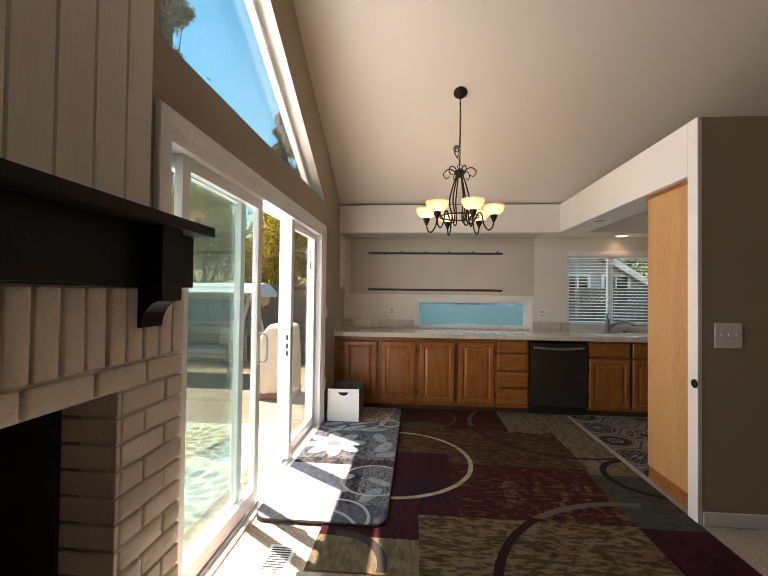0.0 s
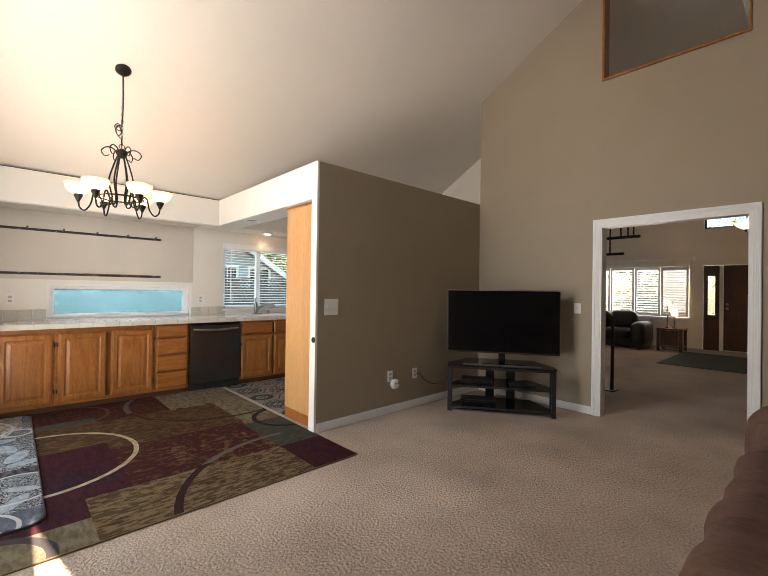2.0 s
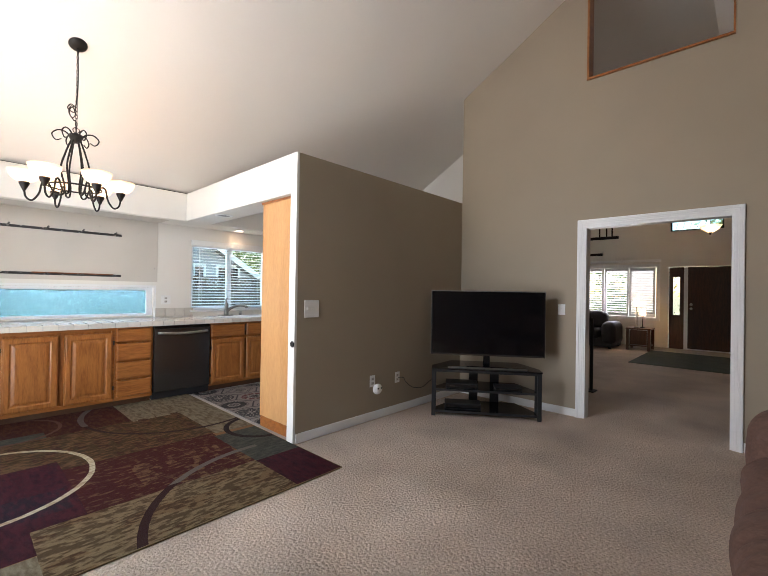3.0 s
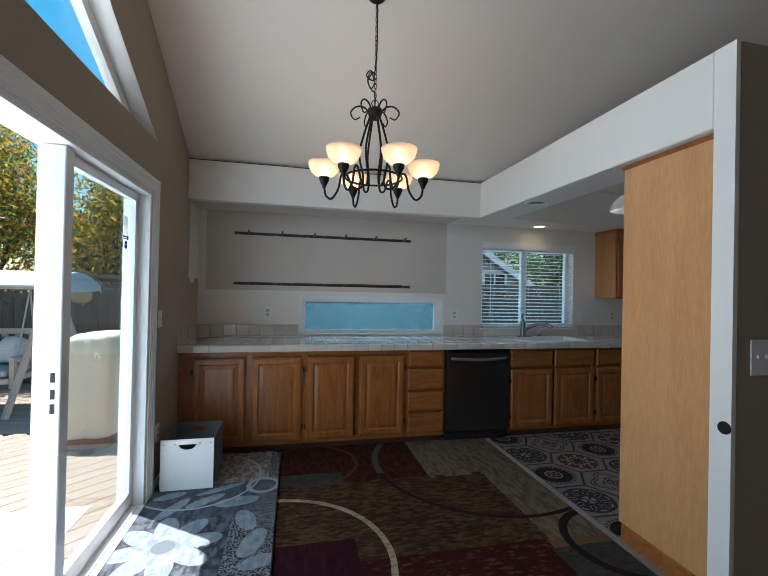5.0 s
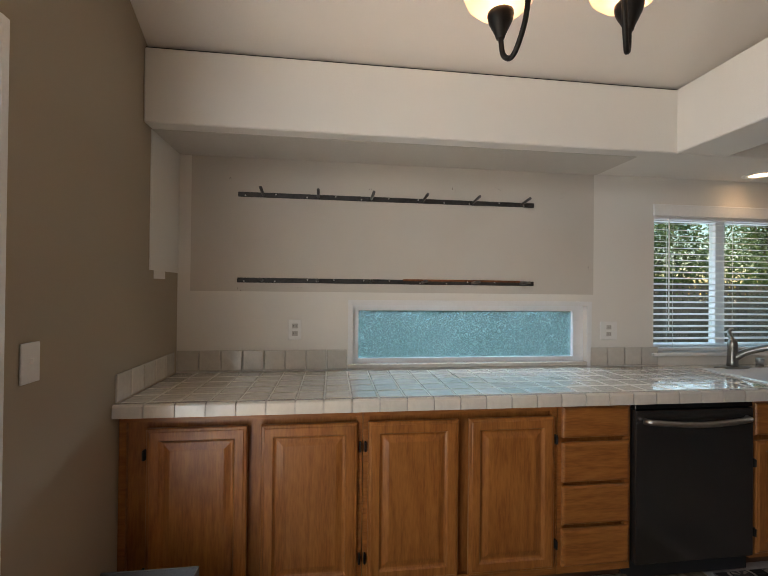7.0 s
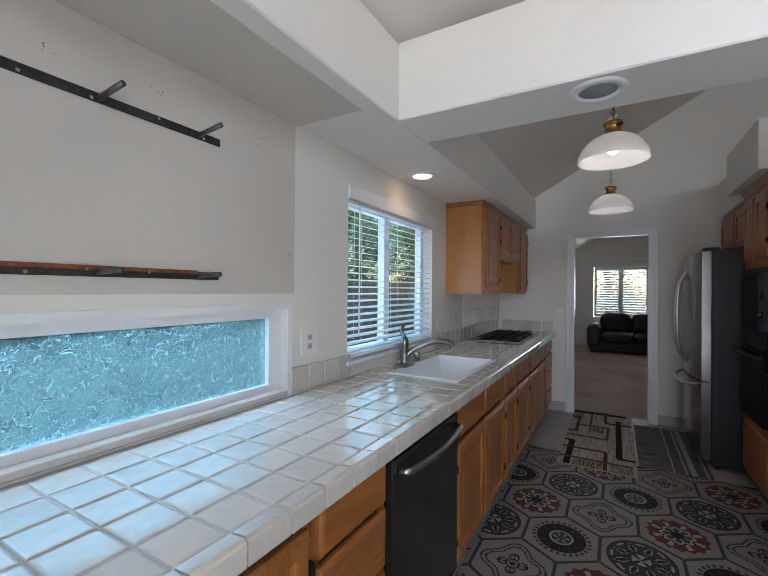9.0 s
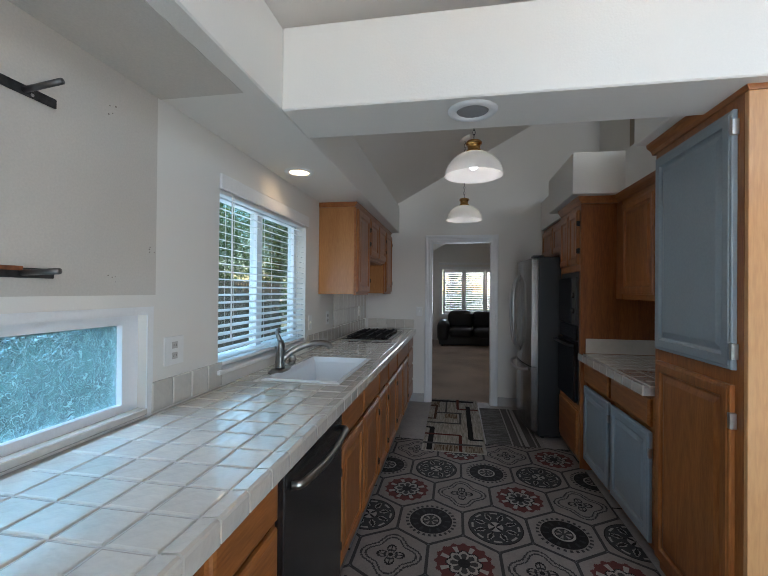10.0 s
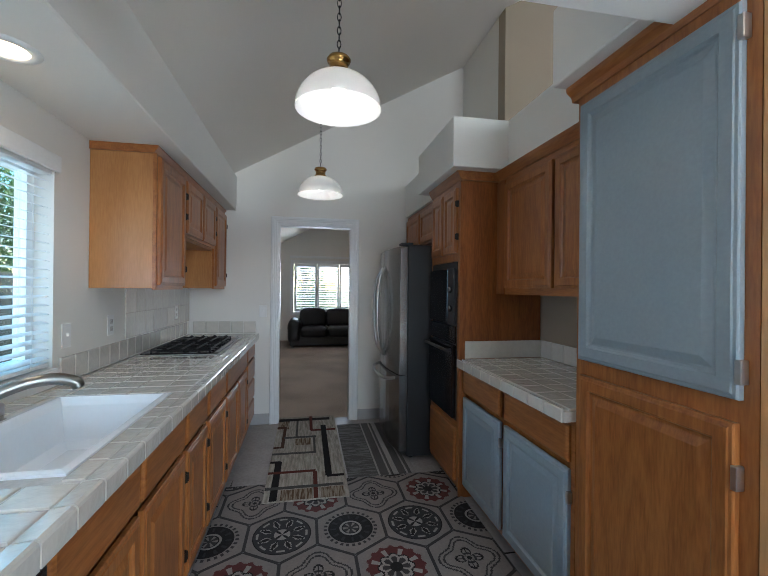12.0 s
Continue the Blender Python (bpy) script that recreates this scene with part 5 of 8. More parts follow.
CH = 1.09 / 14
for i in range(14):
    z0, z1 = i * CH, (i + 1) * CH
    if i % 2:
        rows = ((1.135, 1.345), (1.345, 1.45)), ((-0.09, 0.12), (-0.2, -0.09))
    else:
        rows = ((1.135, 1.24), (1.24, 1.45)), ((0.015, 0.12), (-0.2, 0.015))
    for side in rows:
        for y0, y1 in side:
            brick(y0, y1, z0, z1)
y = -0.2
while y < 1.449:
    brick(y, min(y + 0.206, 1.45), 1.09, 1.168)
    y += 0.20625
n = 22
for k in range(n):
    w = 1.65 / n
    brick(-0.2 + k * w, -0.2 + (k + 1) * w, 1.168, 1.404)
# bricks of the opening's cheek
for i in range(14):
    bm = bmesh.new()
    z0, z1 = i * CH, (i + 1) * CH
    box(bm, -1.05, FX - 0.004, 1.122, 1.1385, z0 + J / 2, z1 - J / 2, 0.004, 2)
    part("brick", bm, BRICK_PAINT, fp)
for b_ in ((-1.62, -1.60, 0.10, 1.16, 0.0, 1.12), (-1.60, -1.02, 0.08, 0.119, 0.0, 1.12), (-1.60, -1.0005, 1.1355, 1.17, 0.0, 1.12),
           (-1.60, -1.051, 1.112, 1.1235, 0.013, 1.09), (-1.60, -1.02, 0.12, 1.1355, 1.0905, 1.12), (-1.60, -0.90, 0.12, 1.1355, 0.001, 0.012)):
    part("firebox_panel", block(*b_), SOOT, fp, "sooty black firebox panel")
# black mantel: frieze, shelf, corbels
mt = part("mantel", block(XW + 0.002, FX + 0.012, -0.24, 1.482, 1.406, 1.598, 0.003), MANTEL, fp, "black painted mantel")
part("shelf", block(XW + 0.002, -0.775, -0.30, 1.486, 1.599, 1.636, 0.005, 2), MANTEL, mt)
bm = prism(bmesh.new(), [(FX + 0.0125, 1.405), (-0.79, 1.405), (-0.79, 1.598), (FX + 0.0125, 1.598)], "y", 1.19, 1.295)
part("block", bm, MANTEL, mt)
arc = [(-0.79 - 0.066 * math.sin(a), 1.276 + 0.085 * math.cos(a)) for a in [math.pi / 2 * k / 8 for k in range(9)]]
bm = prism(bmesh.new(), [(FX + 0.001, 1.404), (-0.79, 1.404), *arc, (FX + 0.001, 1.276)], "y", 1.19, 1.295)
part("corbel", bm, MANTEL, mt)
# board panelling of the chimney breast
for k in range(9):
    y1 = 1.402 - k * 0.132
    bm = bmesh.new()
    prism(bm, [(XW + 0.001, y1 - 0.1315), (XW + 0.012, y1 - 0.1315), (XW + 0.018, y1 - 0.126), (XW + 0.018, y1 - 0.006), (XW + 0.012, y1 - 0.0005), (XW + 0.001, y1 - 0.0005)], "z", 1.637, roof_z(max(y1, RIDGE)) - 0.02)
    part("board", bm, BOARD_PAINT, fp, "white painted vertical board")
# floor vent
v = thing("floor_vent", -0.70, 2.05, 0.0, "white slotted metal floor register in the carpet", "floor vent")
part("plate", block(-0.785, -0.635, 1.88, 2.19, 0.0005, 0.006, 0.002), TRIM, v)
for k in range(14):
    part("slot", block(-0.765, -0.655, 1.905 + k * 0.0195, 1.915 + k * 0.0195, 0.0062, 0.0072), SLOT, v)

# ---- node helpers for woven patterns ----
class Weave:
    """Small helper that builds masks from the object's x and y."""
    def __init__(self, name, base, at=(0, 0), rough=0.95):
        self.m = bpy.data.materials.new(name)
        self.m.use_nodes = True
        self.nt = self.m.node_tree
        self.b = self.nt.nodes["Principled BSDF"]
        self.b.inputs["Roughness"].default_value = rough
        self.b.inputs["Specular IOR Level"].default_value = 0.15
        tc = self.nt.nodes.new("ShaderNodeTexCoord")
        shift = self.nt.nodes.new("ShaderNodeVectorMath")
        shift.inputs[1].default_value = (*at, 0)
        self.nt.links.new(tc.outputs["Object"], shift.inputs[0])
        self.P = shift.outputs[0]
        sep = self.nt.nodes.new("ShaderNodeSeparateXYZ")
        self.nt.links.new(self.P, sep.inputs[0])
        self.x, self.y = sep.outputs[0], sep.outputs[1]
        self.n_warp = self.noise(9.0, 3)
        self.x = self.op("ADD", self.x, self.op("MULTIPLY", self.op("SUBTRACT", self.n_warp, 0.5), 0.012))
        self.col = self.rgb(base)

    def op(self, kind, a, b=None):
        n = self.nt.nodes.new("ShaderNodeMath")
        n.operation = kind
        for k, v in enumerate((a, b)):
            if v is None:
                continue
            if isinstance(v, (int, float)):
                n.inputs[k].default_value = v
            else:
                self.nt.links.new(v, n.inputs[k])
        return n.outputs[0]

    def rgb(self, c):
        n = self.nt.nodes.new("ShaderNodeRGB")
        n.outputs[0].default_value = (*c, 1)
        return n.outputs[0]

    def noise(self, scale, detail=3, stretch=(1, 1, 1)):
        mp = self.nt.nodes.new("ShaderNodeMapping")
        mp.inputs["Scale"].default_value = stretch
        self.nt.links.new(self.P, mp.inputs[0])
        n = self.nt.nodes.new("ShaderNodeTexNoise")
        n.inputs["Scale"].default_value, n.inputs["Detail"].default_value = scale, detail
        self.nt.links.new(mp.outputs[0], n.inputs["Vector"])
        return n.outputs["Fac"]

    def inside(self, v, a, b):
        return self.op("MULTIPLY", self.op("GREATER_THAN", v, a), self.op("LESS_THAN", v, b))

    def rect(self, x0, x1, y0, y1):
        return self.op("MULTIPLY", self.inside(self.x, x0, x1), self.inside(self.y, y0, y1))

    def ring(self, cx, cy, r, w, ex=1.0):
        dx = self.op("MULTIPLY", self.op("SUBTRACT", self.x, cx), ex)
        dy = self.op("SUBTRACT", self.y, cy)
        d = self.op("SQRT", self.op("ADD", self.op("MULTIPLY", dx, dx), self.op("MULTIPLY", dy, dy)))
        return self.inside(d, r - w / 2, r + w / 2)

    def ellipse(self, cx, cy, a, b, turn=0.0):
        c, s = math.cos(radians(turn)), math.sin(radians(turn))
        dx, dy = self.op("SUBTRACT", self.x, cx), self.op("SUBTRACT", self.y, cy)
        u = self.op("DIVIDE", self.op("ADD", self.op("MULTIPLY", dx, c), self.op("MULTIPLY", dy, s)), a)
        v = self.op("DIVIDE", self.op("SUBTRACT", self.op("MULTIPLY", dy, c), self.op("MULTIPLY", dx, s)), b)
        return self.op("LESS_THAN", self.op("ADD", self.op("MULTIPLY", u, u), self.op("MULTIPLY", v, v)), 1.0)

    def over(self, mask, color):
        n = self.nt.nodes.new("ShaderNodeMix")
        n.data_type = "RGBA"
        self.nt.links.new(mask, n.inputs["Factor"])
        self.nt.links.new(self.col, n.inputs["A"])
        if isinstance(color, tuple):
            n.inputs["B"].default_value = (*color, 1)
        else:
            self.nt.links.new(color, n.inputs["B"])
        self.col = n.outputs["Result"]

    def blend(self, noise_out, lo, hi, a, b):
        """Two yarn colours mottled by a noise."""
        r = self.nt.nodes.new("ShaderNodeValToRGB")
        r.color_ramp.elements[0].position, r.color_ramp.elements[0].color = lo, (*a, 1)
        r.color_ramp.elements[1].position, r.color_ramp.elements[1].color = hi, (*b, 1)
        self.nt.links.new(noise_out, r.inputs[0])
        return r.outputs[0]

    def done(self, bump=0.6, scale=240.0, gain=1.0):
        f = self.noise(420.0, 2)
        mr = self.nt.nodes.new("ShaderNodeMapRange")
        mr.inputs["From Min"].default_value, mr.inputs["From Max"].default_value = 0.3, 0.7
        mr.inputs["To Min"].default_value, mr.inputs["To Max"].default_value = 0.78 * gain, 1.22 * gain
        self.nt.links.new(f, mr.inputs["Value"])
        v = self.nt.nodes.new("ShaderNodeVectorMath")
        v.operation = "SCALE"
        self.nt.links.new(self.col, v.inputs[0])
        self.nt.links.new(mr.outputs[0], v.inputs["Scale"])
        self.nt.links.new(v.outputs[0], self.b.inputs["Base Color"])
        bp = self.nt.nodes.new("ShaderNodeBump")
        bp.inputs["Strength"].default_value, bp.inputs["Distance"].default_value = bump, 0.004
        self.nt.links.new(self.noise(scale, 2), bp.inputs["Height"])
        self.nt.links.new(bp.outputs[0], self.b.inputs["Normal"])
        return self.m


# large area rug: blocks of gold, burgundy, plum, teal and tan crossed by arcs
W = Weave("block_area_rug", (0.20, 0.105, 0.045), (0.62, 3.45))
mot = W.noise(44.0, 5, (0.40, 1, 1))
mot2 = W.noise(34.0, 5, (1, 0.35, 1))
gold = W.blend(mot, 0.44, 0.57, (0.0800, 0.0470, 0.0210), (0.2000, 0.1380, 0.0740))
brown = W.blend(mot, 0.44, 0.60, (0.0470, 0.0252, 0.0108), (0.1200, 0.0630, 0.0270))
tan = W.blend(mot2, 0.35, 0.6, (0.1150, 0.0840, 0.0480), (0.2100, 0.1700, 0.1120))
burg = W.blend(mot, 0.54, 0.66, (0.0500, 0.0075, 0.0070), (0.1150, 0.0580, 0.0280))
plum = W.blend(mot2, 0.35, 0.65, (0.0252, 0.0048, 0.0096), (0.0570, 0.0084, 0.0132))
ink = W.blend(mot2, 0.4, 0.6, (0.0180, 0.0096, 0.0156), (0.0450, 0.0096, 0.0168))
red = W.blend(mot2, 0.45, 0.62, (0.0430, 0.0080, 0.0068), (0.0700, 0.0240, 0.0105))
teal = W.blend(mot, 0.35, 0.65, (0.0360, 0.0408, 0.0330), (0.0720, 0.0720, 0.0570))
W.over(W.rect(-0.8, 1.8, 3.36, 4.30), brown)
W.over(W.rect(-0.8, 0.95, 4.24, 5.0), red)
W.over(W.rect(-0.8, 0.30, 4.24, 4.42), teal)
W.over(W.rect(0.95, 1.9, 4.20, 5.0), tan)
W.over(W.rect(1.38, 1.9, 3.34, 4.205), tan)
W.over(W.rect(0.27, 1.36, 2.56, 3.37), burg)
worn = W.noise(11.0, 4, (1.0, 0.30, 1))
W.over(W.op("MULTIPLY", W.op("GREATER_THAN", worn, 0.53), W.rect(0.62, 1.36, 2.56, 3.10)), W.blend(mot, 0.45, 0.56, (0.060, 0.017, 0.011), (0.135, 0.072, 0.032)))
W.over(W.op("MULTIPLY", W.op("GREATER_THAN", worn, 0.56), W.rect(-0.8, 1.38, 3.40, 4.24)), W.blend(mot, 0.45, 0.56, (0.045, 0.016, 0.010), (0.105, 0.050, 0.022)))
W.over(W.rect(-0.8, 0.28, 2.30, 3.57), plum)
W.over(W.rect(-0.8, 0.24, 2.72, 3.05), ink)
W.over(W.rect(1.34, 1.9, 2.55, 3.28), teal)
W.over(W.rect(1.34, 1.9, 1.9, 2.552), plum)
W.over(W.rect(0.025, 1.342, 1.9, 2.565), gold)
W.over(W.rect(-0.8, 0.025, 1.9, 2.295), tan)
rusty = W.noise(5.0, 4, (0.35, 1.0, 1))
W.over(W.op("MULTIPLY", W.op("GREATER_THAN", rusty, 0.54), W.rect(0.03, 1.34, 1.9, 2.56)), W.blend(mot, 0.46, 0.56, (0.066, 0.032, 0.014), (0.165, 0.100, 0.048)))
W.over(W.op("MULTIPLY", W.ring(-0.20, 3.41, 0.655, 0.036), W.rect(-0.8, 0.6, 2.5, 4.2)), W.blend(mot, 0.4, 0.55, (0.33, 0.25, 0.15), (0.50, 0.42, 0.28)))
lower = W.ring(1.42, 1.80, 1.035, 0.05)
W.over(W.op("MULTIPLY", lower, W.rect(0.3, 1.7, 1.9, 2.60)), (0.028, 0.008, 0.008))
W.over(W.op("MULTIPLY", lower, W.rect(0.3, 1.5, 2.60, 3.2)), (0.115, 0.10, 0.085))
W.over(W.op("MULTIPLY", W.ring(1.46, 4.46, 0.87, 0.034), W.rect(0.3, 1.9, 3.4, 4.35)), (0.030, 0.012, 0.012))
W.over(W.op("MULTIPLY", W.ring(1.46, 4.46, 0.87, 0.05), W.rect(0.3, 1.0, 4.35, 5.0)), (0.10, 0.085, 0.075))
W.over(W.op("MULTIPLY", W.ring(1.80, 3.27, 0.32, 0.05, 1.0), W.rect(1.40, 1.9, 2.9, 3.7)), (0.022, 0.012, 0.012))
W.over(W.op("MULTIPLY", W.ring(-0.42, 2.06, 0.26, 0.055), W.rect(-0.45, 0.1, 1.9, 2.5)), (0.05, 0.042, 0.042))
W.over(W.op("MULTIPLY", W.ring(0.08, 4.60, 0.36, 0.03), W.rect(-0.6, 0.5, 4.1, 5.0)), (0.10, 0.05, 0.035))
RUG = W.done(gain=0.78)
rug = thing("area_rug", 0.62, 3.45, 0.0, "large area rug in burgundy, gold and brown blocks", "rug")
part("woven_field", block(-0.55, 1.735, 2.012, 4.945, 0.0005, 0.011, 0.004, 2), RUG, rug)
bm = bmesh.new()
for a, b in (((-0.55, 2.010), (1.738, 2.010)), ((1.738, 2.010), (1.738, 4.945))):
    tube(bm, [(*a, 0.006), (*b, 0.006)], 0.0055, 6)
part("binding", bm, material("rug_binding", (0.16, 0.11, 0.05), 0.9, var=0.1), rug)

# grey floral mat by the door
W = Weave("floral_door_mat", (0.13, 0.14, 0.165), (-0.58, 3.6))
spk = W.noise(120.0, 3)
spk2 = W.noise(34.0, 4, (1, 0.5, 1))
speck = W.blend(spk, 0.48, 0.53, (0.022, 0.022, 0.025), (0.34, 0.35, 0.36))
smoke = W.blend(spk2, 0.35, 0.65, (0.07, 0.08, 0.10), (0.15, 0.165, 0.20))
dusk = W.blend(spk2, 0.40, 0.60, (0.02, 0.02, 0.024), (0.10, 0.09, 0.09))
cream = W.blend(spk2, 0.45, 0.55, (0.24, 0.20, 0.16), (0.42, 0.39, 0.34))
W.over(W.rect(-1.1, 0.0, 2.3, 2.62), smoke)
W.over(W.rect(-1.1, 0.0, 2.62, 3.20), speck)
W.over(W.rect(-0.62, -0.40, 2.62, 3.25), dusk)
W.over(W.rect(-1.1, 0.0, 3.20, 3.33), dusk)
W.over(W.rect(-1.1, -0.42, 3.33, 3.95), W.blend(spk2, 0.40, 0.60, (0.05, 0.055, 0.065), (0.17, 0.18, 0.20)))
W.over(W.rect(-0.42, 0.0, 3.33, 4.30), speck)
W.over(W.rect(-1.1, -0.30, 3.93, 4.35), smoke)
# paler ground in the sun patch by the door: sunlight put into the colour
W.over(W.rect(-1.1, -0.50, 2.3, 3.22), W.blend(spk2, 0.35, 0.65, (0.26, 0.28, 0.31), (0.42, 0.44, 0.47)))
W.over(W.rect(-1.1, 0.0, 4.35, 5.0), cream)
W.over(W.rect(-0.24, 0.0, 4.40, 5.0), speck)
pale = W.blend(spk2, 0.35, 0.65, (0.25, 0.295, 0.33), (0.40, 0.44, 0.47))
for k in range(8):
    a = radians(45 * k + 10)
    W.over(W.ellipse(-0.74 + 0.17 * math.cos(a), 3.66 + 0.17 * math.sin(a), 0.125, 0.062, math.degrees(a)), pale)
W.over(W.ellipse(-0.74, 3.66, 0.06, 0.06), (0.20, 0.22, 0.24))
for k in range(7):
    a = radians(51 * k + 25)
    W.over(W.ellipse(-0.70 + 0.16 * math.cos(a), 2.92 + 0.16 * math.sin(a), 0.11, 0.055, math.degrees(a)), pale)
for k, (cx, cy, a, b, t) in enumerate(((-0.30, 2.75, 0.12, 0.045, 60), (-0.26, 2.95, 0.10, 0.04, -30), (-0.28, 3.62, 0.13, 0.06, 70), (-0.34, 3.85, 0.12, 0.055, 110), (-0.24, 3.45, 0.10, 0.05, 20), (-0.42, 4.08, 0.14, 0.06, 10), (-0.62, 4.12, 0.13, 0.04, 35), (-0.80, 4.05, 0.14, 0.04, 60), (-0.86, 4.22, 0.10, 0.04, 20), (-0.55, 4.27, 0.16, 0.03, 25))):
    W.over(W.ellipse(cx, cy, a, b, t), pale)
for (cx, cy, r, w) in ((-0.50, 2.45, 0.22, 0.022), (-0.62, 2.25, 0.30, 0.022), (-0.30, 2.98, 0.24, 0.02), (-0.72, 4.45, 0.42, 0.018), (-0.27, 4.28, 0.10, 0.03)):
    W.over(W.ring(cx, cy, r, w), (0.50, 0.50, 0.50))
MAT = W.done(0.5, 200, 0.72)
dm = thing("door_mat", -0.58, 3.6, 0.012, "grey floral anti-fatigue mat with black edge", "mat")


def rounded_rect(x0, x1, y0, y1, r, n=6):
    pts = []
    for cx, cy, a0 in ((x1 - r, y0 + r, -90), (x1 - r, y1 - r, 0), (x0 + r, y1 - r, 90), (x0 + r, y0 + r, 180)):
        for k in range(n + 1):
            a = radians(a0 + 90 * k / n)
            pts.append((cx + r * math.cos(a), cy + r * math.sin(a)))
    return pts


part("edge", prism(bmesh.new(), rounded_rect(-0.985, -0.165, 2.395, 4.885, 0.09), "z", 0.0115, 0.022), BLACK_SATIN, dm, "black mat edge")
part("top", prism(bmesh.new(), rounded_rect(-0.978, -0.172, 2.402, 4.878, 0.085), "z", 0.0221, 0.026), MAT, dm)

# kitchen mat with hexagons and medallions: one flat sheet, each cell a ring of coloured fields
HC = [material("mat_" + n, c, 0.6, var=0.08, scale=8, fine=90, bump=0.15, bump_scale=150, spec=0.2) for n, c in (("ground", (0.235, 0.205, 0.185)), ("grey", (0.040, 0.036, 0.036)), ("black", (0.008, 0.007, 0.007)), ("red", (0.105, 0.024, 0.021)), ("pale", (0.31, 0.285, 0.255)), ("slate", (0.030, 0.029, 0.031)))]


def field(kind, a, r):
    """Colour of a medallion at angle a (turns of 1) and radius r (0..1)."""
    saw = lambda n: abs((a * n) % 1.0 - 0.5) * 2
    if kind == 0:                       # black sun with a toothed rim
        if r > 0.80: return 0
        if r > 0.70: return 1 if saw(28) > 0.45 else 0
        if r > 0.66: return 0
        if r > 0.34: return 5 if 0.42 < r < 0.60 and saw(12) > 0.72 else 2
        if r > 0.27: return 4
        if r > 0.22: return 2
        return 1 if saw(6) > 0.4 or r < 0.07 else 0
    if kind == 1:                       # eight-petalled star in a dark disc
        if r > 0.82: return 0
        if r > 0.79: return 2
        if r > 0.24:
            w = 1 - abs((r - 0.48) / 0.25)
            p = saw(8)
            if p < 0.34 * w: return 2
            if p < 0.58 * w: return 4
            if r > 0.60 and saw(8) > 0.62: return 4 if 0.66 < r < 0.74 else 1
            return 5
        return 2 if saw(4) < 0.5 * (1 - r / 0.26) + 0.12 else 4
    if kind == 2:                       # red wreath round a scalloped flower
        rim = 0.76 + 0.03 * math.cos(a * 32 * math.pi)
        if r > rim: return 0
        if r > rim - 0.03: return 3
        scallop = 0.42 + 0.04 * math.cos(a * 16 * math.pi)
        if r > scallop + 0.05:
            return 3 if saw(8) > 0.30 or r > 0.66 else (4 if saw(16) > 0.5 else 1)
        if r > scallop: return 2
        if r > scallop - 0.08: return 4
        if r > 0.16: return 1 if saw(8) > 0.35 else 4
        return 2
    edge = 0.72 + 0.11 * math.cos(a * 8 * math.pi)      # nested quatrefoils
    for off in (0.0, 0.13):
        if abs(r - edge + off) < 0.028:
            return 1
    lobe = 0.40 * abs(math.cos(a * 4 * math.pi)) ** 0.6
    if 0.07 < r < lobe:
        return 2 if r > lobe - 0.07 or saw(8) > 0.9 else (5 if 0.14 < r < 0.20 else 0)
    return 2 if r <= 0.05 else 0


def hex_edge(a, R):
    """Distance from the middle of a hexagon (sides across y) to its rim at angle a."""
    t = a % (math.pi / 3) - math.pi / 6
    return R / math.cos(t)


bm = bmesh.new()
PITCH, STEP = 0.388, 0.368
SX = STEP / (PITCH * 0.866)
MX0, MX1, MY0, MY1 = 1.80, 4.02, 3.315, 4.90
for i in range(-1, 9):
    xc = 2.667 + (i - 2) * STEP
    for j in range(-1, 7):
        yc = 4.482 - (j - 1) * PITCH + (PITCH / 2 if i % 2 else 0)
        if xc < MX0 - 0.2 or xc > MX1 + 0.2 or yc < MY0 - 0.2 or yc > MY1 + 0.2:
            continue
        kind = ((0, 1) if i % 2 == 0 else (2, 3))[(j + i // 2) % 2]
        NA, NR = 112, 30
        centre = bm.verts.new((xc, yc, 0.0065))
        prev = None
        grid = []
        for q in range(1, NR + 2):
            ringv = []
            for k in range(NA):
                a = 2 * math.pi * k / NA
                R = hex_edge(a + math.pi / 2 + math.pi / 6, PITCH / 2)
                rr = R if q == NR + 1 else (R * 0.955 if q == NR else min(R * 0.93, PITCH / 2 * q / NR))
                ringv.append(bm.verts.new((min(max(xc + rr * math.cos(a) * SX, MX0), MX1), min(max(yc + rr * math.sin(a), MY0), MY1), 0.0065)))
            grid.append(ringv)
        for q in range(NR + 1):
            for k in range(NA):
                a, r = (k + 0.5) / NA, (q + 0.5) / NR
                mi = 1 if q == NR else (0 if q >= NR - 2 else field(kind, a, r))
                if q == 0:
                    vs = (centre, grid[0][k], grid[0][(k + 1) % NA])
                else:
                    vs = (grid[q - 1][k], grid[q - 1][(k + 1) % NA], grid[q][(k + 1) % NA], grid[q][k])
                pos = {(round(v.co.x, 5), round(v.co.y, 5)) for v in vs}
                if len(pos) < 3:
                    continue
                f = bm.faces.new(vs)
                f.material_index = mi
small = [f for f in bm.faces if f.calc_area() < 1e-8]
bmesh.ops.delete(bm, geom=small, context="FACES")
me = bpy.data.meshes.new("print")
bm.to_mesh(me)
bm.free()
for m_ in HC:
    me.materials.append(m_)
km = thing("kitchen_mat", 2.9, 4.16, 0.0, "long vinyl mat with grey, black and red medallions", "mat")
pr = new("print", me)
pr.parent, pr.location = km, -ORIGIN[km.name]
ORIGIN[pr.name] = ORIGIN[km.name]
part("backing", block(MX0 - 0.004, MX1 + 0.004, MY0 - 0.004, MY1 + 0.004, 0.0003, 0.006), material("mat_backing", (0.17, 0.165, 0.17), 0.6), km)

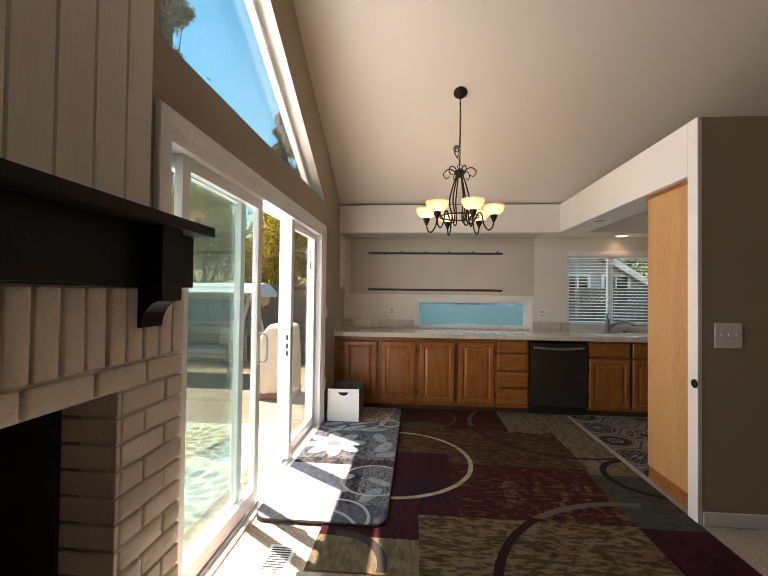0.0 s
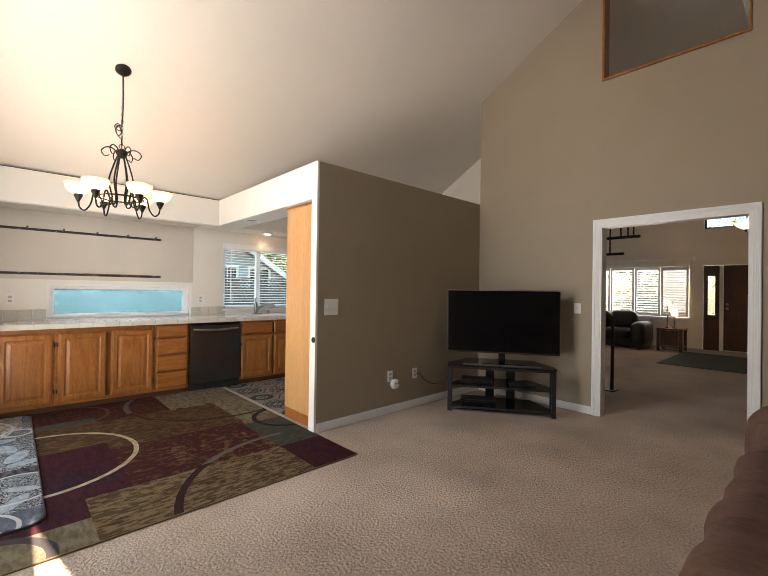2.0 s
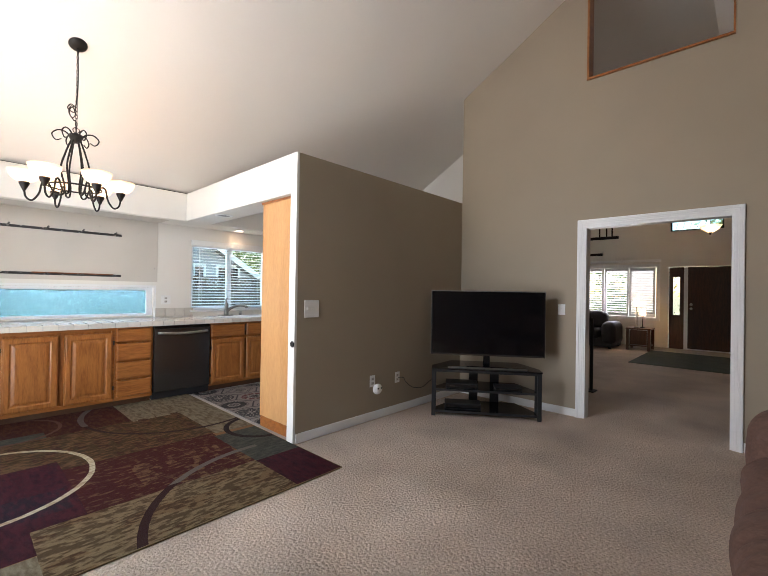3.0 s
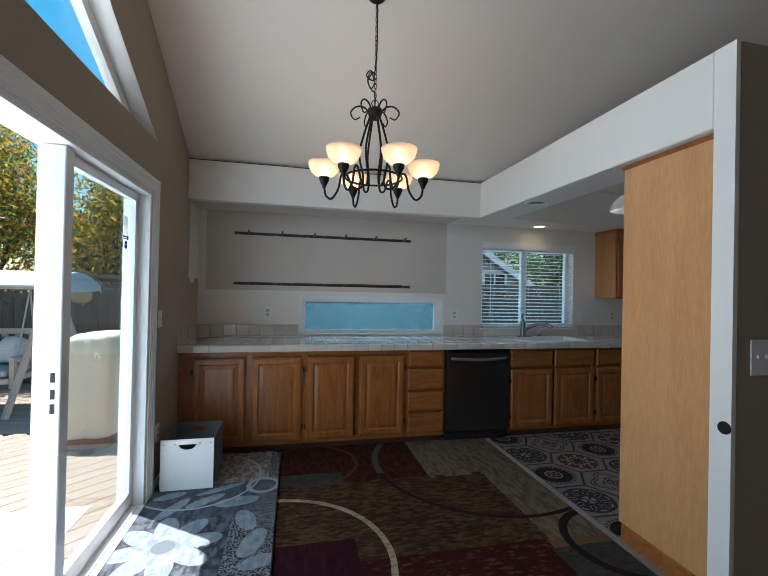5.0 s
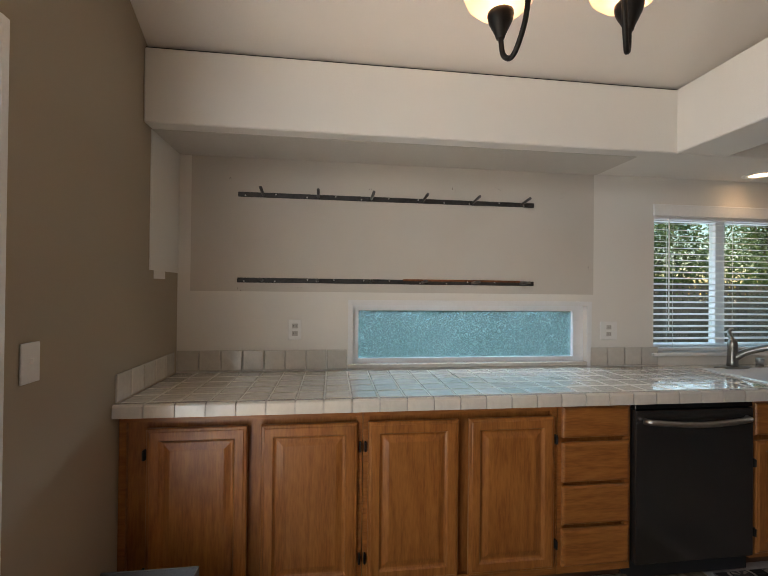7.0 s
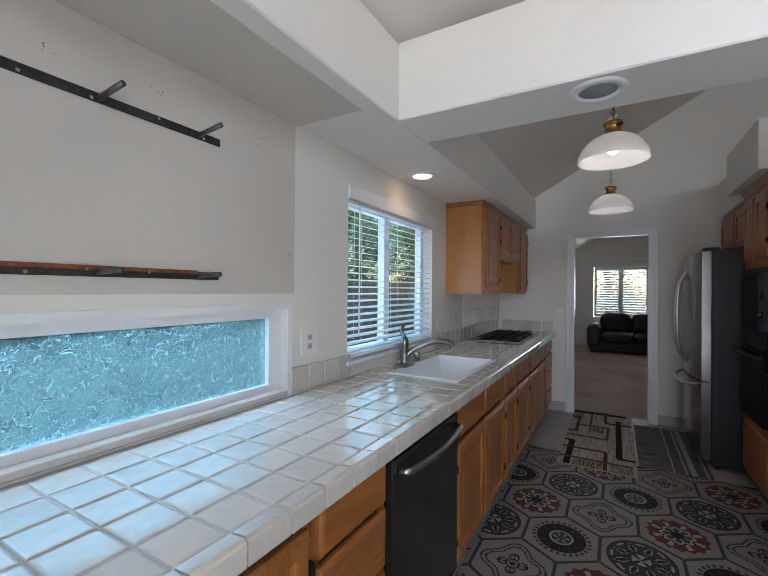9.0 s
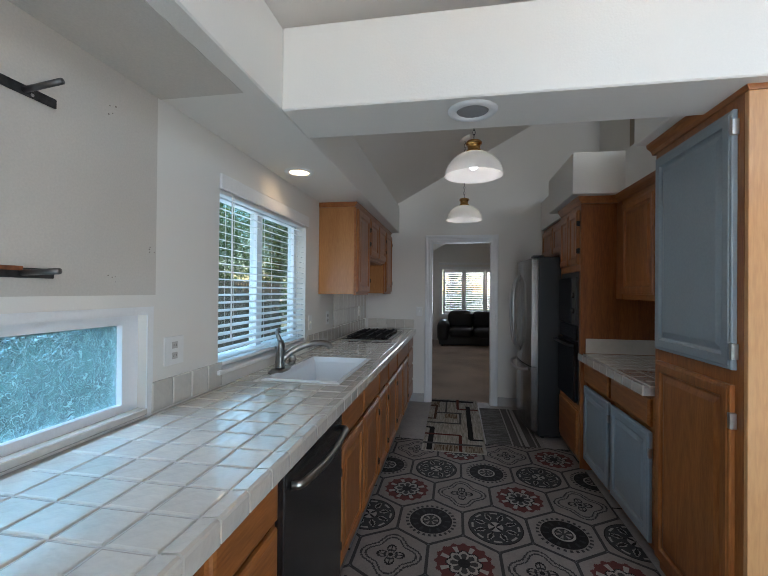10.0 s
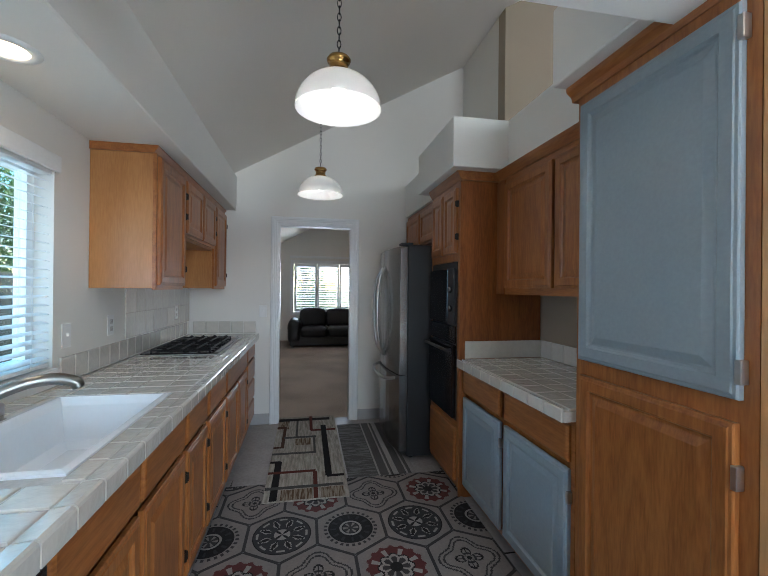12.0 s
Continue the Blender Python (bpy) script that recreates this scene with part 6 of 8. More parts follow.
# runner with a maze of bars, and a striped mat
W = Weave("maze_runner", (0.42, 0.38, 0.31))
st = W.noise(60.0, 3, (0.12, 1, 1))
W.col = W.blend(st, 0.35, 0.65, (0.25, 0.22, 0.18), (0.44, 0.40, 0.34))
rng = random.Random(8)
DK, RD, OC, GY = (0.014, 0.012, 0.012), (0.10, 0.026, 0.018), W.blend(W.noise(90.0, 2, (0.1, 1, 1)), 0.4, 0.6, (0.11, 0.065, 0.035), (0.30, 0.25, 0.19)), (0.075, 0.07, 0.065)
BR = (0.075, 0.036, 0.022)
for (x0, x1, y0, y1, c) in ((5.12, 5.44, 4.52, 4.62, OC), (4.69, 4.85, 4.31, 4.45, OC), (3.76, 3.90, 4.31, 4.52, OC), (3.76, 3.90, 4.09, 4.25, OC),
                            (5.35, 5.43, 4.11, 4.63, DK), (5.06, 5.51, 4.29, 4.32, RD), (5.03, 5.08, 4.07, 4.31, RD), (5.14, 5.19, 4.54, 4.63, BR),
                            (4.66, 5.17, 4.54, 4.57, BR), (4.64, 4.68, 4.54, 4.63, BR), (4.88, 5.35, 4.43, 4.45, GY), (4.86, 4.91, 4.26, 4.55, GY),
                            (4.50, 4.89, 4.27, 4.29, GY), (4.50, 4.54, 4.27, 4.63, GY), (4.07, 5.19, 4.16, 4.21, DK), (4.05, 4.09, 4.07, 4.20, DK),
                            (4.34, 4.38, 4.55, 4.63, DK), (3.76, 4.36, 4.54, 4.59, DK), (4.15, 4.19, 4.28, 4.63, RD), (3.76, 4.16, 4.27, 4.30, RD), (3.91, 3.95, 4.09, 4.63, GY)):
    W.over(W.rect(x0, x1, y0, y1), c)
solo("runner_rug", block(3.75, 5.49, 4.06, 4.632, 0.0068, 0.014, 0.003), W.done(0.4, 150), "woven cream runner with black and rust maze bars", "rug")
W = Weave("striped_mat", (0.11, 0.105, 0.10))
st = W.noise(80.0, 2, (1, 0.1, 1))
for k, (a, b) in enumerate(((3.52, 3.56), (3.585, 3.60), (3.66, 3.70), (3.72, 3.735), (3.80, 3.815))):
    W.over(W.rect(3.0, 6.0, a, b), (0.33, 0.31, 0.29))
W.over(W.op("MULTIPLY", W.op("GREATER_THAN", st, 0.52), W.rect(3, 6, 3.82, 4.1)), (0.19, 0.185, 0.18))
solo("striped_mat", block(4.035, 5.20, 3.52, 4.045, 0.0003, 0.0062, 0.002), W.done(0.4, 150), "grey striped cotton mat before the refrigerator", "mat")

# ---- chandelier ----
CX, CY = 0.383, 3.775
cz = roof_z(CY)
ch = thing("chandelier", CX, CY, 2.0, "dark bronze six-arm chandelier with frosted glass bowls, lit", "chandelier")
bm = bmesh.new()
tilt = Matrix.Rotation(math.atan(SLOPE) * -1, 4, "X")
lathe(bm, [(0, -0.028), (0.03, -0.027), (0.055, -0.018), (0.064, -0.004), (0.064, 0.0), (0, 0.0)], CX, CY, cz - 0.002, 28, tilt)
part("canopy", bm, IRON, ch, smooth=True)
z = cz - 0.03
k = 0
while z > 2.63:
    bm = bmesh.new()
    a = radians(90 * (k % 2) + 20)
    loop = []
    for q in range(14):
        t = 2 * math.pi * q / 14
        u, w = 0.0085 * math.cos(t), 0.019 * math.sin(t)
        loop.append((CX + u * math.cos(a), CY + u * math.sin(a), z - 0.019 + w))
    tube(bm, loop, 0.0022, 5, closed=True)
    part("chain_link", bm, IRON, ch)
    z -= 0.030
    k += 1
bm = bmesh.new()
tube(bm, spline([(CX, CY, cz - 0.03), (CX + 0.006, CY + 0.004, 3.0), (CX - 0.004, CY, 2.80), (CX - 0.040, CY - 0.01, 2.79), (CX - 0.060, CY - 0.015, 2.75), (CX - 0.020, CY - 0.02, 2.725), (CX - 0.012, CY, 2.785), (CX - 0.045, CY + 0.01, 2.745), (CX - 0.028, CY + 0.015, 2.69), (CX - 0.008, CY - 0.01, 2.72), (CX - 0.035, CY - 0.02, 2.775), (CX - 0.050, CY, 2.725), (CX - 0.018, CY + 0.01, 2.675), (CX - 0.004, CY, 2.66), (CX, CY, 2.57)], 8), 0.0042, 6)
part("cord", bm, IRON, ch, "looped black lamp cord")
bm = bmesh.new()
loop = [(CX + 0.022 * math.cos(t), CY, 2.592 + 0.022 * math.sin(t)) for t in [2 * math.pi * q / 16 for q in range(16)]]
tube(bm, loop, 0.003, 6, closed=True)
part("loop", bm, IRON, ch)
bm = bmesh.new()
lathe(bm, [(0, 0.04), (0.012, 0.038), (0.02, 0.028), (0.045, 0.02), (0.048, 0.0), (0.035, -0.03), (0.02, -0.045), (0, -0.05)], CX, CY, 2.535, 20)
part("hub", bm, IRON, ch, smooth=True)
bm = bmesh.new()
RR = 0.178
tube(bm, [(CX + RR * math.cos(t), CY + RR * math.sin(t), 2.124) for t in [2 * math.pi * q / 40 for q in range(40)]], 0.0065, 8, closed=True)
part("ring", bm, IRON, ch, smooth=True)


def frosted():
    m = bpy.data.materials.new("frosted_glass_bowl")
    m.use_nodes = True
    nt = m.node_tree
    out = nt.nodes["Material Output"]
    b = nt.nodes["Principled BSDF"]
    b.inputs["Base Color"].default_value = (0.95, 0.88, 0.78, 1)
    b.inputs["Roughness"].default_value = 0.42
    b.inputs["Transmission Weight"].default_value, b.inputs["IOR"].default_value = 0.8, 1.15
    tr = nt.nodes.new("ShaderNodeBsdfTranslucent")
    n = nt.nodes.new("ShaderNodeTexNoise")
    n.inputs["Scale"].default_value = 14
    cr = nt.nodes.new("ShaderNodeValToRGB")
    cr.color_ramp.elements[0].color, cr.color_ramp.elements[1].color = (0.95, 0.81, 0.68, 1), (0.98, 0.87, 0.77, 1)
    nt.links.new(n.outputs["Fac"], cr.inputs[0])
    nt.links.new(cr.outputs[0], tr.inputs[0])
    mx = nt.nodes.new("ShaderNodeMixShader")
    mx.inputs[0].default_value = 0.62
    nt.links.new(b.outputs[0], mx.inputs[1])
    nt.links.new(tr.outputs[0], mx.inputs[2])
    nt.links.new(mx.outputs[0], out.inputs[0])
    return m


FROST = frosted()
GLOW = emitter("warm_bulb", (1.0, 0.66, 0.38), 6.0)
for k in range(6):
    a = radians(60 * k - 14)
    ca, sa = math.cos(a), math.sin(a)
    pt = lambda r, z_: (CX + r * ca, CY + r * sa, z_)
    bm = bmesh.new()
    tube(bm, spline([pt(0.028, 2.515), pt(0.065, 2.40), pt(0.092, 2.27), pt(0.066, 2.13), pt(0.080, 2.062), pt(0.13, 2.07), pt(0.172, 2.148), pt(0.203, 2.138), pt(0.222, 2.05), pt(0.262, 1.992), pt(0.298, 2.012), pt(0.310, 2.066)], 6), 0.0068, 8)
    arm = part("arm", bm, IRON, ch, smooth=True)
    bm = bmesh.new()
    tube(bm, spline([pt(0.03, 2.522), pt(0.065, 2.565), pt(0.115, 2.572), pt(0.152, 2.535), pt(0.128, 2.492), pt(0.092, 2.505)], 6), 0.006, 8, taper=0.004)
    part("scroll", bm, IRON, arm, smooth=True)
    bm = bmesh.new()
    lathe(bm, [(0, 0), (0.010, 0.0), (0.014, 0.012), (0.030, 0.045), (0.033, 0.058), (0.033, 0.066), (0, 0.066)], CX + 0.31 * ca, CY + 0.31 * sa, 2.060, 18)
    part("cup", bm, IRON, arm, smooth=True)
    bm = bmesh.new()
    lathe(bm, [(0.028, 0.0), (0.062, 0.012), (0.086, 0.036), (0.098, 0.066), (0.102, 0.088), (0.098, 0.088), (0.094, 0.066), (0.082, 0.038), (0.058, 0.016), (0.0, 0.004)], CX + 0.31 * ca, CY + 0.31 * sa, 2.127, 36)
    part("shade", bm, FROST, arm, "frosted glass bowl", True)
    bm = bmesh.new()
    lathe(bm, [(0, 0), (0.012, 0.0), (0.014, 0.02), (0.026, 0.045), (0.026, 0.058), (0.014, 0.075), (0, 0.079)], CX + 0.31 * ca, CY + 0.31 * sa, 2.134, 14)
    bl = part("bulb", bm, GLOW, arm, "lit bulb", True)
    bl.visible_shadow = False
    bulb("chandelier_light", CX + 0.31 * ca, CY + 0.31 * sa, 2.172, 0.24, (1.0, 0.80, 0.64))

# ---- kitchen pendants ----
BRASS = material("polished_brass", (0.42, 0.24, 0.075), 0.22, metal=1.0, var=0.05)
COOL = emitter("white_bulb", (1.0, 0.98, 0.95), 1.6)
OPAL = material("white_opal_glass", (0.86, 0.86, 0.85), 0.15, var=0.01, coat=0.3)
milk = OPAL.node_tree.nodes.new("ShaderNodeBsdfTranslucent")
milk.inputs[0].default_value = (0.90, 0.88, 0.84, 1)
milk_mix = OPAL.node_tree.nodes.new("ShaderNodeMixShader")
milk_mix.inputs[0].default_value = 0.42
OPAL.node_tree.links.new(OPAL.node_tree.nodes["Principled BSDF"].outputs[0], milk_mix.inputs[1])
OPAL.node_tree.links.new(milk.outputs[0], milk_mix.inputs[2])
OPAL.node_tree.links.new(milk_mix.outputs[0], OPAL.node_tree.nodes["Material Output"].inputs[0])
for (px, py) in ((2.78, 4.235), (4.40, 4.26)):
    p = thing("pendant_lamp", px, py, 2.16, "lit white dome pendant lamp with brass cap", "pendant lamp", "kitchen pendants")
    prof = [(0.182 * math.sin(radians(q)), 0.155 * math.cos(radians(q))) for q in range(90, 13, -7)]
    inner = [(0.176 * math.sin(radians(q)), 0.150 * math.cos(radians(q))) for q in range(14, 91, 7)]
    bm = bmesh.new()
    lathe(bm, [*prof, *inner], px, py, 2.165, 40)
    part("shade", bm, OPAL, p, "white opal glass dome", True)
    bm = bmesh.new()
    lathe(bm, [(0.0, 0.145), (0.046, 0.145), (0.052, 0.152), (0.048, 0.16), (0.040, 0.168), (0.040, 0.196), (0.048, 0.200), (0.052, 0.210), (0.044, 0.222), (0.012, 0.23), (0.0, 0.232)], px, py, 2.165, 24)
    part("cap", bm, BRASS, p, "polished brass cap", True)
    bm = bmesh.new()
    z = 2.40
    k = 0
    while z < roof_z(py) - 0.04:
        a = radians(90 * (k % 2))
        tube(bm, [(px + 0.008 * math.cos(t) * math.cos(a), py + 0.008 * math.cos(t) * math.sin(a), z + 0.015 + 0.018 * math.sin(t)) for t in [2 * math.pi * q / 10 for q in range(10)]], 0.0022, 5, closed=True)
        z += 0.029
        k += 1
    part("chain", bm, IRON, p, "dark bronze chain")
    bm = bmesh.new()
    lathe(bm, [(0, -0.03), (0.04, -0.025), (0.06, 0.0), (0, 0.0)], px, py, roof_z(py) - 0.008, 20, tilt)
    part("canopy", bm, CEILING, p, "ceiling-white canopy", smooth=True)
    bm = bmesh.new()
    bmesh.ops.create_uvsphere(bm, u_segments=16, v_segments=10, radius=0.032)
    bmesh.ops.translate(bm, vec=(px, py, 2.235), verts=bm.verts)
    gb = part("bulb", bm, COOL, p, "lit white globe bulb", True)
    gb.visible_shadow = False
    bulb("pendant_light", px, py, 2.235, 0.62, (1.0, 0.90, 0.76), 0.03)

# recessed light and ceiling speaker
d = thing("recessed_light", 2.585, 5.335, 2.18, "lit recessed ceiling light with white ring", "ceiling light")
bm = bmesh.new()
lathe(bm, [(0.062, -0.001), (0.064, -0.008), (0.092, -0.006), (0.096, -0.001)], 2.585, 5.335, 2.18, 32)
part("ring", bm, WHITE_PLASTIC, d, smooth=True)
bm = bmesh.new()
lathe(bm, [(0, -0.003), (0.062, -0.003), (0.062, -0.001), (0, -0.001)], 2.585, 5.335, 2.18, 32)
part("lens", bm, emitter("recessed_lens", (1.0, 0.72, 0.42), 2.4), d)
sp = bpy.data.lights.new("recessed_spot", "SPOT")
sp.energy, sp.spot_size, sp.color, sp.shadow_soft_size = 0.4, radians(120), (1.0, 0.72, 0.42), 0.05
so = new("recessed_spot", sp)
so.matrix_world = look((2.585, 5.335, 2.17), (2.585, 5.335, 0))
d = thing("ceiling_speaker", 1.86, 4.28, 2.18, "round white in-ceiling speaker with grey grille", "speaker")
bm = bmesh.new()
lathe(bm, [(0.066, -0.001), (0.068, -0.009), (0.098, -0.007), (0.103, -0.001)], 1.86, 4.28, 2.18, 36)
part("ring", bm, WHITE_PLASTIC, d, smooth=True)
bm = bmesh.new()
lathe(bm, [(0, -0.006), (0.05, -0.005), (0.066, -0.002), (0.066, -0.001), (0, -0.001)], 1.86, 4.28, 2.18, 32)
part("grille", bm, material("grey_grille", (0.30, 0.30, 0.30), 0.7, var=0.1, fine=400), d, smooth=True)

# ---- storage box by the door ----
sb = thing("storage_box", -0.777, 4.49, 0.026, "white and grey fabric storage box with cut-out grips", "storage box")
FABRIC = material("grey_felt", (0.16, 0.165, 0.18), 0.95, var=0.1, scale=10, fine=200, bump=0.3, bump_scale=300)
BX0, BX1, BY0, BY1, BH = -0.948, -0.608, 4.295, 4.68, 0.345
ZB = 0.027


def grip_panel(y0, y1, m_, name):
    """A board with a half-round grip cut right through below its top."""
    xm = (BX0 + BX1) / 2
    n = 10
    arc = [(xm + 0.055 * math.cos(math.pi + math.pi * k / n), ZB + BH - 0.035 + 0.038 * math.sin(math.pi + math.pi * k / n)) for k in range(n + 1)]
    bm = bmesh.new()
    prism(bm, [(BX0, ZB), (xm, ZB), (xm, ZB + BH - 0.073), *arc[:n // 2][::-1], (arc[0][0], ZB + BH - 0.035), (BX0, ZB + BH - 0.035)], "y", y0, y1)
    prism(bm, [(BX1, ZB), (BX1, ZB + BH - 0.035), (arc[-1][0], ZB + BH - 0.035), *arc[n // 2 + 1:][::-1], (xm, ZB + BH - 0.073), (xm, ZB)], "y", y0, y1)
    box(bm, BX0, BX1, y0, y1, ZB + BH - 0.0349, ZB + BH - 0.02)
    box(bm, BX0, BX1, y0, y1, ZB + BH - 0.0199, ZB + BH)
    return part(name, bm, m_, sb)


grip_panel(BY0, BY0 + 0.006, WHITE_PLASTIC, "front_board")
grip_panel(BY1 - 0.006, BY1, FABRIC, "back_board")
for x0, x1 in ((BX0, BX0 + 0.005), (BX1 - 0.005, BX1)):
    part("side", block(x0, x1, BY0 + 0.007, BY1 - 0.007, ZB, ZB + BH - 0.004), FABRIC, sb, "grey felt side")
part("bottom", block(BX0 + 0.006, BX1 - 0.006, BY0 + 0.007, BY1 - 0.007, ZB, ZB + 0.006), FABRIC, sb)
for x in (BX0 + 0.02, BX0 + 0.09, BX1 - 0.09, BX1 - 0.02):
    bm = bmesh.new()
    lathe(bm, [(0, 0), (0.006, 0), (0.005, 0.002), (0, 0.003)], 0, 0, 0, 10, Matrix.Rotation(radians(90), 4, "X"))
    bmesh.ops.translate(bm, vec=(x, BY0 - 0.0002, ZB + BH - 0.03), verts=bm.verts)
    part("rivet", bm, BRIGHT_STEEL, sb)
part("wood_grip", block((BX0 + BX1) / 2 - 0.07, (BX0 + BX1) / 2 + 0.07, BY0 + 0.0065, BY0 + 0.018, ZB + BH - 0.034, ZB + BH - 0.018, 0.003), OAK_X, sb, "light wooden grip bar")

# ---- television and stand, set across the corner ----
TVM = Matrix.Translation((3.743, 1.915, 0.0)) @ Matrix.Rotation(radians(-55.8), 4, "Z")


def tv_part(name, bm, m_, parent, label="", smooth=False):
    bmesh.ops.transform(bm, matrix=TVM, verts=bm.verts)
    return part(name, bm, m_, parent, label, smooth)


SMOKE = glass("smoked_glass", (0.06, 0.06, 0.065))
st = thing("tv_stand", 3.73, 1.95, 0.0, "black metal and smoked glass television stand", "tv stand")
D0, D1 = -0.185, 0.35
tv_part("top", prism(bmesh.new(), [(-0.592, D0 - 0.01), (0.548, D0 - 0.01), (0.548, D0 + 0.16), (0.38, D1), (-0.38, D1), (-0.592, D0 + 0.16)], "z", 0.506, 0.518), BLACK_GLOSS, st, "black glass top")
tv_part("rail", block(-0.58, 0.536, D0 + 0.01, D0 + 0.035, 0.475, 0.505, 0.002), BLACK_SATIN, st)
for x in (-0.568, 0.524):
    for y in (D0 + 0.022, D0 + 0.15):
        tv_part("leg", block(x - 0.022, x + 0.022, y - 0.012, y + 0.012, 0.0, 0.505, 0.003), BLACK_SATIN, st)
for x in (-0.12, 0.12):
    tv_part("back_post", block(x - 0.05, x + 0.05, D1 - 0.05, D1 - 0.02, 0.0, 0.505, 0.003), BLACK_SATIN, st)
for z in (0.285, 0.055):
    tv_part("shelf", prism(bmesh.new(), [(-0.545, D0 + 0.02), (0.501, D0 + 0.02), (0.501, D0 + 0.16), (0.34, D1 - 0.06), (-0.34, D1 - 0.06), (-0.545, D0 + 0.16)], "z", z, z + 0.008), BLACK_GLOSS, st, "black glass shelf")
    tv_part("shelf_rail", block(-0.547, 0.503, D0 + 0.008, D0 + 0.019, z - 0.012, z + 0.010, 0.002), BLACK_SATIN, st)
tv = thing("television", 3.743, 1.915, 0.518, "large flat black television, switched off, on a glass stand", "television")
tv_part("case", block(-0.612, 0.612, 0.004, 0.045, 0.637, 1.352, 0.004), BLACK_SATIN, tv)
tv_part("screen", block(-0.600, 0.600, -0.0005, 0.0035, 0.655, 1.342), material("screen_glass", (0.004, 0.004, 0.005), 0.09, var=0.02), tv, "dark glossy screen")
tv_part("bezel", block(-0.612, 0.612, -0.003, 0.0035, 0.637, 0.652, 0.001), STEEL, tv)
tv_part("edge_trim", block(-0.613, 0.613, -0.002, 0.0035, 1.3435, 1.354), BRIGHT_STEEL, tv, "thin silver edge")
for x in (-0.614, 0.6125):
    tv_part("edge_trim", block(x, x + 0.002, -0.002, 0.0035, 0.637, 1.343), BRIGHT_STEEL, tv, "thin silver edge")
tv_part("neck", block(-0.035, 0.035, 0.01, 0.035, 0.529, 0.640, 0.004), BLACK_GLOSS, tv)
tv_part("foot", block(-0.22, 0.22, -0.06, 0.12, 0.5185, 0.5285, 0.004, 2), BLACK_GLOSS, tv)
so_ = solo("sound_bar", (lambda b: (bmesh.ops.transform(b, matrix=TVM, verts=b.verts), b)[1])(block(-0.42, 0.40, -0.165, -0.135, 0.519, 0.534, 0.004, 2)), BRIGHT_STEEL, "slim silver-edged sound bar under the television", "speaker")
for name, x0, x1, y0, y1, z0, h, lb in (("media_player", -0.44, -0.10, -0.13, 0.10, 0.2935, 0.055, "black disc player on the glass shelf"), ("cable_box", 0.08, 0.36, -0.13, 0.06, 0.2935, 0.035, "small black cable box on the glass shelf"), ("game_console", -0.45, -0.06, -0.10, 0.10, 0.0635, 0.06, "black flat console on the lower shelf")):
    t = thing(name, 3.7, 1.9, z0, lb, "electronics")
    tv_part("case", block(x0, x1, y0, y1, z0, z0 + h, 0.004), BLACK_SATIN, t)
    tv_part("front", block(x0 + 0.01, x1 - 0.01, y0 - 0.003, y0 - 0.0002, z0 + 0.008, z0 + h - 0.008), BLACK_GLOSS, t)
    tv_part("indicator", block(x0 + 0.04, x0 + 0.10, y0 - 0.0045, y0 - 0.0032, z0 + h * 0.4, z0 + h * 0.6), STEEL, t)
bm = bmesh.new()
tube(bm, spline([(3.09, YL0 - 0.02, 0.385), (3.14, YL0 - 0.05, 0.38), (3.20, YL0 - 0.04, 0.32), (3.30, YL0 - 0.06, 0.25), (3.42, YL0 - 0.10, 0.24), (3.50, YL0 - 0.14, 0.30), (3.56, YL0 - 0.18, 0.36)], 6), 0.004, 6)
solo("power_cord", bm, BLACK_SATIN, "black power cord from the outlet to the television", "cable", smooth=True)

# ---- brown recliner sofa ----
SUEDE = material("brown_microsuede", (0.135, 0.078, 0.060), 0.9, var=0.12, scale=2.5, fine=30, bump=0.45, bump_scale=13, spec=0.2, stretch=(2.2, 0.55, 2.2))


def cushion(x0, x1, y0, y1, z0, z1, m=None, puff=0.04, wrinkle=0.012, seed=0, n=14, seam=None):
    """A stuffed pad: a rounded block that bulges, with folds across it."""
    bm = bmesh.new()
    bmesh.ops.create_cube(bm, size=2.0)
    bmesh.ops.subdivide_edges(bm, edges=bm.edges[:], cuts=n, use_grid_fill=True)
    dx, dy, dz = (x1 - x0) / 2, (y1 - y0) / 2, (z1 - z0) / 2
    cen = Vector(((x0 + x1) / 2, (y0 + y1) / 2, (z0 + z1) / 2))
    r = min(dx, dy, dz) * 0.75
    for v in bm.verts:
        p = Vector((v.co.x * dx, v.co.y * dy, v.co.z * dz))
        core = Vector((max(-dx + r, min(dx - r, p.x)), max(-dy + r, min(dy - r, p.y)), max(-dz + r, min(dz - r, p.z))))
        d = p - core
        if d.length > 1e-6:
            d.normalize()
        bulge = puff * (1 - v.co.x ** 2) * (1 - v.co.y ** 2)
        q = core + d * r + Vector((0, 0, bulge if v.co.z > 0 else 0))
        w = noise.noise(Vector((q.x * 7 + seed, q.y * 1.6, q.z * 5))) * wrinkle
        w += -wrinkle * 0.9 * max(0.0, 1 - abs(noise.noise(Vector((q.x * 9 + seed * 3.1, q.y * 2.2, 4.0)))) * 9)
        if seam is not None and v.co.z > 0:
            w -= 0.030 * math.exp(-((cen.y + q.y - seam) / 0.016) ** 2)
        v.co = cen + q + d * w
    if m is not None:
        bmesh.ops.transform(bm, matrix=Matrix.Translation(cen) @ m @ Matrix.Translation(-cen), verts=bm.verts)
    return bm


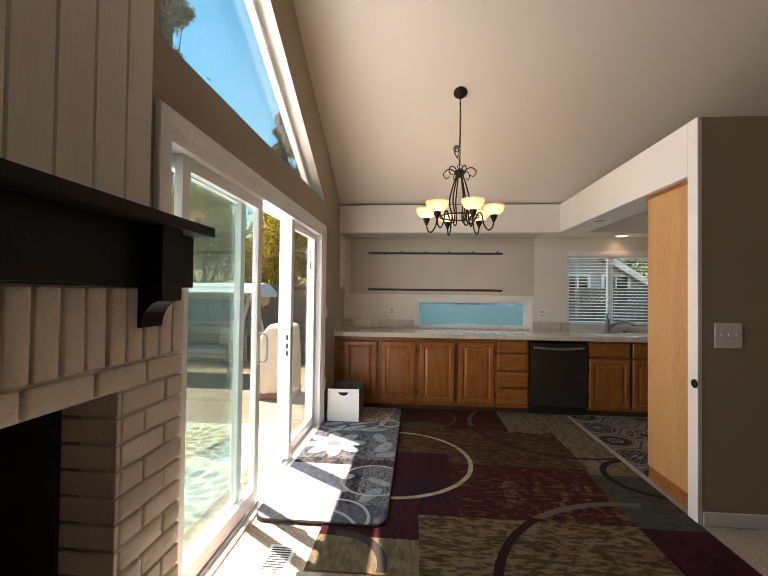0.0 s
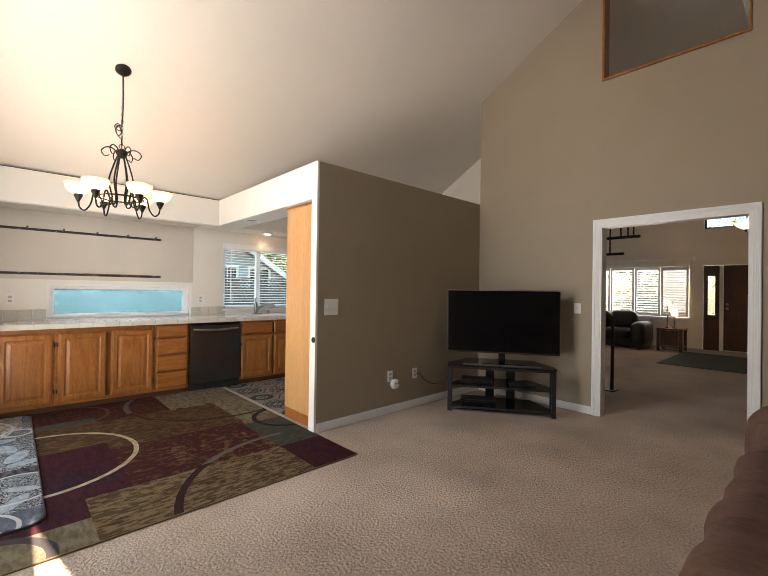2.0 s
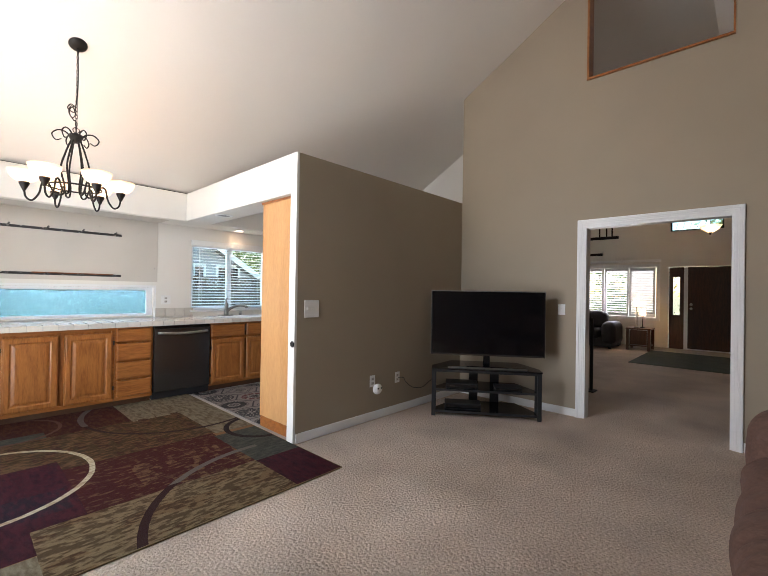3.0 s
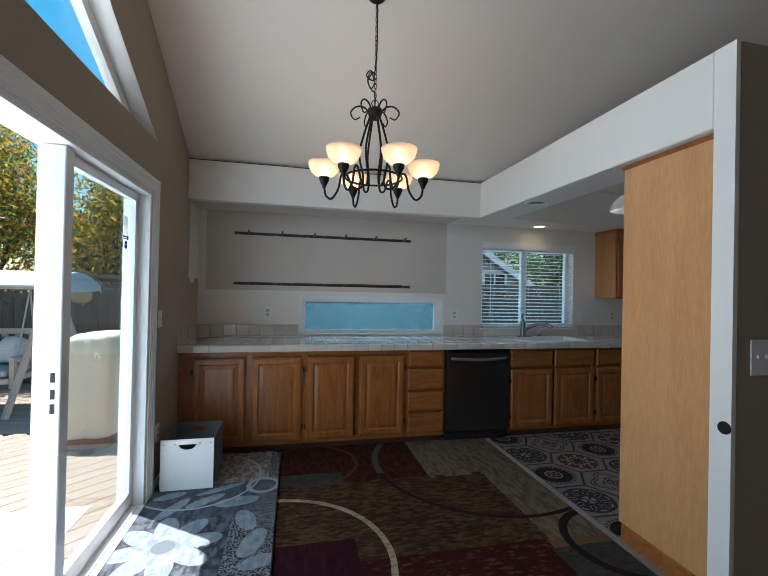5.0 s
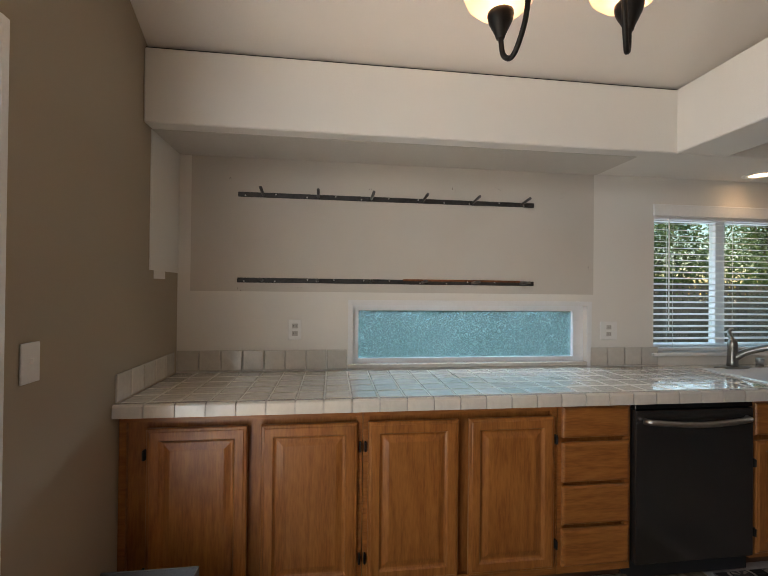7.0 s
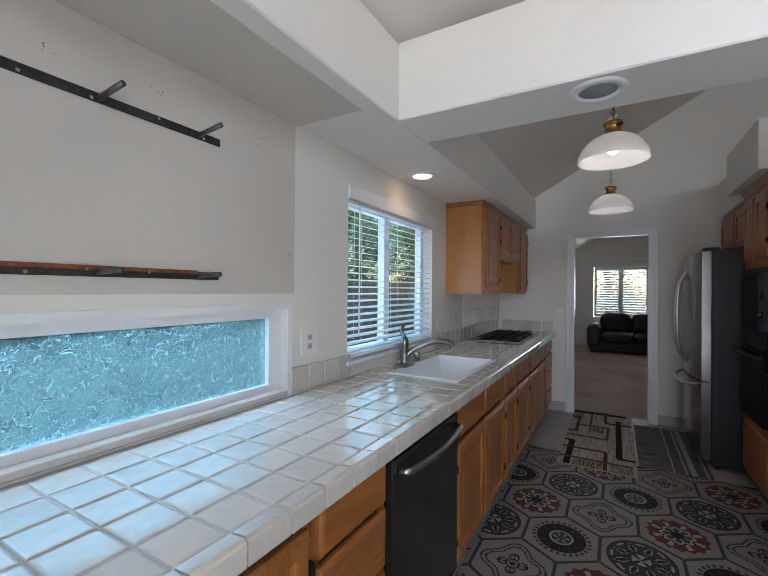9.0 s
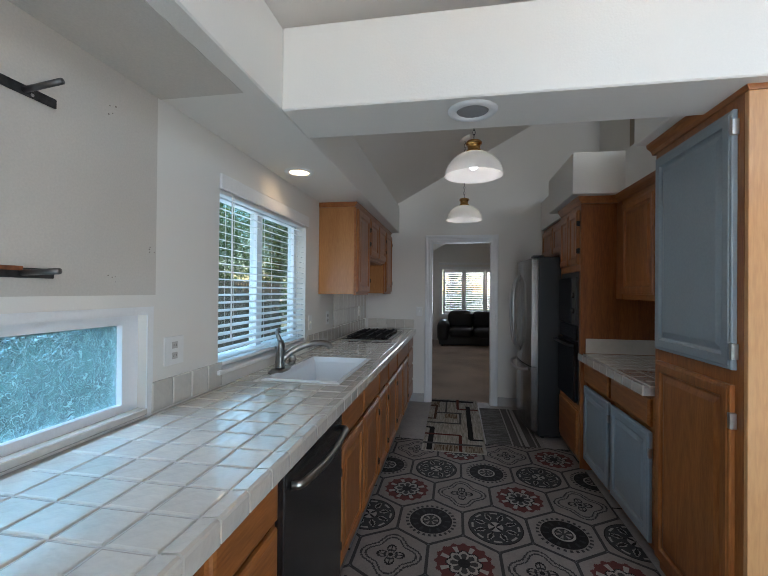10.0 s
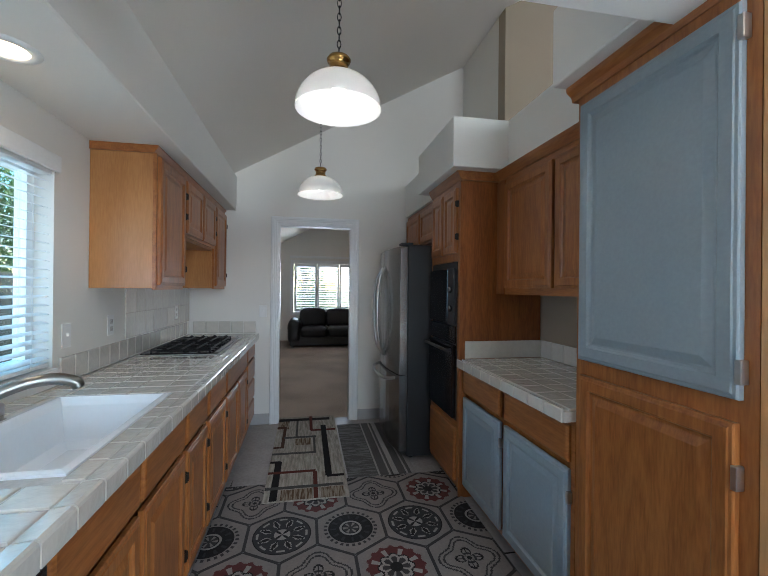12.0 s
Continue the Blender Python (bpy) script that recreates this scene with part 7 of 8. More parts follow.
sf = thing("recliner_sofa", 2.02, -0.75, 0.0, "brown microsuede sofa with tufted seats and rolled arms", "sofa")
YA = -0.225
part("base", block(1.10, 2.96, -1.20, YA - 0.05, 0.03, 0.25, 0.02, 2), SUEDE, sf)
for x in (1.16, 2.90):
    for y in (-1.14, YA - 0.12):
        part("foot", block(x - 0.03, x + 0.03, y - 0.03, y + 0.03, 0.0, 0.031), BLACK_SATIN, sf)
for k, (x0, x1) in enumerate(((1.34, 2.05), (2.04, 2.74))):
    part("seat", cushion(x0, x1, -0.98, YA + 0.012, 0.17, 0.515, None, 0.02, 0.026, k * 3 + 5, 34, -0.475), SUEDE, sf, smooth=True)
    part("front_pad", cushion(x0 + 0.01, x1 - 0.01, YA - 0.16, YA - 0.01, 0.05, 0.34, None, 0.0, 0.014, k + 11, 18), SUEDE, sf, smooth=True)
    part("back_cushion", cushion(x0, x1, -1.22, -0.90, 0.40, 0.92, Matrix.Rotation(radians(10), 4, "X"), 0.02, 0.018, k + 9, 20), SUEDE, sf, smooth=True)
for k, (x0, x1, top) in enumerate(((1.02, 1.40, 0.60), (2.68, 3.04, 0.705))):
    part("armrest", cushion(x0, x1, -1.22, YA - 0.004, 0.05, top, None, 0.015, 0.012, k + 20, 26), SUEDE, sf, smooth=True)
part("back", cushion(1.08, 2.98, -1.34, -1.14, 0.06, 0.84, None, 0.01, 0.008, 20), SUEDE, sf, smooth=True)

# end table beyond the sofa
WALNUT = wood("dark_walnut", (0.06, 0.022, 0.010), (0.14, 0.055, 0.024), rough=0.3)
et = thing("end_table", 3.75, -0.95, 0.0, "dark carved wooden end table beside the sofa", "table")
part("tabletop", block(3.45, 4.10, -1.18, -0.555, 0.665, 0.70, 0.008, 2), WALNUT, et)
part("apron", block(3.49, 4.06, -1.14, -0.595, 0.56, 0.664, 0.004), WALNUT, et)
for x in (3.53, 4.02):
    for y in (-1.10, -0.64):
        bm = bmesh.new()
        lathe(bm, [(0, 0), (0.02, 0), (0.026, 0.05), (0.018, 0.10), (0.024, 0.3), (0.030, 0.42), (0.026, 0.559), (0, 0.559)], x, y, 0.0, 12)
        part("leg", bm, WALNUT, et, smooth=True)

# painted brick hearth
hh = thing("hearth", -0.7, 0.8, 0.0, "low white painted brick hearth before the fireplace", "hearth")
part("bed", block(-0.868, -0.415, -0.4, 1.838, 0.0, 0.075), BRICK_PAINT, hh)
hb = brick_mesh(0.215, 0.098, 0.075, 77)
for i in range(22):
    for j in range(2):
        ob = new("brick", hb)
        ob.parent = hh
        ob.location = Vector((-0.525 - j * 0.226, 1.79 - i * 0.105, 0.074 + random.uniform(-0.001, 0.001))) - ORIGIN[hh.name]
        ob.rotation_euler = (0, 0, random.uniform(-0.012, 0.012))

# ---- hall and front room ----
rl = thing("stair_railing", 5.75, 1.43, 0.0, "dark iron handrail post in the hall", "railing")
bm = bmesh.new()
tube(bm, spline([(5.75, 1.415, 0.0), (5.75, 1.415, 0.9), (5.75, 1.44, 0.99), (5.78, 1.52, 1.03), (5.85, 1.8, 1.05)], 6), 0.022, 8)
part("post", bm, IRON, rl, smooth=True)
part("base_plate", block(5.66, 5.84, 1.36, 1.60, 0.0, 0.015, 0.003), IRON, rl)
rk = thing("hanging_rack", 6.2, 1.5, 2.15, "dark iron hanging rack with upright bars, hung from the ceiling", "hanging rack")
bm = bmesh.new()
tube(bm, [(6.0, 1.16, 2.13), (6.0, 1.62, 2.13)], 0.022, 8)
tube(bm, [(6.0, 1.36, 1.90), (6.0, 1.62, 1.90)], 0.020, 8)
part("bar", bm, IRON, rk)
for y in (1.24, 1.31, 1.40, 1.54):
    bm = bmesh.new()
    tube(bm, [(6.0, y, 2.13 if y < 1.5 else 1.90), (6.0, y, 2.75)], 0.010, 6)
    part("rod", bm, IRON, rk)

structure("beam_hall", block(5.9, 6.1, 1.1, YL0 - 0.131, 2.7505, 2.95, 0.004), CREAM, "short cream beam in the hall", "beam")
LEATHER = material("black_brown_leather", (0.014, 0.011, 0.010), 0.4, var=0.25, scale=5, fine=40, bump=0.2, bump_scale=50)
sf2 = thing("leather_sofa", 11.3, 3.5, 0.0, "black-brown leather sofa below the shuttered window", "sofa")
part("base", block(10.72, 11.62, 2.35, 4.75, 0.04, 0.28, 0.02, 2), LEATHER, sf2)
for k in range(3):
    part("seat", cushion(10.66, 11.36, 2.62 + k * 0.63, 3.24 + k * 0.63, 0.22, 0.47, None, 0.03, 0.01, k, 8), LEATHER, sf2, smooth=True)
    part("back_cushion", cushion(11.20, 11.55, 2.60 + k * 0.64, 3.25 + k * 0.64, 0.40, 0.88, Matrix.Rotation(radians(10), 4, "Y"), 0.02, 0.015, k + 4, 8), LEATHER, sf2, smooth=True)
for y0, y1 in ((2.30, 2.62), (4.48, 4.80)):
    part("armrest", cushion(10.68, 11.60, y0, y1, 0.10, 0.64, None, 0.03, 0.01, y0, 8), LEATHER, sf2, smooth=True)
for x in (10.78, 11.56):
    for y in (2.42, 4.68):
        part("foot", block(x - 0.03, x + 0.03, y - 0.03, y + 0.03, 0.0, 0.041), BLACK_SATIN, sf2)
t2 = thing("end_table", 11.2, 1.85, 0.0, "dark wooden cube end table in the front room", "table")
part("tabletop", block(10.95, 11.5, 1.60, 2.12, 0.50, 0.54, 0.006), WALNUT, t2)
for x in (10.99, 11.46):
    for y in (1.64, 2.08):
        part("leg", block(x - 0.03, x + 0.03, y - 0.03, y + 0.03, 0.0, 0.50, 0.004), WALNUT, t2)
part("shelf", block(10.98, 11.47, 1.63, 2.09, 0.10, 0.13, 0.004), WALNUT, t2)
part("inset_panel", block(10.985, 10.995, 1.68, 2.04, 0.14, 0.49), WALNUT, t2)
SHADE = frosted()
SHADE.name = "lamp_shade_linen"
for y, h in ((1.93, 0.62), (1.80, 0.40)):
    lp = thing("table_lamp", 11.15, y, 0.54, "lit cylinder lamp on a dark stem", "lamp")
    bm = bmesh.new()
    lathe(bm, [(0, 0), (0.06, 0), (0.05, 0.02), (0.014, 0.03), (0.012, h - 0.1), (0, h - 0.1)], 11.15, y, 0.54, 14)
    part("stem", bm, IRON, lp, smooth=True)
    bm = bmesh.new()
    lathe(bm, [(0.065, 0), (0.065, 0.17), (0.060, 0.17), (0.060, 0)], 11.15, y, 0.54 + h - 0.1, 18)
    part("shade", bm, SHADE, lp, "glowing linen shade", True)
    bulb("table_lamp_light", 11.15, y, 0.54 + h - 0.02, 2.5)

sw = thing("window_4", XF, 3.2, FW[2], "wide window with white plantation shutters", "window", kind="structure")
louver_bm = bmesh.new()
prism(louver_bm, [(-0.030, -0.004), (0.0, -0.007), (0.030, -0.004), (0.030, 0.004), (0.0, 0.007), (-0.030, 0.004)], "y", -0.245, 0.245)
louver = mesh_of(louver_bm, "louver", TRIM)
for k in range(5):
    y0 = FW[0] + 0.02 + k * 0.60
    bm = bmesh.new()
    wall_grid(bm, "x", XF + 0.01, XF + 0.04, y0, y0 + 0.59, FW[2] + 0.005, FW[3] - 0.005, [(y0 + 0.05, y0 + 0.54, FW[2] + 0.08, FW[3] - 0.08)])
    sh = part("shutter", bm, TRIM, sw)
    for q in range(18):
        ob = new("louver", louver)
        ob.parent = sh
        ang = 20 if k else 62
        ob.matrix_basis = Matrix.Translation(Vector((XF + 0.025, y0 + 0.295, FW[2] + 0.11 + q * 0.064)) - ORIGIN[sw.name]) @ Euler((0, radians(ang), 0)).to_matrix().to_4x4()
bm = bmesh.new()
wall_grid(bm, "x", XF - 0.015, XF - 0.001, FW[0] - 0.08, FW[1] + 0.08, FW[2] - 0.08, FW[3] + 0.08, [(FW[0], FW[1], FW[2], FW[3])])
part("window_frame", bm, TRIM, sw)
part("cornice", block(XF - 0.05, XF - 0.016, FW[0] - 0.1, FW[1] + 0.1, 2.20, 2.26, 0.005), TRIM, sw)

DKWOOD = wood("dark_door_wood", (0.035, 0.013, 0.008), (0.075, 0.028, 0.016))
fd = thing("door_2", XF + 0.05, 0.75, 0.0, "dark wooden front door with leaded sidelight", "door", kind="structure")
part("leaf", block(XF + 0.04, XF + 0.09, 0.11, 1.03, 0.03, 2.05, 0.003), DKWOOD, fd)
bm = bmesh.new()
wall_grid(bm, "x", XF + 0.04, XF + 0.09, 1.11, 1.41, 0.002, 2.05, [(1.19, 1.33, 0.85, 1.80)])
part("sidelight", bm, DKWOOD, fd)
g = part("pane", block(XF + 0.06, XF + 0.066, 1.185, 1.335, 0.845, 1.805), CLEAR, fd)
part("mullion", block(XF + 0.02, XF + 0.10, 1.035, 1.105, 0.0, 2.05), TRIM, fd)
for z in (1.02, 1.12):
    bm = bmesh.new()
    bmesh.ops.create_uvsphere(bm, u_segments=12, v_segments=8, radius=0.03)
    bmesh.ops.translate(bm, vec=(XF + 0.01, 0.96, z), verts=bm.verts)
    part("door_knob", bm, BRIGHT_STEEL, fd, smooth=True)
part("door_sweep", block(XF + 0.045, XF + 0.085, 0.11, 1.03, 0.002, 0.029), WHITE_PLASTIC, fd)
tw = thing("window_5", XF + 0.07, 0.9, 2.95, "leaded transom window above the entry", "window", kind="structure")
bm = bmesh.new()
wall_grid(bm, "x", XF + 0.05, XF + 0.10, 0.355, 1.395, 2.955, 3.215, [(0.39, 1.36, 2.985, 3.185)])
part("window_frame", bm, IRON, tw)
part("pane", block(XF + 0.07, XF + 0.076, 0.38, 1.37, 2.975, 3.195), CLEAR, tw)
bm = bmesh.new()
for q in range(7):
    tube(bm, [(XF + 0.066, 0.45 + q * 0.14, 2.985), (XF + 0.066, 0.40 + q * 0.14, 3.185)], 0.005, 5)
part("leading", bm, IRON, tw)
en = thing("bowl_pendant", 10.6, 0.50, 2.7, "lit alabaster bowl pendant in the entry", "pendant lamp")
bm = bmesh.new()
lathe(bm, [(0, 0), (0.05, 0.005), (0.15, 0.07), (0.20, 0.15), (0.195, 0.15), (0.14, 0.075), (0, 0.012)], 10.6, 0.50, 2.68, 28)
part("bowl", bm, FROST, en, smooth=True)
bm = bmesh.new()
tube(bm, [(10.6, 0.50, 2.70), (10.6, 0.50, roof_z(0.50))], 0.008, 6)
part("rod", bm, IRON, en)
bm = bmesh.new()
lathe(bm, [(0, -0.06), (0.012, -0.055), (0.018, -0.03), (0.03, 0.0), (0, 0.0)], 10.6, 0.50, 2.68, 14)
part("finial", bm, IRON, en, smooth=True)
bulb("entry_light", 10.6, 0.50, 2.79, 4)
solo("entry_rug", block(8.85, 11.2, 0.0, 1.62, 0.0005, 0.012, 0.003), material("dark_green_rug", (0.035, 0.045, 0.032), 0.95, var=0.3, scale=5, fine=30, bump=0.4), "dark green entry rug before the front door", "rug")
et_ = thing("entry_tile_floor", 11.65, 0.8, 0.0, "tan stone tile at the entry", "tile floor", kind="structure")
STONE = material("tan_stone", (0.33, 0.26, 0.19), 0.5, var=0.2, scale=6, fine=40)
for i in range(3):
    for j in range(7):
        part("tile", block(11.22 + i * 0.295, 11.505 + i * 0.295, -0.2 + j * 0.295, 0.085 + j * 0.295, 0.0004, 0.008, 0.002), STONE, et_)

# ---- outdoors ----
GRASS = material("ground_soil", (0.09, 0.085, 0.045), 0.95, var=0.3, scale=0.6, fine=12, bump=0.5, bump_scale=20)
structure("ground", block(-300, 300, -300, 300, -0.75, -0.45), GRASS, "dry garden ground round the house", "ground")
DECK = wood("weathered_deck", (0.24, 0.168, 0.125), (0.38, 0.29, 0.22), rough=0.75, axis="X", rings=3, coat=0.0)
dk = thing("deck", -3.5, 3.0, -0.11, "sunlit tan wooden deck of diagonal boards", "deck", kind="structure")
part("joists", block(-6.4, -1.17, -1.5, 8.45, -0.44, -0.139), material("deck_joist", (0.10, 0.07, 0.045), 0.9, var=0.2), dk)
bw, L = 0.140, 12.0
DZ0 = -0.11
ca = math.cos(radians(42))
sa = math.sin(radians(42))
for k in range(-30, 62):
    # board centre line runs along (ca, sa); offset along the normal
    off = k * bw
    nx, ny = -sa * off, ca * off
    # clip the line to the deck's rectangle
    t0, t1 = -1e9, 1e9
    ox, oy = -1.2 + nx, 2.0 + ny
    for o, d, lo, hi in ((ox, ca, -6.3, -1.18), (oy, sa, -1.4, 6.1)):
        a, b = (lo - o) / d, (hi - o) / d
        t0, t1 = max(t0, min(a, b)), min(t1, max(a, b))
    if t1 - t0 < 0.2:
        continue
    bm = block(0, t1 - t0, -bw / 2 + 0.003, bw / 2 - 0.003, -0.028, 0.0, 0.003)
    me = mesh_of(bm, "board", DECK)
    ob = new("board", me)
    ob.parent = dk
    ob.matrix_basis = Matrix.Translation(Vector((ox + ca * t0, oy + sa * t0, DZ0)) - ORIGIN[dk.name]) @ Matrix.Rotation(radians(42), 4, "Z")
for k in range(17):
    y0 = 6.12 + k * bw
    bm = block(0, 5.2, 0.003, bw - 0.003, -0.028, 0.0, 0.003)
    ob = new("board", mesh_of(bm, "board", DECK))
    ob.parent = dk
    ob.location = Vector((-6.38, y0, DZ0)) - ORIGIN[dk.name]

# outdoor rug with petals
orug = thing("outdoor_rug", -2.2, 3.2, -0.11, "white outdoor rug with blue and yellow petal bursts", "rug")
part("weave", block(-2.75, -1.42, 1.2, 4.46, -0.1098, -0.104, 0.002), material("white_outdoor_weave", (0.62, 0.62, 0.58), 0.9, var=0.05, fine=200), orug)
petal_mats = [material("petal_" + n, c, 0.9, var=0.1) for n, c in (("yellow", (0.36, 0.34, 0.17)), ("blue", (0.13, 0.22, 0.30)), ("teal", (0.26, 0.36, 0.38)))]
for mi, (cx, cy, R) in enumerate(((-2.35, 3.85, 0.55), (-1.85, 2.75, 0.60), (-2.5, 2.2, 0.5), (-1.75, 1.7, 0.45), (-1.7, 3.75, 0.35))):
    bm = bmesh.new()
    for ring_, (r, n) in enumerate(((0.25, 10), (0.5, 16), (0.78, 22))):
        for q in range(n):
            a = 2 * math.pi * (q + 0.5 * ring_) / n
            c, s = math.cos(a), math.sin(a)
            ln, wd = R * 0.13, R * r * math.pi / n * 0.72
            vs = []
            for u in range(10):
                t = 2 * math.pi * u / 10
                lx, ly = R * r + ln * math.cos(t), wd * math.sin(t) * (1 - 0.3 * math.cos(t))
                X, Y = cx + lx * c - ly * s, cy + lx * s + ly * c
                vs.append(bm.verts.new((min(max(X, -2.74), -1.43), min(max(Y, 1.21), 4.45), -0.1025)))
            bm.faces.new(vs)
    tagged(part("petals", bm, petal_mats[(mi + (1 if mi else 0)) % 3], orug), kind="stuff")

# covered grill
COVER = material("beige_grill_cover", (0.74, 0.66, 0.54), 0.7, var=0.05, scale=3, fine=60, bump=0.3, bump_scale=9)
gr = thing("covered_grill", -2.15, 5.85, -0.11, "barbecue grill under a beige fabric cover", "grill")
bm = bmesh.new()
secs = [(-0.02, 0.31, 0.29), (0.10, 0.305, 0.288), (0.25, 0.30, 0.283), (0.42, 0.292, 0.276), (0.60, 0.283, 0.268), (0.74, 0.274, 0.262), (0.83, 0.268, 0.256), (0.90, 0.258, 0.248), (0.935, 0.235, 0.23), (0.95, 0.18, 0.18), (0.955, 0.09, 0.09)]
rings = []
NC = 56
for z, a, b in secs:
    rr = []
    for q in range(NC):
        t = 2 * math.pi * q / NC
        f = (abs(math.cos(t)) ** 8 + abs(math.sin(t)) ** 8) ** (-1 / 8)
        drop = max(0.0, min(1.0, (z + 0.02) / 0.9))
        fold = 0.040 * (1 - drop * 0.6) * noise.noise(Vector((math.cos(t) * 2.4, math.sin(t) * 2.4, z * 1.1))) + 0.020 * noise.noise(Vector((math.cos(t) * 7, math.sin(t) * 7, z * 4.0)))
        px_, py_ = (a * f + fold) * math.cos(t), (b * f + fold) * math.sin(t)
        sag = max(0.0, -0.06 - px_) * 1.15 + max(0.0, 0.10 - px_) * 0.12
        rr.append(bm.verts.new((-2.06 + px_, 5.85 + py_, z - sag * drop ** 2 + 0.012 * noise.noise(Vector((px_ * 9, py_ * 9, z * 6))) * drop)))
    rings.append(rr)
for A, B in zip(rings, rings[1:]):
    for q in range(NC):
        bm.faces.new((A[q], A[(q + 1) % NC], B[(q + 1) % NC], B[q]))
bm.faces.new(rings[-1])
part("cover", bm, COVER, gr, smooth=True)
bm = bmesh.new()
rr = []
for z, e in ((-0.109, 0.306), (-0.015, 0.312)):
    r_ = []
    for q in range(28):
        t = 2 * math.pi * q / 28
        f = (abs(math.cos(t)) ** 8 + abs(math.sin(t)) ** 8) ** -0.125
        r_.append(bm.verts.new((-2.06 + e * f * math.cos(t), 5.85 + (e - 0.01) * f * math.sin(t), z)))
    rr.append(r_)
for q in range(28):
    bm.faces.new((rr[0][q], rr[0][(q + 1) % 28], rr[1][(q + 1) % 28], rr[1][q]))
part("hem", bm, material("brown_hem", (0.33, 0.17, 0.11), 0.8, var=0.08), gr, "brown hem band", True)
bm = bmesh.new()
tube(bm, spline([(-1.90, 5.60, 0.72), (-1.885, 5.565, 0.77), (-1.86, 5.565, 0.77), (-1.845, 5.60, 0.71)], 5), 0.010, 6)
part("strap", bm, WHITE_PLASTIC, gr)

# canopy swing
sw = thing("canopy_swing", -4.0, 7.1, -0.11, "wooden garden swing seat with pale blue canopy", "garden swing")
TEAK = wood("teak_frame", (0.40, 0.34, 0.29), (0.55, 0.49, 0.44), rough=0.6, rings=2, coat=0)
CANOPY = material("pale_canopy_fabric", (0.46, 0.56, 0.62), 0.8, var=0.04)


def strut(name, a, b, w, parent):
    a, b = Vector(a), Vector(b)
    d = b - a
    m = Matrix.Translation(a) @ d.to_track_quat("Z", "Y").to_matrix().to_4x4()
    part(name, block(-w / 2, w / 2, -w / 2, w / 2, 0, d.length, 0.004, 1, m), TEAK, parent)


for x in (-3.05, -5.25):
    strut("leg", (x - 0.15, 6.60, -0.105), (x + 0.05, 7.02, 1.36), 0.055, sw)
    strut("leg", (x + 0.30, 7.62, -0.105), (x + 0.08, 7.10, 1.36), 0.055, sw)
strut("top_beam", (-5.3, 7.06, 1.385), (-2.85, 7.06, 1.385), 0.08, sw)
bm = bmesh.new()
n = 10
prof = [(6.45 + 1.2 * q / n, 1.40 + 0.17 * math.sin(math.pi * q / n)) for q in range(n + 1)]
prism(bm, [*prof, *[(y, z - 0.02) for y, z in prof[::-1]]], "x", -5.5, -2.72)
part("canopy", bm, CANOPY, sw, "pale blue canopy")
bm = bmesh.new()
prism(bm, [*prof, (7.65, 1.33), (6.45, 1.33)], "x", -2.74, -2.715)
part("canopy_end", bm, CANOPY, sw)
CUSH = material("slate_cushion", (0.075, 0.10, 0.125), 0.9, var=0.1, fine=120)
PALEC = material("grey_seat_pad", (0.42, 0.43, 0.44), 0.9, var=0.06)
part("seat_frame", block(-5.0, -3.25, 6.72, 7.28, 0.26, 0.32, 0.005), TEAK, sw)
part("seat_pad", cushion(-4.98, -3.30, 6.72, 7.25, 0.321, 0.43, None, 0.02, 0.006, 2, 6), PALEC, sw, smooth=True)
for q in range(12):
    x = -4.95 + q * 0.145
    part("back_slat", block(x, x + 0.07, 7.26, 7.285, 0.32, 0.78, 0.003), TEAK, sw)
part("back_rail", block(-5.0, -3.22, 7.25, 7.295, 0.781, 0.85, 0.005), TEAK, sw)
for x in (-5.02, -3.27):
    part("arm", block(x, x + 0.06, 6.74, 7.28, 0.52, 0.56, 0.005), TEAK, sw)
    part("arm_post", block(x + 0.005, x + 0.055, 6.76, 6.82, 0.20, 0.519, 0.004), TEAK, sw)
    for y in (6.85, 7.20):
        bm = bmesh.new()
        tube(bm, [(x + 0.03, y, 0.55), (x + 0.03, 7.06, 1.36)], 0.010, 6)
        part("rope", bm, PALEC, sw)
part("back_cushion", cushion(-4.35, -3.60, 7.02, 7.24, 0.44, 0.80, Matrix.Rotation(radians(-12), 4, "X"), 0.02, 0.006, 4, 6), CUSH, sw, smooth=True)
part("back_cushion", cushion(-4.95, -4.40, 7.02, 7.24, 0.44, 0.80, Matrix.Rotation(radians(-12), 4, "X"), 0.02, 0.006, 7, 6), CUSH, sw, smooth=True)
part("throw", cushion(-3.58, -3.28, 6.98, 7.24, 0.44, 0.74, Matrix.Rotation(radians(-10), 4, "X"), 0.03, 0.012, 9, 6), material("striped_throw", (0.55, 0.58, 0.60), 0.9, var=0.12, scale=2, fine=24, stretch=(1, 1, 6)), sw, smooth=True)

# fence of upright boards with a lattice top
FENCE = wood("grey_fence_wood", (0.095, 0.075, 0.058), (0.19, 0.155, 0.125), rough=0.85, rings=2, coat=0)


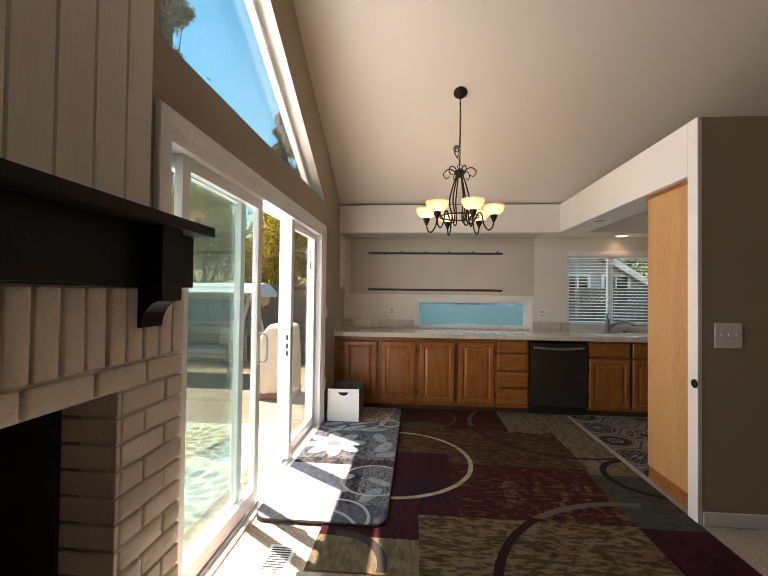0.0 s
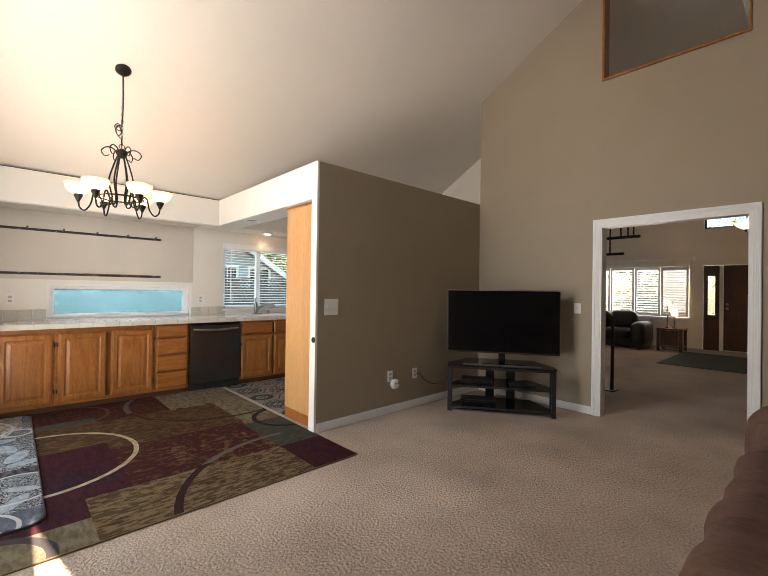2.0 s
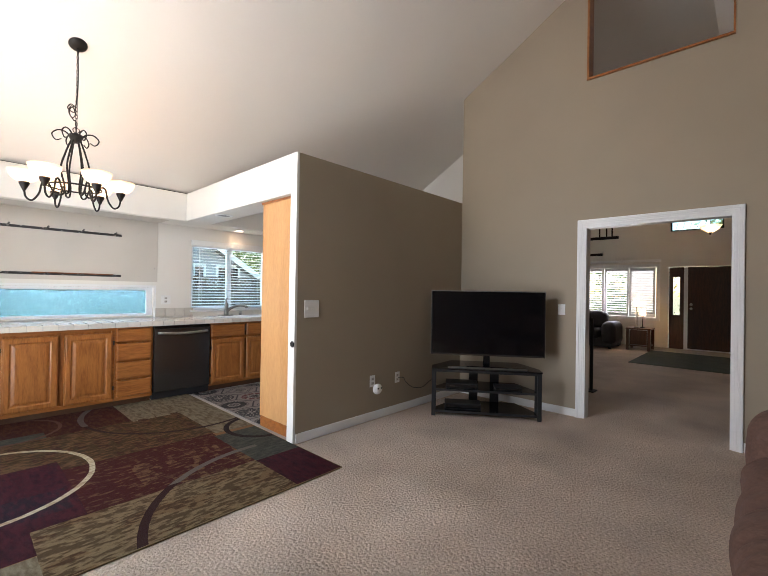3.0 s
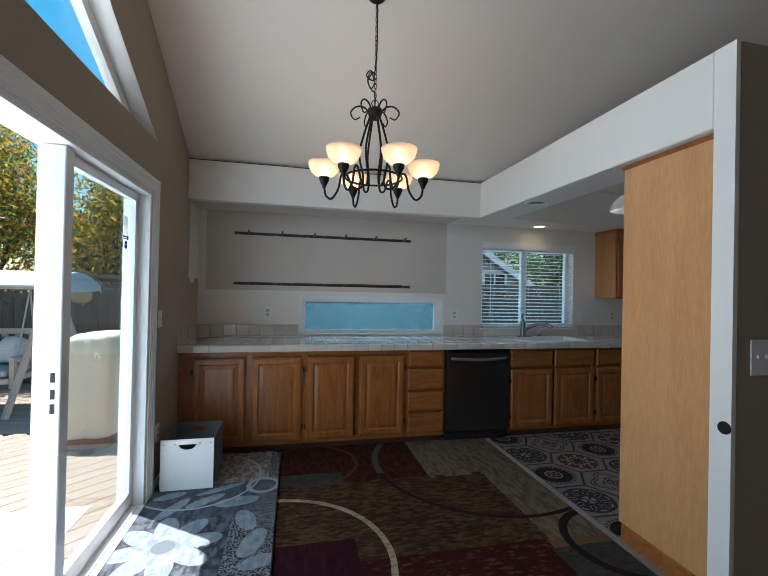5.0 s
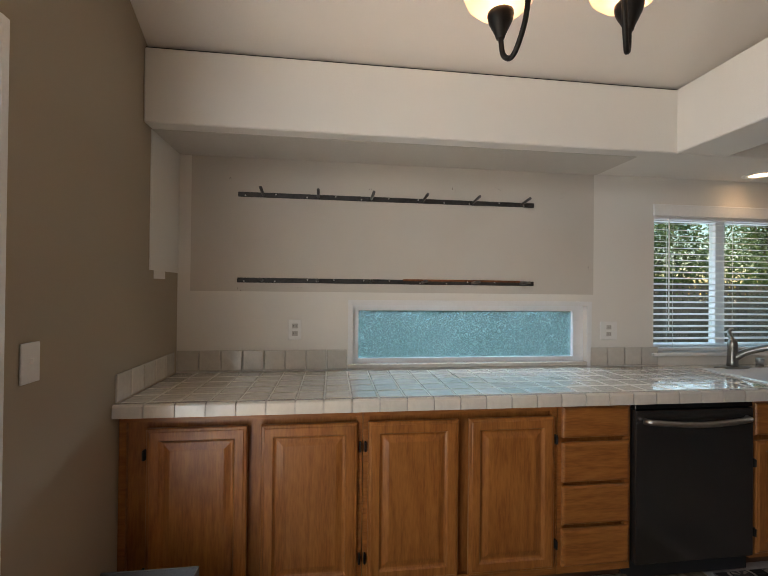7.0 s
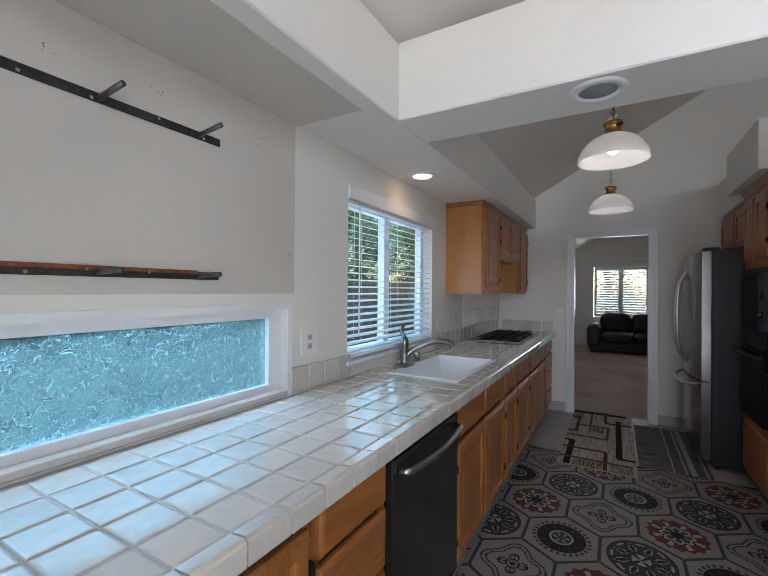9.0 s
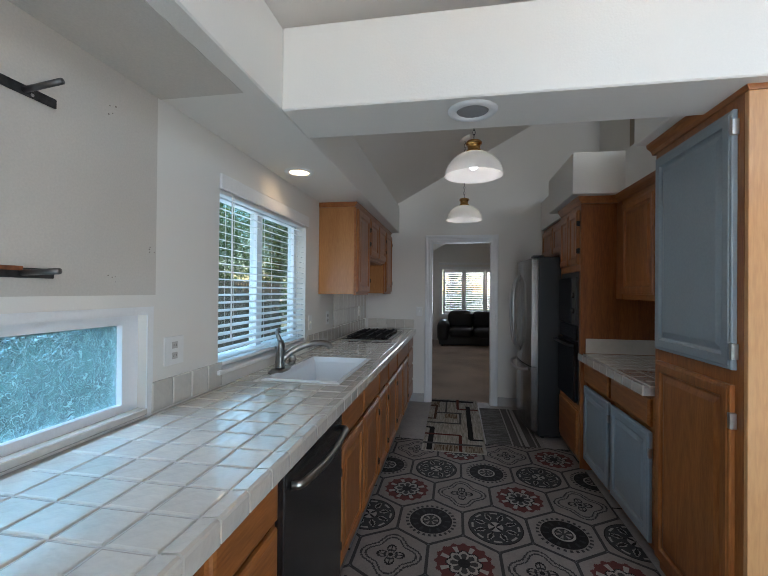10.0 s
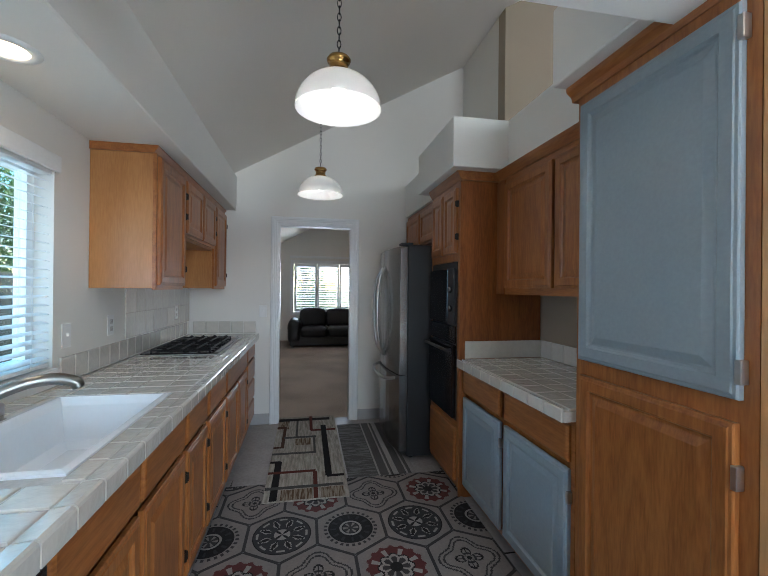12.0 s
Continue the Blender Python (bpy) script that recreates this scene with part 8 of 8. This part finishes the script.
def fence(name, x0, x1, y, zt, lattice, label):
    f = thing(name, (x0 + x1) / 2, y, -0.45, label, "fence")
    n = int((x1 - x0) / 0.145)
    zb = zt - (0.32 if lattice else 0)
    bd = bmesh.new()
    box(bd, 0, 0.140, -0.010, 0.010, 0, zb + 0.45 - 0.03)
    bme = mesh_of(bd, "board", FENCE)
    r = random.Random(5)
    for k in range(n):
        ob = new("board", bme)
        ob.parent = f
        ob.location = Vector((x0 + k * 0.145, y + r.uniform(-0.004, 0.004), -0.45)) - ORIGIN[f.name]
    part("rail", block(x0, x1, y - 0.03, y + 0.03, zb - 0.03, zb + 0.03), FENCE, f)
    part("cap", block(x0, x1, y - 0.05, y + 0.05, zt - 0.02, zt + 0.02), FENCE, f)
    k = 0
    x = x0
    while x <= x1:
        part("post", block(x - 0.045, x + 0.045, y + 0.031, y + 0.12, -0.45, zt - 0.021), FENCE, f)
        x += 2.4
    if lattice:
        bm = bmesh.new()
        h = zt - 0.02 - zb - 0.03
        m = int((x1 - x0) / 0.1)
        for q in range(m):
            for sgn in (1, -1):
                a = Vector((x0 + q * 0.1 + (0 if sgn > 0 else h), y + 0.006 * sgn, zb + 0.03))
                m4 = Matrix.Translation(a) @ Matrix.Rotation(radians(45 * sgn), 4, "Y")
                box(bm, -0.019, 0.019, -0.004, 0.004, 0, h * 1.414, 0, 1, m4)
        tagged(part("lattice", bm, FENCE, f, "diagonal lattice strip"), kind="stuff")
    return f


fence("garden_fence", -8.5, 9.5, 8.62, 1.56, True, "weathered grey board fence with lattice top")
fw = fence("garden_fence", 0.0, 10.0, 0.0, 1.56, False, "weathered grey board fence at the deck's far side")
fw.matrix_basis = Matrix.Translation((-7.6, 3.5, -0.45)) @ Matrix.Rotation(radians(90), 4, "Z")
bm = bmesh.new()
prism(bm, rounded_rect(-3.52, -3.22, 1.13, 1.43, 0.09), "y", 8.57, 8.59)
solo("fence_plaque", bm, material("tan_plaque", (0.50, 0.33, 0.18), 0.7, var=0.15), "round tan wooden plaque on the fence", "plaque")

# trees: trunk, limbs and a crown of single leaves
def leaf_material(name, cols):
    m = bpy.data.materials.new(name)
    m.use_nodes = True
    nt = m.node_tree
    b = nt.nodes["Principled BSDF"]
    g = nt.nodes.new("ShaderNodeNewGeometry")
    cr = nt.nodes.new("ShaderNodeValToRGB")
    cr.color_ramp.interpolation = "LINEAR"
    els = cr.color_ramp.elements
    while len(els) < len(cols):
        els.new(0.5)
    for k, c in enumerate(cols):
        els[k].position, els[k].color = k / (len(cols) - 1), (*c, 1)
    nt.links.new(g.outputs["Random Per Island"], cr.inputs[0])
    nt.links.new(cr.outputs[0], b.inputs["Base Color"])
    b.inputs["Roughness"].default_value = 0.5
    tr = nt.nodes.new("ShaderNodeBsdfTranslucent")
    nt.links.new(cr.outputs[0], tr.inputs[0])
    mx = nt.nodes.new("ShaderNodeMixShader")
    mx.inputs[0].default_value = 0.35
    nt.links.new(b.outputs[0], mx.inputs[1])
    nt.links.new(tr.outputs[0], mx.inputs[2])
    nt.links.new(mx.outputs[0], nt.nodes["Material Output"].inputs[0])
    return m


AUTUMN = leaf_material("autumn_leaves", [(0.08, 0.13, 0.022), (0.16, 0.20, 0.030), (0.36, 0.34, 0.05), (0.62, 0.50, 0.07), (0.62, 0.28, 0.06), (0.14, 0.17, 0.03)])
GREEN = leaf_material("green_leaves", [(0.030, 0.065, 0.016), (0.055, 0.10, 0.024), (0.10, 0.15, 0.040), (0.04, 0.08, 0.02)])
FIR = leaf_material("fir_needles", [(0.032, 0.065, 0.040), (0.050, 0.095, 0.055), (0.07, 0.11, 0.06)])
BARK = material("bark", (0.10, 0.075, 0.055), 0.95, var=0.3, scale=4, fine=30, bump=0.8, bump_scale=20)


def tree(x, y, z0, height, spread, leaves, size, mat_, label, low=0.25, seed=0, conifer=False, depth=None):
    r = random.Random(seed)
    t = thing("tree", x, y, z0, label, "tree")
    bm = bmesh.new()
    top = height * (0.98 if conifer else 0.7)
    tube(bm, spline([(x, y, z0), (x + 0.03 * height * 0.3, y, z0 + top * 0.5), (x, y, z0 + top)], 5), 0.03 * height * 0.55 + 0.03, 8, taper=0.02)
    clumps = []
    n = 26 if not conifer else 44
    depth = depth or spread
    for k in range(n):
        if conifer:
            f = r.random() ** 0.8
            h = low * height + f * (1 - low) * height
            rad = spread * (1 - f) * r.uniform(0.3, 1.0)
            a = r.random() * 2 * math.pi
            c = Vector((x + rad * math.cos(a), y + rad * math.sin(a), z0 + h))
            s = Vector((0.28, 0.28, 0.16)) * spread * (1.05 - f * 0.8)
        else:
            a, f = r.random() * 2 * math.pi, r.random() ** 0.5
            hz = r.uniform(-1, 1)
            w = math.sqrt(max(0.15, 1 - hz * hz))
            c = Vector((x + spread * 0.75 * f * w * math.cos(a), y + depth * 0.75 * f * w * math.sin(a), z0 + height * (low + (1 - low) * (0.5 + 0.45 * hz))))
            s = Vector((0.36 * spread, 0.36 * depth, 0.15 * height)) * r.uniform(0.7, 1.2)
        clumps.append((c, s))
        if k % 2 == 0:
            tube(bm, spline([(x, y, z0 + (c.z - z0) * 0.55), ((x + c.x) / 2, (y + c.y) / 2, (c.z * 0.75 + z0 * 0.25)), tuple(c)], 3), 0.012 * height * 0.5 + 0.008, 5, taper=0.006)
    part("trunk", bm, BARK, t, smooth=True)
    verts, faces = [], []
    for k in range(leaves):
        c, s = clumps[r.randrange(len(clumps))]
        g = Vector((r.gauss(0, 0.5), r.gauss(0, 0.5), r.gauss(0, 0.5)))
        p = c + Vector((g.x * s.x, g.y * s.y, g.z * s.z))
        if p.z < z0 + 0.05:
            continue
        e = Euler((r.uniform(-1.2, 1.2), r.uniform(-1.2, 1.2), r.uniform(0, 6.28)))
        q = e.to_matrix()
        L_, w_ = size * r.uniform(0.7, 1.3), size * r.uniform(0.28, 0.45)
        i = len(verts)
        for v in ((-L_ / 2, 0, 0), (0, -w_ / 2, 0.12 * L_), (L_ / 2, 0, 0), (0, w_ / 2, 0.12 * L_)):
            verts.append(tuple(p + q @ Vector(v)))
        faces.append((i, i + 1, i + 2, i + 3))
    me = bpy.data.meshes.new("crown")
    me.from_pydata(verts, [], faces)
    me.materials.append(mat_)
    ob = new("crown", me)
    ob.parent, ob.location = t, -ORIGIN[t.name]
    ORIGIN[ob.name] = ORIGIN[t.name]
    return t


for k, (x, y, h, s) in enumerate(((-9.6, 10.2, 4.6, 1.6), (-7.4, 9.9, 4.9, 1.7), (-5.4, 9.8, 4.7, 1.7), (-3.5, 10.0, 4.2, 1.6), (-1.6, 10.2, 3.3, 1.4))):
    tree(x, y, -0.45, h, s, 15000, 0.11, AUTUMN, "broad garden tree with green, yellow and orange leaves", 0.22, k + 1)
tree(-5.6, 8.15, -0.45, 2.2, 0.7, 1500, 0.09, AUTUMN, "small bent garden tree before the fence", 0.6, 31)
for k, (x, y, h, s) in enumerate(((-10.2, 6.5, 4.2, 1.7), (-10.0, 3.2, 4.4, 1.8))):
    tree(x, y, -0.45, h, s, 9000, 0.12, AUTUMN, "broad garden tree with green, yellow and orange leaves", 0.2, k + 51)
for k, (x, y, h, s) in enumerate(((-17.2, 26, 27, 4.3), (-15, 43, 21, 3.8), (-27, 36, 20, 3.6), (-22, 17, 21, 3.2), (-11.7, 34.5, 19, 4.4))):
    tree(x, y, -0.45, h, s, 26000, 0.42, FIR, "tall dark fir tree far behind the garden", 0.12, k + 71, True)
for k, (x, y, h, s) in enumerate(((6.0, 21.5, 5.5, 2.4), (9.2, 14.5, 5.0, 2.2), (11.5, 12.5, 5.2, 2.2), (13.5, 10.5, 5.0, 2.0), (16.0, 9.5, 5.4, 2.2), (9.5, 19.0, 7.5, 3.0), (15.5, 14.5, 7.0, 2.8))):
    tree(x, y, -0.45, h, s, 9000, 0.15, GREEN, "leafy green tree behind the neighbour's fence", 0.18, k + 91)
for k, (x, y, h, s) in enumerate(((17.5, 0.5, 4.5, 2.0), (18.5, 4.5, 5.0, 2.4), (17.0, 7.5, 4.0, 1.8))):
    tree(x, y, -0.45, h, s, 5000, 0.16, GREEN, "leafy green tree in the front garden", 0.2, k + 111)

# neighbour's house with gable, siding and windows
nh = thing("neighbour_house", 2.2, 16.0, -0.45, "grey sided house next door with white trimmed windows", "house")
SIDING = material("grey_siding", (0.36, 0.38, 0.40), 0.7, var=0.04, scale=2, fine=40)
GX0, GX1, GY, EZ, AX_, AZ = -3.0, 7.1, 13.2, 1.70, 2.05, 4.88
bm = bmesh.new()
prism(bm, [(GX0, -0.45), (GX1, -0.45), (GX1, EZ), (AX_, AZ), (GX0, EZ)], "y", GY, GY + 6)
part("wall", bm, SIDING, nh)
bm = bmesh.new()
z = -0.4
while z < AZ - 0.3:
    half = (GX1 - AX_) if z < EZ else (GX1 - AX_) * (AZ - z) / (AZ - EZ)
    prism(bm, [(GY - 0.002, z), (GY - 0.022, z), (GY - 0.006, z + 0.145), (GY - 0.002, z + 0.145)], "x", AX_ - half + 0.1, AX_ + half - 0.1)
    z += 0.15
tagged(part("siding_boards", bm, SIDING, nh), kind="stuff")
sl_ = (AZ - EZ) / (GX1 - AX_)
bm = bmesh.new()
prism(bm, [(AX_, AZ + 0.18), (GX1 + 0.5, EZ - 0.5 * sl_ + 0.18), (GX1 + 0.5, EZ - 0.5 * sl_ + 0.0), (AX_, AZ + 0.0)], "y", GY - 0.4, GY + 6.3)
prism(bm, [(AX_, AZ + 0.18), (GX0 - 0.5, EZ - 0.5 * sl_ + 0.18), (GX0 - 0.5, EZ - 0.5 * sl_ + 0.0), (AX_, AZ + 0.0)], "y", GY - 0.4, GY + 6.3)
part("roof", bm, material("grey_shingle", (0.22, 0.20, 0.19), 0.9, var=0.2, scale=3, fine=30), nh)
bm = bmesh.new()
prism(bm, [(AX_, AZ + 0.19), (GX1 + 0.52, EZ - 0.52 * sl_ + 0.19), (GX1 + 0.52, EZ - 0.52 * sl_ - 0.02), (AX_, AZ - 0.02)], "y", GY - 0.44, GY - 0.405)
part("barge_board", bm, TRIM, nh)
for x0, x1 in ((4.75, 5.35), (5.85, 6.55)):
    bm = bmesh.new()
    wall_grid(bm, "y", GY - 0.07, GY - 0.025, x0 - 0.08, x1 + 0.08, 1.02, 2.13, [(x0, x1, 1.1, 2.05)])
    box(bm, (x0 + x1) / 2 - 0.02, (x0 + x1) / 2 + 0.02, GY - 0.065, GY - 0.03, 1.1, 2.05)
    w = part("window", bm, TRIM, nh)
    part("pane", block(x0, x1, GY - 0.045, GY - 0.040, 1.1, 2.05), BLACK_GLOSS, w)
